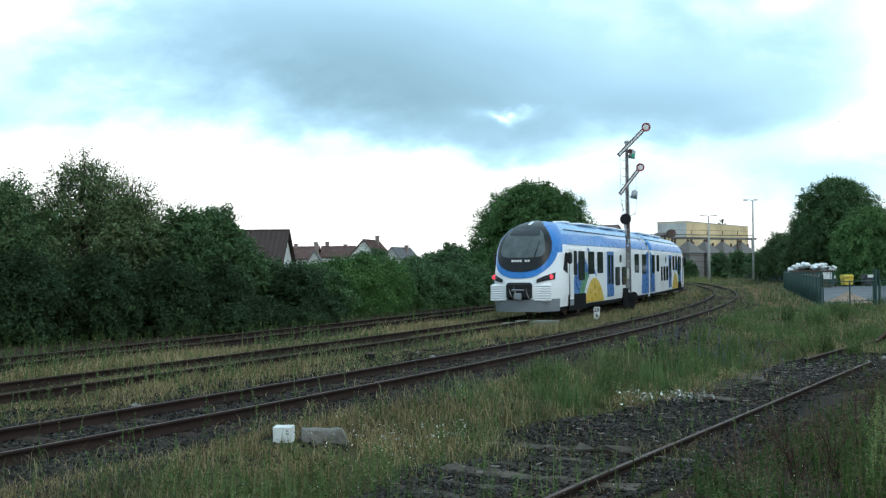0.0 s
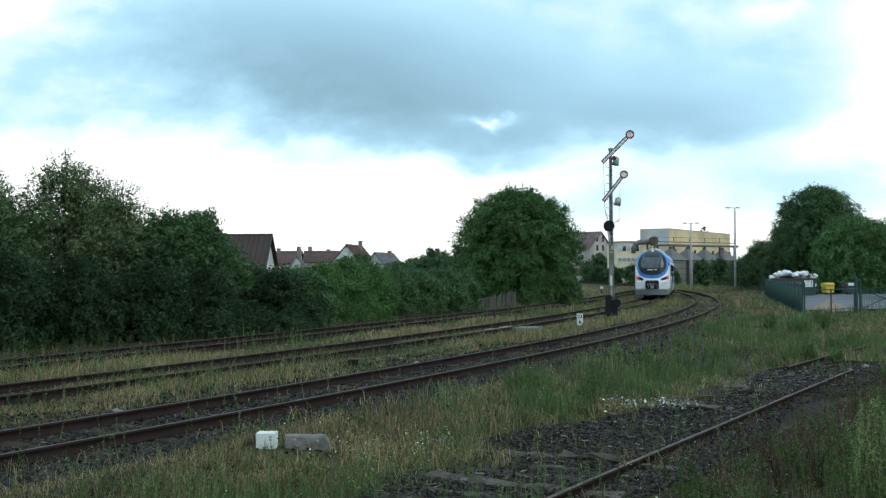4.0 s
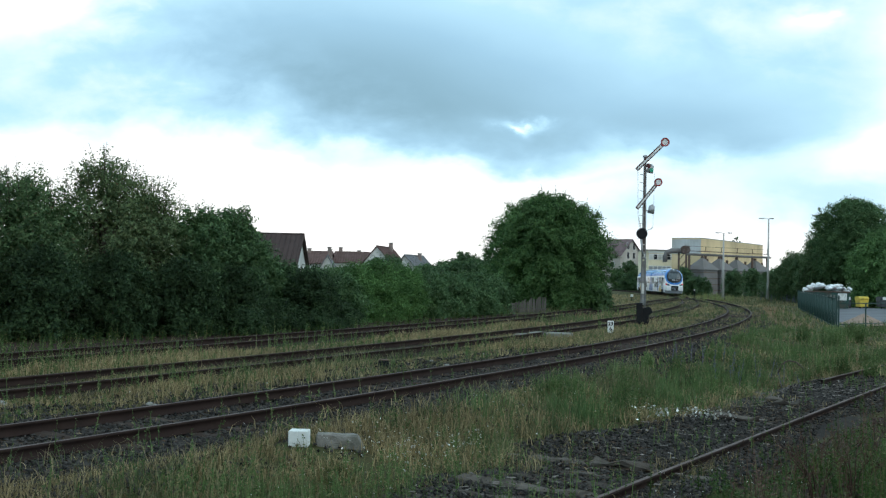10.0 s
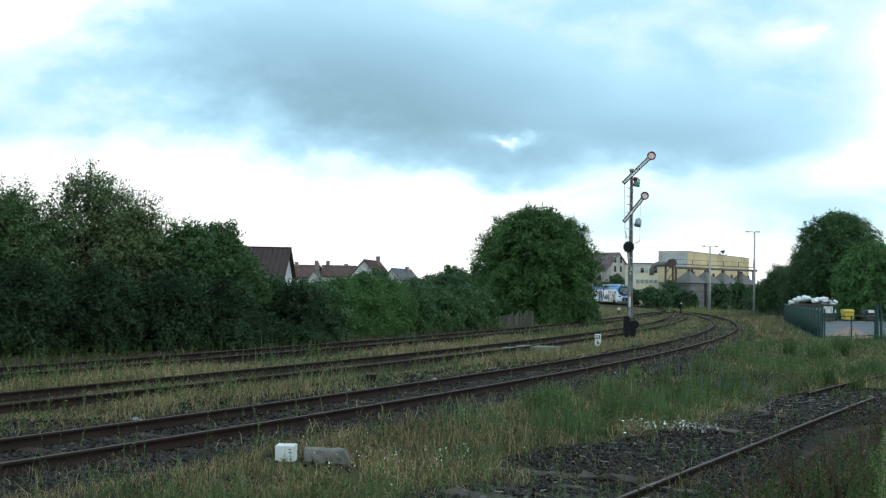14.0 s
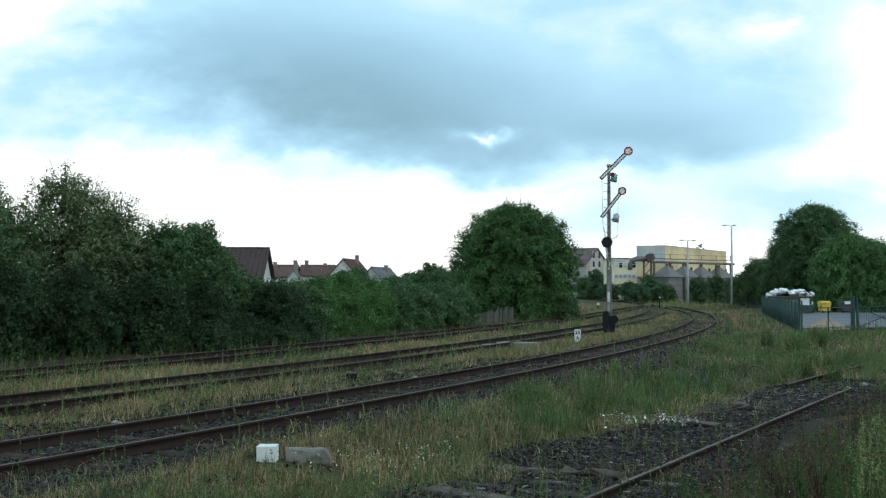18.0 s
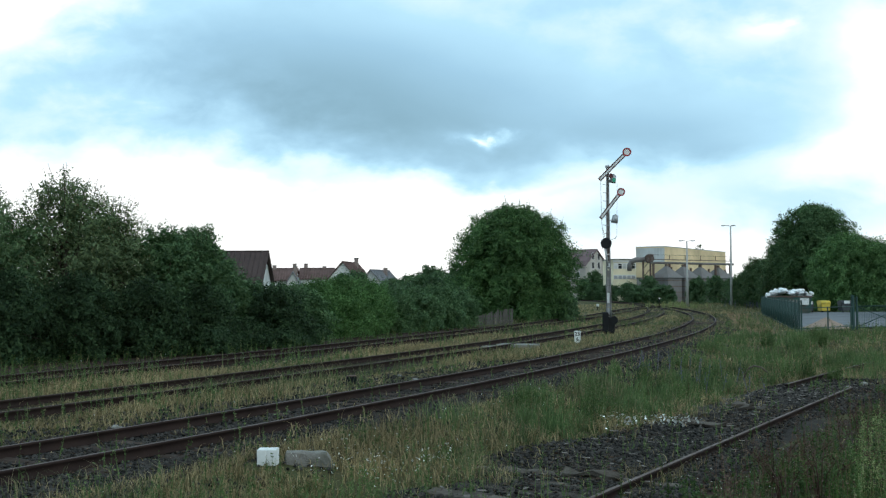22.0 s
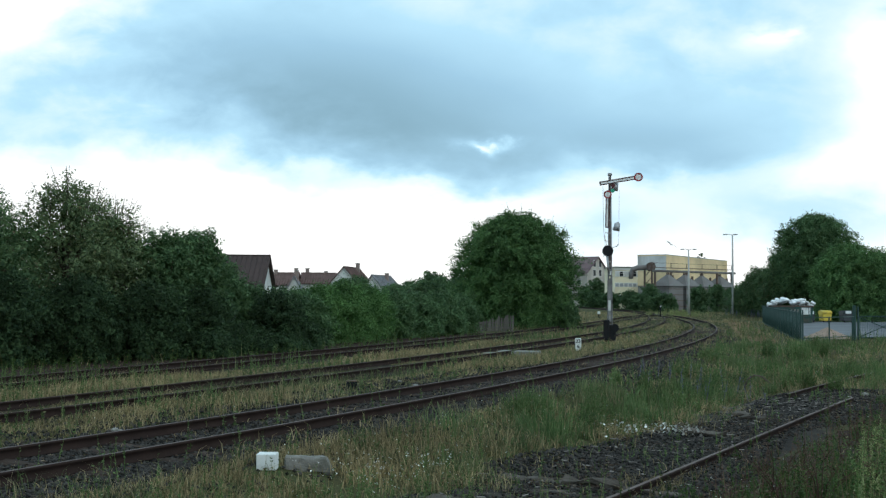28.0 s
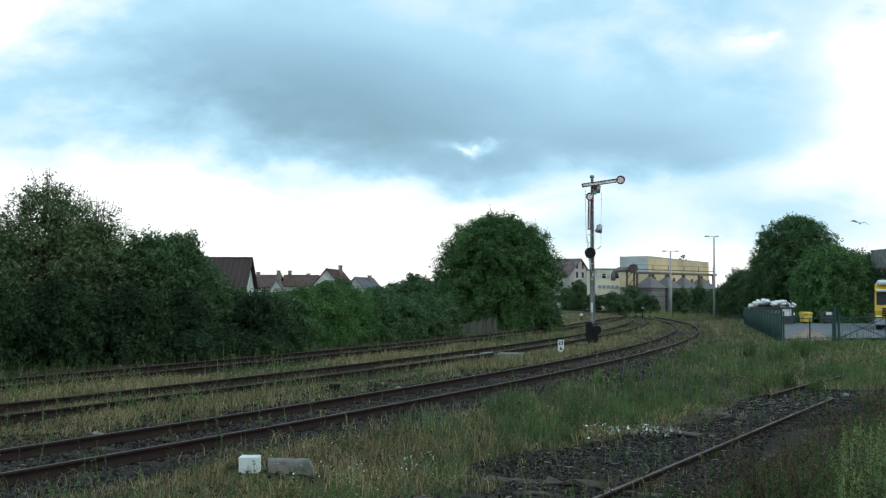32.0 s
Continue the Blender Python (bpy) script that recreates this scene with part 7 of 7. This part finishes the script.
def grow_weeds():
    x, y, g = spread(17000, 9.5, 75, 41)
    a, b, c, d, gravel, rails, yard, left = zones(x, y)
    p = patch(x, y, 0.7, 12)
    dens = np.where(left, 0.10 + 0.25 * (p > 0.5), 0.30 + 0.5 * (p > 0.1))
    dens = np.where((d > 2.0) & (y < 34), 0.10 + 0.5 * (patch(x, y, 1.5, 27) > 0.35), dens)
    dens = np.where((d > 0.9) & (d < 2.0) & (y < 26), 0.08, dens)
    dens = np.where((c < -1.0) & (c > -5), 0.45, dens)
    dens = np.where(gravel, np.where(np.abs(a) < 2.2, 0.02, 0.06 + 0.25 * (patch(x, y, 1.5, 28) > 0.5)), dens)
    dens = np.where(rails, 0.035, dens)
    k = (g.random(len(x)) < dens) & ~yard & ~((np.abs(x + 1.8) < 0.62) & (np.abs(y - 12.82) < 0.28))
    x, y, a, d, c, left, p = x[k], y[k], a[k], d[k], c[k], left[k], p[k]
    h = g.uniform(0.18, 0.45, len(x)) * (1 + 0.5 * (p > 0.1))
    h = np.where((d > 2.3) & (y < 34), g.uniform(0.2, 0.75, len(x)) * np.clip(1 + 0.8 * patch(x, y, 1.4, 27), 0.4, 1.5), h)
    h = np.where(left & (c > -2), h * 0.75, h)
    h = np.where((a > 4) & (y > 18) & (d < -3), h * 1.25, h)
    dark = (d > 0.9) & (y < 36) | (c < -0.9)
    herbs("weeds", x[dark], y[dark], h[dark], 22, 0.040, g, M["weeds"], "dark leafy weeds beside the siding and the hedge")
    li = ~dark
    herbs("light_weeds", x[li], y[li], h[li], 22, 0.036, g, M["weeds_light"], "fresh green weeds in clumps among the grass")
    # dense clumps of mugwort and hemp nettle
    cx, cy, g = spread(120, 18.5, 44, 51, -0.02, 0.42)
    a, b, c, d, gravel, rails, yard, left = zones(cx, cy)
    k = (a > 2.4) & ((d < -2.0) | (cy > 27)) & ~yard & ~worn(cx, cy) & (~gravel | (g.random(len(cx)) < 0.3))
    cx, cy = cx[k][:30], cy[k][:30]
    r, h = g.uniform(0.15, 0.5, len(cx)), g.uniform(0.35, 0.75, len(cx))
    i = np.repeat(np.arange(len(cx)), 38)
    q = g.random(len(i)) ** 0.6 * r[i]
    t = g.uniform(0, 6.28, len(i))
    x, y = cx[i] + q * np.cos(t), cy[i] + q * np.sin(t)
    hh = h[i] * (1.1 - 0.5 * (q / r[i]) ** 2) * g.uniform(0.75, 1.1, len(i))
    o = i % 3 == 0
    herbs("mugwort", x[~o], y[~o], hh[~o], 34, 0.036, g, M["weeds_light"], "tall green clumps of mugwort beside the track")
    herbs("dark_nettles", x[o], y[o], hh[o], 34, 0.036, g, M["weeds_mid"], "tall dark green clumps of nettles beside the track")
    # low leafy ground cover between the tufts
    x, y, g = spread(36000, 9.5, 42, 45)
    a, b, c, d, gravel, rails, yard, left = zones(x, y)
    k = ~gravel & ~rails & ~yard & (d < 0.8) & (g.random(len(x)) < np.where(left, 0.25, 0.9)) & (patch(x, y, 1.7, 46) > -0.35) & ~((np.abs(x + 1.8) < 0.62) & (np.abs(y - 12.82) < 0.28))
    x, y = x[k], y[k]
    h = g.uniform(0.04, 0.13, len(x)) * np.clip(1 + 0.9 * patch(x, y, 0.9, 49), 0.4, 2)
    q = patch(x, y, 1.3, 44) + 0.4 * g.normal(size=len(x)) > 0.1
    herbs("clover", x[q], y[q], h[q], 14, 0.030, g, M["weeds_mid"], "low leafy clover and herbs between the grass")
    herbs("yellowing_clover", x[~q], y[~q], h[~q], 14, 0.026, g, M["cover_olive"], "low olive-green ground cover between the grass")
    # tall herbs along the rails of the two far tracks
    x, y, g = spread(9000, 16, 70, 47, -0.5, 0.2)
    b, c = off_line(LB, x, y), off_line(LC, x, y)
    q = patch(x, y, 0.55, 48) + 0.3 * g.normal(size=len(x))
    k = (((np.abs(c) > 0.85) & (np.abs(c) < 1.7)) | ((b < -0.85) & (b > -1.9)) | ((b > 0.8) & (b < 1.5) & (g.random(len(x)) < 0.4))) & (q > 0.18)
    x, y = x[k], y[k]
    herbs("rail_side_weeds", x, y, g.uniform(0.22, 0.62, len(x)), 30, 0.034, g, M["weeds_light"], "tall green herbs growing along the rails")
    # a thicket on the dark verge
    x, y = g.uniform(2.5, 11.0, 9000), 9.5 + 18 * g.random(9000) ** 1.4
    d = off_line(LD, x, y)
    k = (d > 1.15) & (d < 6.5) & (patch(x, y, 1.6, 29) + 0.35 * g.normal(size=len(x)) > np.where(d < 1.7, 0.45, 0.15))
    x, y, d = x[k], y[k], d[k]
    herbs("verge_weeds", x, y, g.uniform(0.10, 0.42, len(x)) * np.clip(d / 2.2, 0.5, 1.5), 26, 0.045, g, M["weeds_mid"], "low dark weeds on the bare verge")
    # pale flowering tops in the near corner
    n = 60
    y = g.uniform(10.2, 14.2, n)
    x = y * (0.395 + 0.06 * g.random(n))
    herbs("flowering_weeds", x, y, g.uniform(0.5, 0.95, n), 34, 0.032, g, M["petal_yellow"], "tall weeds with pale yellow-green flower spikes", 0.72)
    herbs("weeds_tall", x, y, g.uniform(0.5, 0.9, n), 60, 0.055, g, M["weeds_light"], "tall leafy weeds in the corner")
    # dead brown stems beside the siding
    n = 1000
    x = g.uniform(2.6, 10.5, n)
    y = 9.6 + g.random(n) * 14
    k = off_line(LD, x, y) > 1.8
    x, y = x[k], y[k]
    herbs("dead_stems", x, y, g.uniform(0.3, 0.95, len(x)), 16, 0.04, g, M["dead"], "dry brown stems of last year's weeds", 0.2)
    # viper's bugloss
    n = 22
    x, y = g.normal(6.6, 0.8, n), g.normal(27.5, 2.0, n)
    herbs("blue_flowers", x, y, g.uniform(0.4, 0.75, n), 26, 0.03, g, M["petal_blue"], "blue-violet flower spikes in the grass", 0.45)
    n = 60
    x, y = g.normal(39, 2.5, n), g.normal(124, 3.0, n)
    herbs("violet_flowers", x, y, g.uniform(0.6, 1.1, n), 24, 0.03, g, M["petal_blue"], "violet wild flowers beside the street lamp", 0.3)
    n = 140
    x, y = g.normal(28.5, 1.6, n), g.normal(126, 3.0, n)
    herbs("yellow_flowers", x, y, g.uniform(0.5, 1.0, n), 24, 0.03, g, M["petal_yellow"], "yellow flowering herbs beside the street lamp", 0.3)


grow_weeds()


def daisies(name, x, y, z, r, g, label):
    n, m = len(x), 7
    a = np.linspace(0, 2 * math.pi, m, endpoint=False)
    tilt = g.normal(0, 0.5, (n, 2))
    ring = np.stack([np.cos(a)[None] * r[:, None], np.sin(a)[None] * r[:, None]], 2)
    zz = z[:, None] + ring[:, :, 0] * tilt[:, :1] + ring[:, :, 1] * (tilt[:, 1:] - 0.5)
    v = np.concatenate([np.stack([x, y, z + 0.004], 1)[:, None], np.stack([x[:, None] + ring[:, :, 0], y[:, None] + ring[:, :, 1], zz], 2)], 1).reshape(-1, 3)
    f = np.array([(0, 1 + k, 1 + (k + 1) % m) for k in range(m)])
    ob = mesh_np(name, v, (np.arange(n)[:, None, None] * (m + 1) + f[None]).reshape(-1, 3), M["petal_white"])
    tagged(ob, label, "flowers", kind="stuff")


g = np.random.default_rng(61)
n = 130
t = g.random(n)
x, y = 2.9 + 1.35 * t + g.normal(0, 0.10, n), 17.9 - 0.2 * t + g.normal(0, 0.32, n)
daisies("daisies", x, y, ground_z(x, y) + g.uniform(0.18, 0.32, n), g.uniform(0.014, 0.024, n), g, "white daisies growing at the ballast's edge")
x, y, g = spread(4500, 10, 36, 62)
a, b, c, d, gravel, rails, yard, left = zones(x, y)
k = (~gravel) & (~rails) & (g.random(len(x)) < np.where(left, 0.10, 0.35)) & (patch(x, y, 0.9, 14) > -0.3)
x, y = x[k], y[k]
daisies("clover_heads", x, y, ground_z(x, y) + g.uniform(0.08, 0.28, len(x)), g.uniform(0.005, 0.010, len(x)), g, "tiny whitish clover heads and seed heads in the grass")

n = 520
x, y = g.normal(0.1, 0.75, n), g.normal(13.0, 0.75, n)
k = (off_line(LD, x, y) < -1.7) & (off_line(LA, x, y) > 2.3)
x, y = x[k], y[k]
daisies("white_seed_heads", x, y, ground_z(x, y) + g.uniform(0.10, 0.26, len(x)), g.uniform(0.006, 0.012, len(x)), g, "small white flower heads scattered in the dry grass")

add_sleepers(LINE_A, TRACK_A, 8, 70, 0.012, "wood_sleeper", rotten=0.25)
add_sleepers(LINE_D, TRACK_D, 7, 26, -0.250, "sleeper", rotten=0.5)


# ======== litter on the siding's ballast: dry leaves, twigs and moss ========
def litter():
    x, y, g = spread(60000, 9.5, 30, 71)
    d, a = off_line(LD, x, y), off_line(LA, x, y)
    k = ((d > -1.8) & (d < 6.5) & (patch(x, y, 1.7, 72) + 0.4 * g.normal(size=len(x)) > 0.15)) | ((np.abs(a) < 2.4) & (g.random(len(x)) < 0.12))
    x, y = x[k], y[k]
    n = len(x)
    z = np.where(np.abs(off_line(LA, x, y)) < 2.2, 0.012, np.where(off_line(LD, x, y) < 1.3, -0.255, ground_z(x, y) + 0.012))
    t, r = g.uniform(0, 6.28, n), g.uniform(0.010, 0.032, n)
    c, s = np.cos(t), np.sin(t)
    w = np.where(g.random(n) < 0.35, 0.12, 0.5)
    tip = g.uniform(-0.3, 0.6, n) * r
    v = np.empty((n, 4, 3))
    for j, (p, q, h) in enumerate(((-1, 0, 0), (0, 1, 1), (1, 0, 0), (0, -1, 1))):
        v[:, j, 0] = x + r * (p * c * 1.4 - q * w * s)
        v[:, j, 1] = y + r * (p * s * 1.4 + q * w * c)
        v[:, j, 2] = z + g.uniform(0, 0.015, n) + h * tip
    i = np.arange(n) * 4
    ob = mesh_np("leaf_litter", v.reshape(-1, 3), np.concatenate([np.stack([i, i + 1, i + 2], 1), np.stack([i, i + 2, i + 3], 1)]), M["litter"])
    tagged(ob, "brown dry leaves and twigs strewn on the ballast", "leaf litter", kind="stuff")


M["litter"] = leaf_mat("brown_leaf_litter", (0.035, 0.020, 0.014), (0.115, 0.070, 0.045), (0.20, 0.15, 0.10), 0.12, 0.1)
litter()


def chips(name, n, seed, spot, label):
    """Splinters of bark and broken timber: thin angular pieces lying at all angles."""
    g = np.random.default_rng(seed)
    x, y = spot(g, n)
    d = off_line(LD, x, y)
    z = np.where((d > -1.7) & (d < 1.4), -0.262, ground_z(x, y) + 0.01)
    L, w, t = g.uniform(0.02, 0.085, n), g.uniform(0.006, 0.018, n), g.uniform(0.004, 0.012, n)
    a, tip = g.uniform(0, math.pi, n), g.normal(0, 0.25, n)
    base = np.array([(-1, -1, 0), (1, -0.6, 0), (0.8, 1, 0), (-0.9, 0.7, 0), (-0.8, -0.8, 1), (0.9, -0.5, 1), (0.7, 0.8, 1), (-0.8, 0.6, 1)], float)
    px, py = base[None, :, 0] * L[:, None], base[None, :, 1] * w[:, None]
    v = np.stack([px * np.cos(a)[:, None] - py * np.sin(a)[:, None] + x[:, None], px * np.sin(a)[:, None] + py * np.cos(a)[:, None] + y[:, None],
                  base[None, :, 2] * t[:, None] + np.abs(px * tip[:, None]) + z[:, None] + g.uniform(0, 0.03, n)[:, None]], 2).reshape(-1, 3)
    f = np.array([(4, 5, 6, 7), (0, 1, 5, 4), (1, 2, 6, 5), (2, 3, 7, 6), (3, 0, 4, 7)])
    ob = mesh_np(name, v, (np.arange(n)[:, None, None] * 8 + f[None]).reshape(-1, 4), M["chip"])
    tagged(ob, label, "wood chips", kind="stuff")


M["chip"] = mat("grey_splintered_timber", (0.12, 0.105, 0.095), 0.9, vary=0.3, scale=9, fine=60, island=1.2, spec=0.1)


def on_siding(g, n):
    y = np.clip(g.normal(22.8, 1.4, n), 17.5, 26.0)
    x = np.interp(y, LINE_D[:, 1], LINE_D[:, 0]) + g.uniform(-1.3, 0.8, n)
    return x, y


def along_siding(g, n):
    y = 11 + 15 * g.random(n)
    return np.interp(y, LINE_D[:, 1], LINE_D[:, 0]) + g.uniform(-1.6, 1.3, n), y


chips("timber_splinters", 150, 91, on_siding, "pale grey splinters of rotten sleepers on the siding")
chips("bark_scraps", 260, 92, along_siding, "scraps of bark and twigs among the ballast")
for i, (dy, off, L, a) in enumerate(((18.3, -0.3, 0.75, 12), (20.6, -0.2, 0.5, 30), (21.3, -0.6, 0.45, 22), (13.3, 0.1, 0.8, 28))):
    x = float(np.interp(dy, LINE_D[:, 1], LINE_D[:, 0])) + off
    bm = bmesh.new()
    add_box(bm, 0, 0, 0, L, 0.12, 0.06)
    bmesh.ops.subdivide_edges(bm, edges=bm.edges, cuts=3, use_grid_fill=True)
    for v in bm.verts:
        v.co += Vector((0, 0.6, 1.0)) * 0.07 * noise.noise(v.co * 9 + Vector((i * 3.3, 0, 0)))
    ob = part("broken_timber", bm, M["sleeper"])
    ob.matrix_world = pose(x, dy, -0.225, g.uniform(-6, 6), g.uniform(-4, 4), -a)
    tagged(ob, "broken grey piece of an old timber sleeper", "timber", "broken timbers")


# ======== dead shrubs on the verge ========
def dead_shrub(x, y, h, seed):
    g = np.random.default_rng(seed)
    ob = thing("dead_shrub", "leafless brown twiggy shrub on the verge", "shrub", pose(x, y, float(ground_z(x, y)[0]) - 0.03), "dead shrubs")
    for k in range(9):
        a, r = g.uniform(0, 6.28), h * g.uniform(0.25, 0.75)
        top = Vector((r * math.cos(a), r * math.sin(a), h * g.uniform(0.6, 1.0)))
        mid = Vector((top.x * 0.35, top.y * 0.35, top.z * 0.62))
        bm = bmesh.new()
        add_tube(bm, [(0.03 * math.cos(a), 0.03 * math.sin(a), 0), mid, top], [0.009, 0.006, 0.003], 4)
        for j in range(5):
            p = mid.lerp(top, g.uniform(0, 0.9))
            q = p + Vector(g.normal(0, 0.10, 3)) * h + Vector((0, 0, 0.08))
            add_tube(bm, [p, q], [0.004, 0.002], 4)
        part("twig", bm, M["twig"], ob)


M["twig"] = mat("dry_brown_twig", (0.075, 0.045, 0.034), 0.9, vary=0.3, scale=8, fine=60, spec=0.1)
for i, (x, y, h) in enumerate(((5.3, 11.0, 0.9), (5.9, 12.4, 1.0), (4.7, 10.3, 0.8), (6.6, 13.6, 0.9), (7.4, 15.2, 0.8), (5.2, 12.0, 0.7), (3.7, 11.3, 0.75), (4.3, 11.9, 0.8), (4.1, 12.9, 0.7), (6.0, 15.0, 0.8))):
    dead_shrub(x, y, h, 300 + i)

ROD = thing("bent_rod", "bent rusty rod sticking out of the grass by the siding", "metal rod", pose(8.5, 28.2, -0.3, 0, 0, -20))
part("rod", tube([(-0.32, 0, 0.0), (-0.22, 0, 0.26), (-0.05, 0, 0.36), (0.14, 0, 0.33), (0.32, 0, 0.18), (0.40, 0, 0.02)], 0.022, 6), M["railtop_pale"], ROD)

# ======== birds and an insect ========
M.update(feather=mat("pale_grey_feathers", (0.42, 0.43, 0.45), 0.7, vary=0.1, bump=0), insect=mat("dark_insect", (0.02, 0.02, 0.022), 0.6, vary=0.2, bump=0))


def bird(name, span, material, label, category):
    """A small body with a tail and two swept wings; it flies along local -y... +x is its right."""
    b = thing(name, label, category)
    bm = bmesh.new()
    s = span
    add_tube(bm, [(0, -0.16 * s, 0), (0, -0.10 * s, 0.01 * s), (0, 0.02 * s, 0), (0, 0.18 * s, 0), (0, 0.26 * s, 0)], [0.015 * s, 0.035 * s, 0.045 * s, 0.02 * s, 0.03 * s], 8)
    part("body", bm, material, b)
    for k in (-1, 1):
        bm = plate([(0, -0.06 * s, 0), (k * 0.25 * s, -0.10 * s, 0.10 * s), (k * 0.5 * s, 0.04 * s, 0.02 * s), (k * 0.24 * s, 0.03 * s, 0.09 * s), (0, 0.07 * s, 0)], 0.012 * s, (0, 0, 1))
        part("wing", bm, material, b)
    return b


GULL = bird("gull", 1.6, M["feather"], "pale gull gliding past the factory roof", "bird")
SWIFT = bird("swift", 0.42, M["black"], "small dark bird high in the sky", "bird")
FLY = bird("insect", 0.02, M["insect"], "tiny dark insect darting past", "insect")


# ======== what moves ========
def motions():
    rows, rel = [], []
    for k in range(65):
        t = k * 0.5
        s = tail_arc(t)
        m1, m2 = car_pose(s, False), car_pose(s + 2 * CAR_L + 0.5, True)
        rows.append((t, m1))
        rel.append((t, m1.inverted() @ m2))
    walk(TRAIN, rows)
    walk(CAR_2, rel)
    # the signal falls back between 25.5 and 27.5 s
    def arm(ob, x, z, angles):
        walk(ob, [(t, pose(x, -0.22, z, 0, -a, 0)) for t, a in angles])
    arm(ARM_TOP, -0.15, 7.78, ((0, 45), (25.6, 45), (26.2, 40), (26.7, 16), (27.0, 9), (27.3, 9.5), (29.0, 8.5), (32, 8)))
    arm(ARM_LOW, -0.13, 5.93, ((0, 52), (25.6, 52), (26.2, 57), (26.7, 82), (27.0, 90), (27.3, 89), (29.0, 89), (32, 89)))
    walk(SPEC, [(t, pose(0.0, -0.17, 7.72, 0, a, 0)) for t, a in ((0, 0), (25.6, 0), (26.2, 5), (26.8, 31), (27.2, 35), (32, 35))])
    # a gull comes from behind the tree, a swift crosses the sky, an insect darts by
    walk(GULL, [(t, pose(x, float(np.interp(t, [28.9, 29.5, 30.0, 31.0, 32.0], [130, 112, 104, 92, 86])), z, 0, 24 + 12 * math.sin(t * 9), -35)) for t, x, z in ((0, 12.0, 3.0), (26.3, 12.0, 3.0), (26.9, 14.5, 5.0), (27.7, 28.23, 8.57), (28.1, 28.73, 8.9), (28.5, 30.47, 9.3), (28.9, 32.87, 9.57), (29.5, 32.3, 7.9), (30.0, 32.9, 8.2), (31.0, 34.0, 8.4), (31.5, 34.8, 8.4), (32, 36.2, 8.6))])
    walk(SWIFT, [(t, pose(x, y, z, 0, 0, -90)) for t, x, y, z in ((0, 43.5, 120, 18.4), (0.2, 40.9, 120, 18.5), (0.4, 38.8, 120, 18.3), (1.5, 30, 170, 14), (4, 10, 330, 14), (10, -60, 700, 12), (32, -300, 1800, 12))])
    walk(FLY, [(t, pose(x, y, z, 0, 0, 120)) for t, x, y, z in ((0, -1.5, -3, 1.0), (27.5, -1.2, -1, 1.2), (27.9, -0.75, 0.72, 1.85), (28.1, -0.108, 0.793, 2.275), (28.3, 0.55, 0.85, 2.75), (29, 2.5, -1, 4.0), (32, 6, -9, 5.0))])


motions()
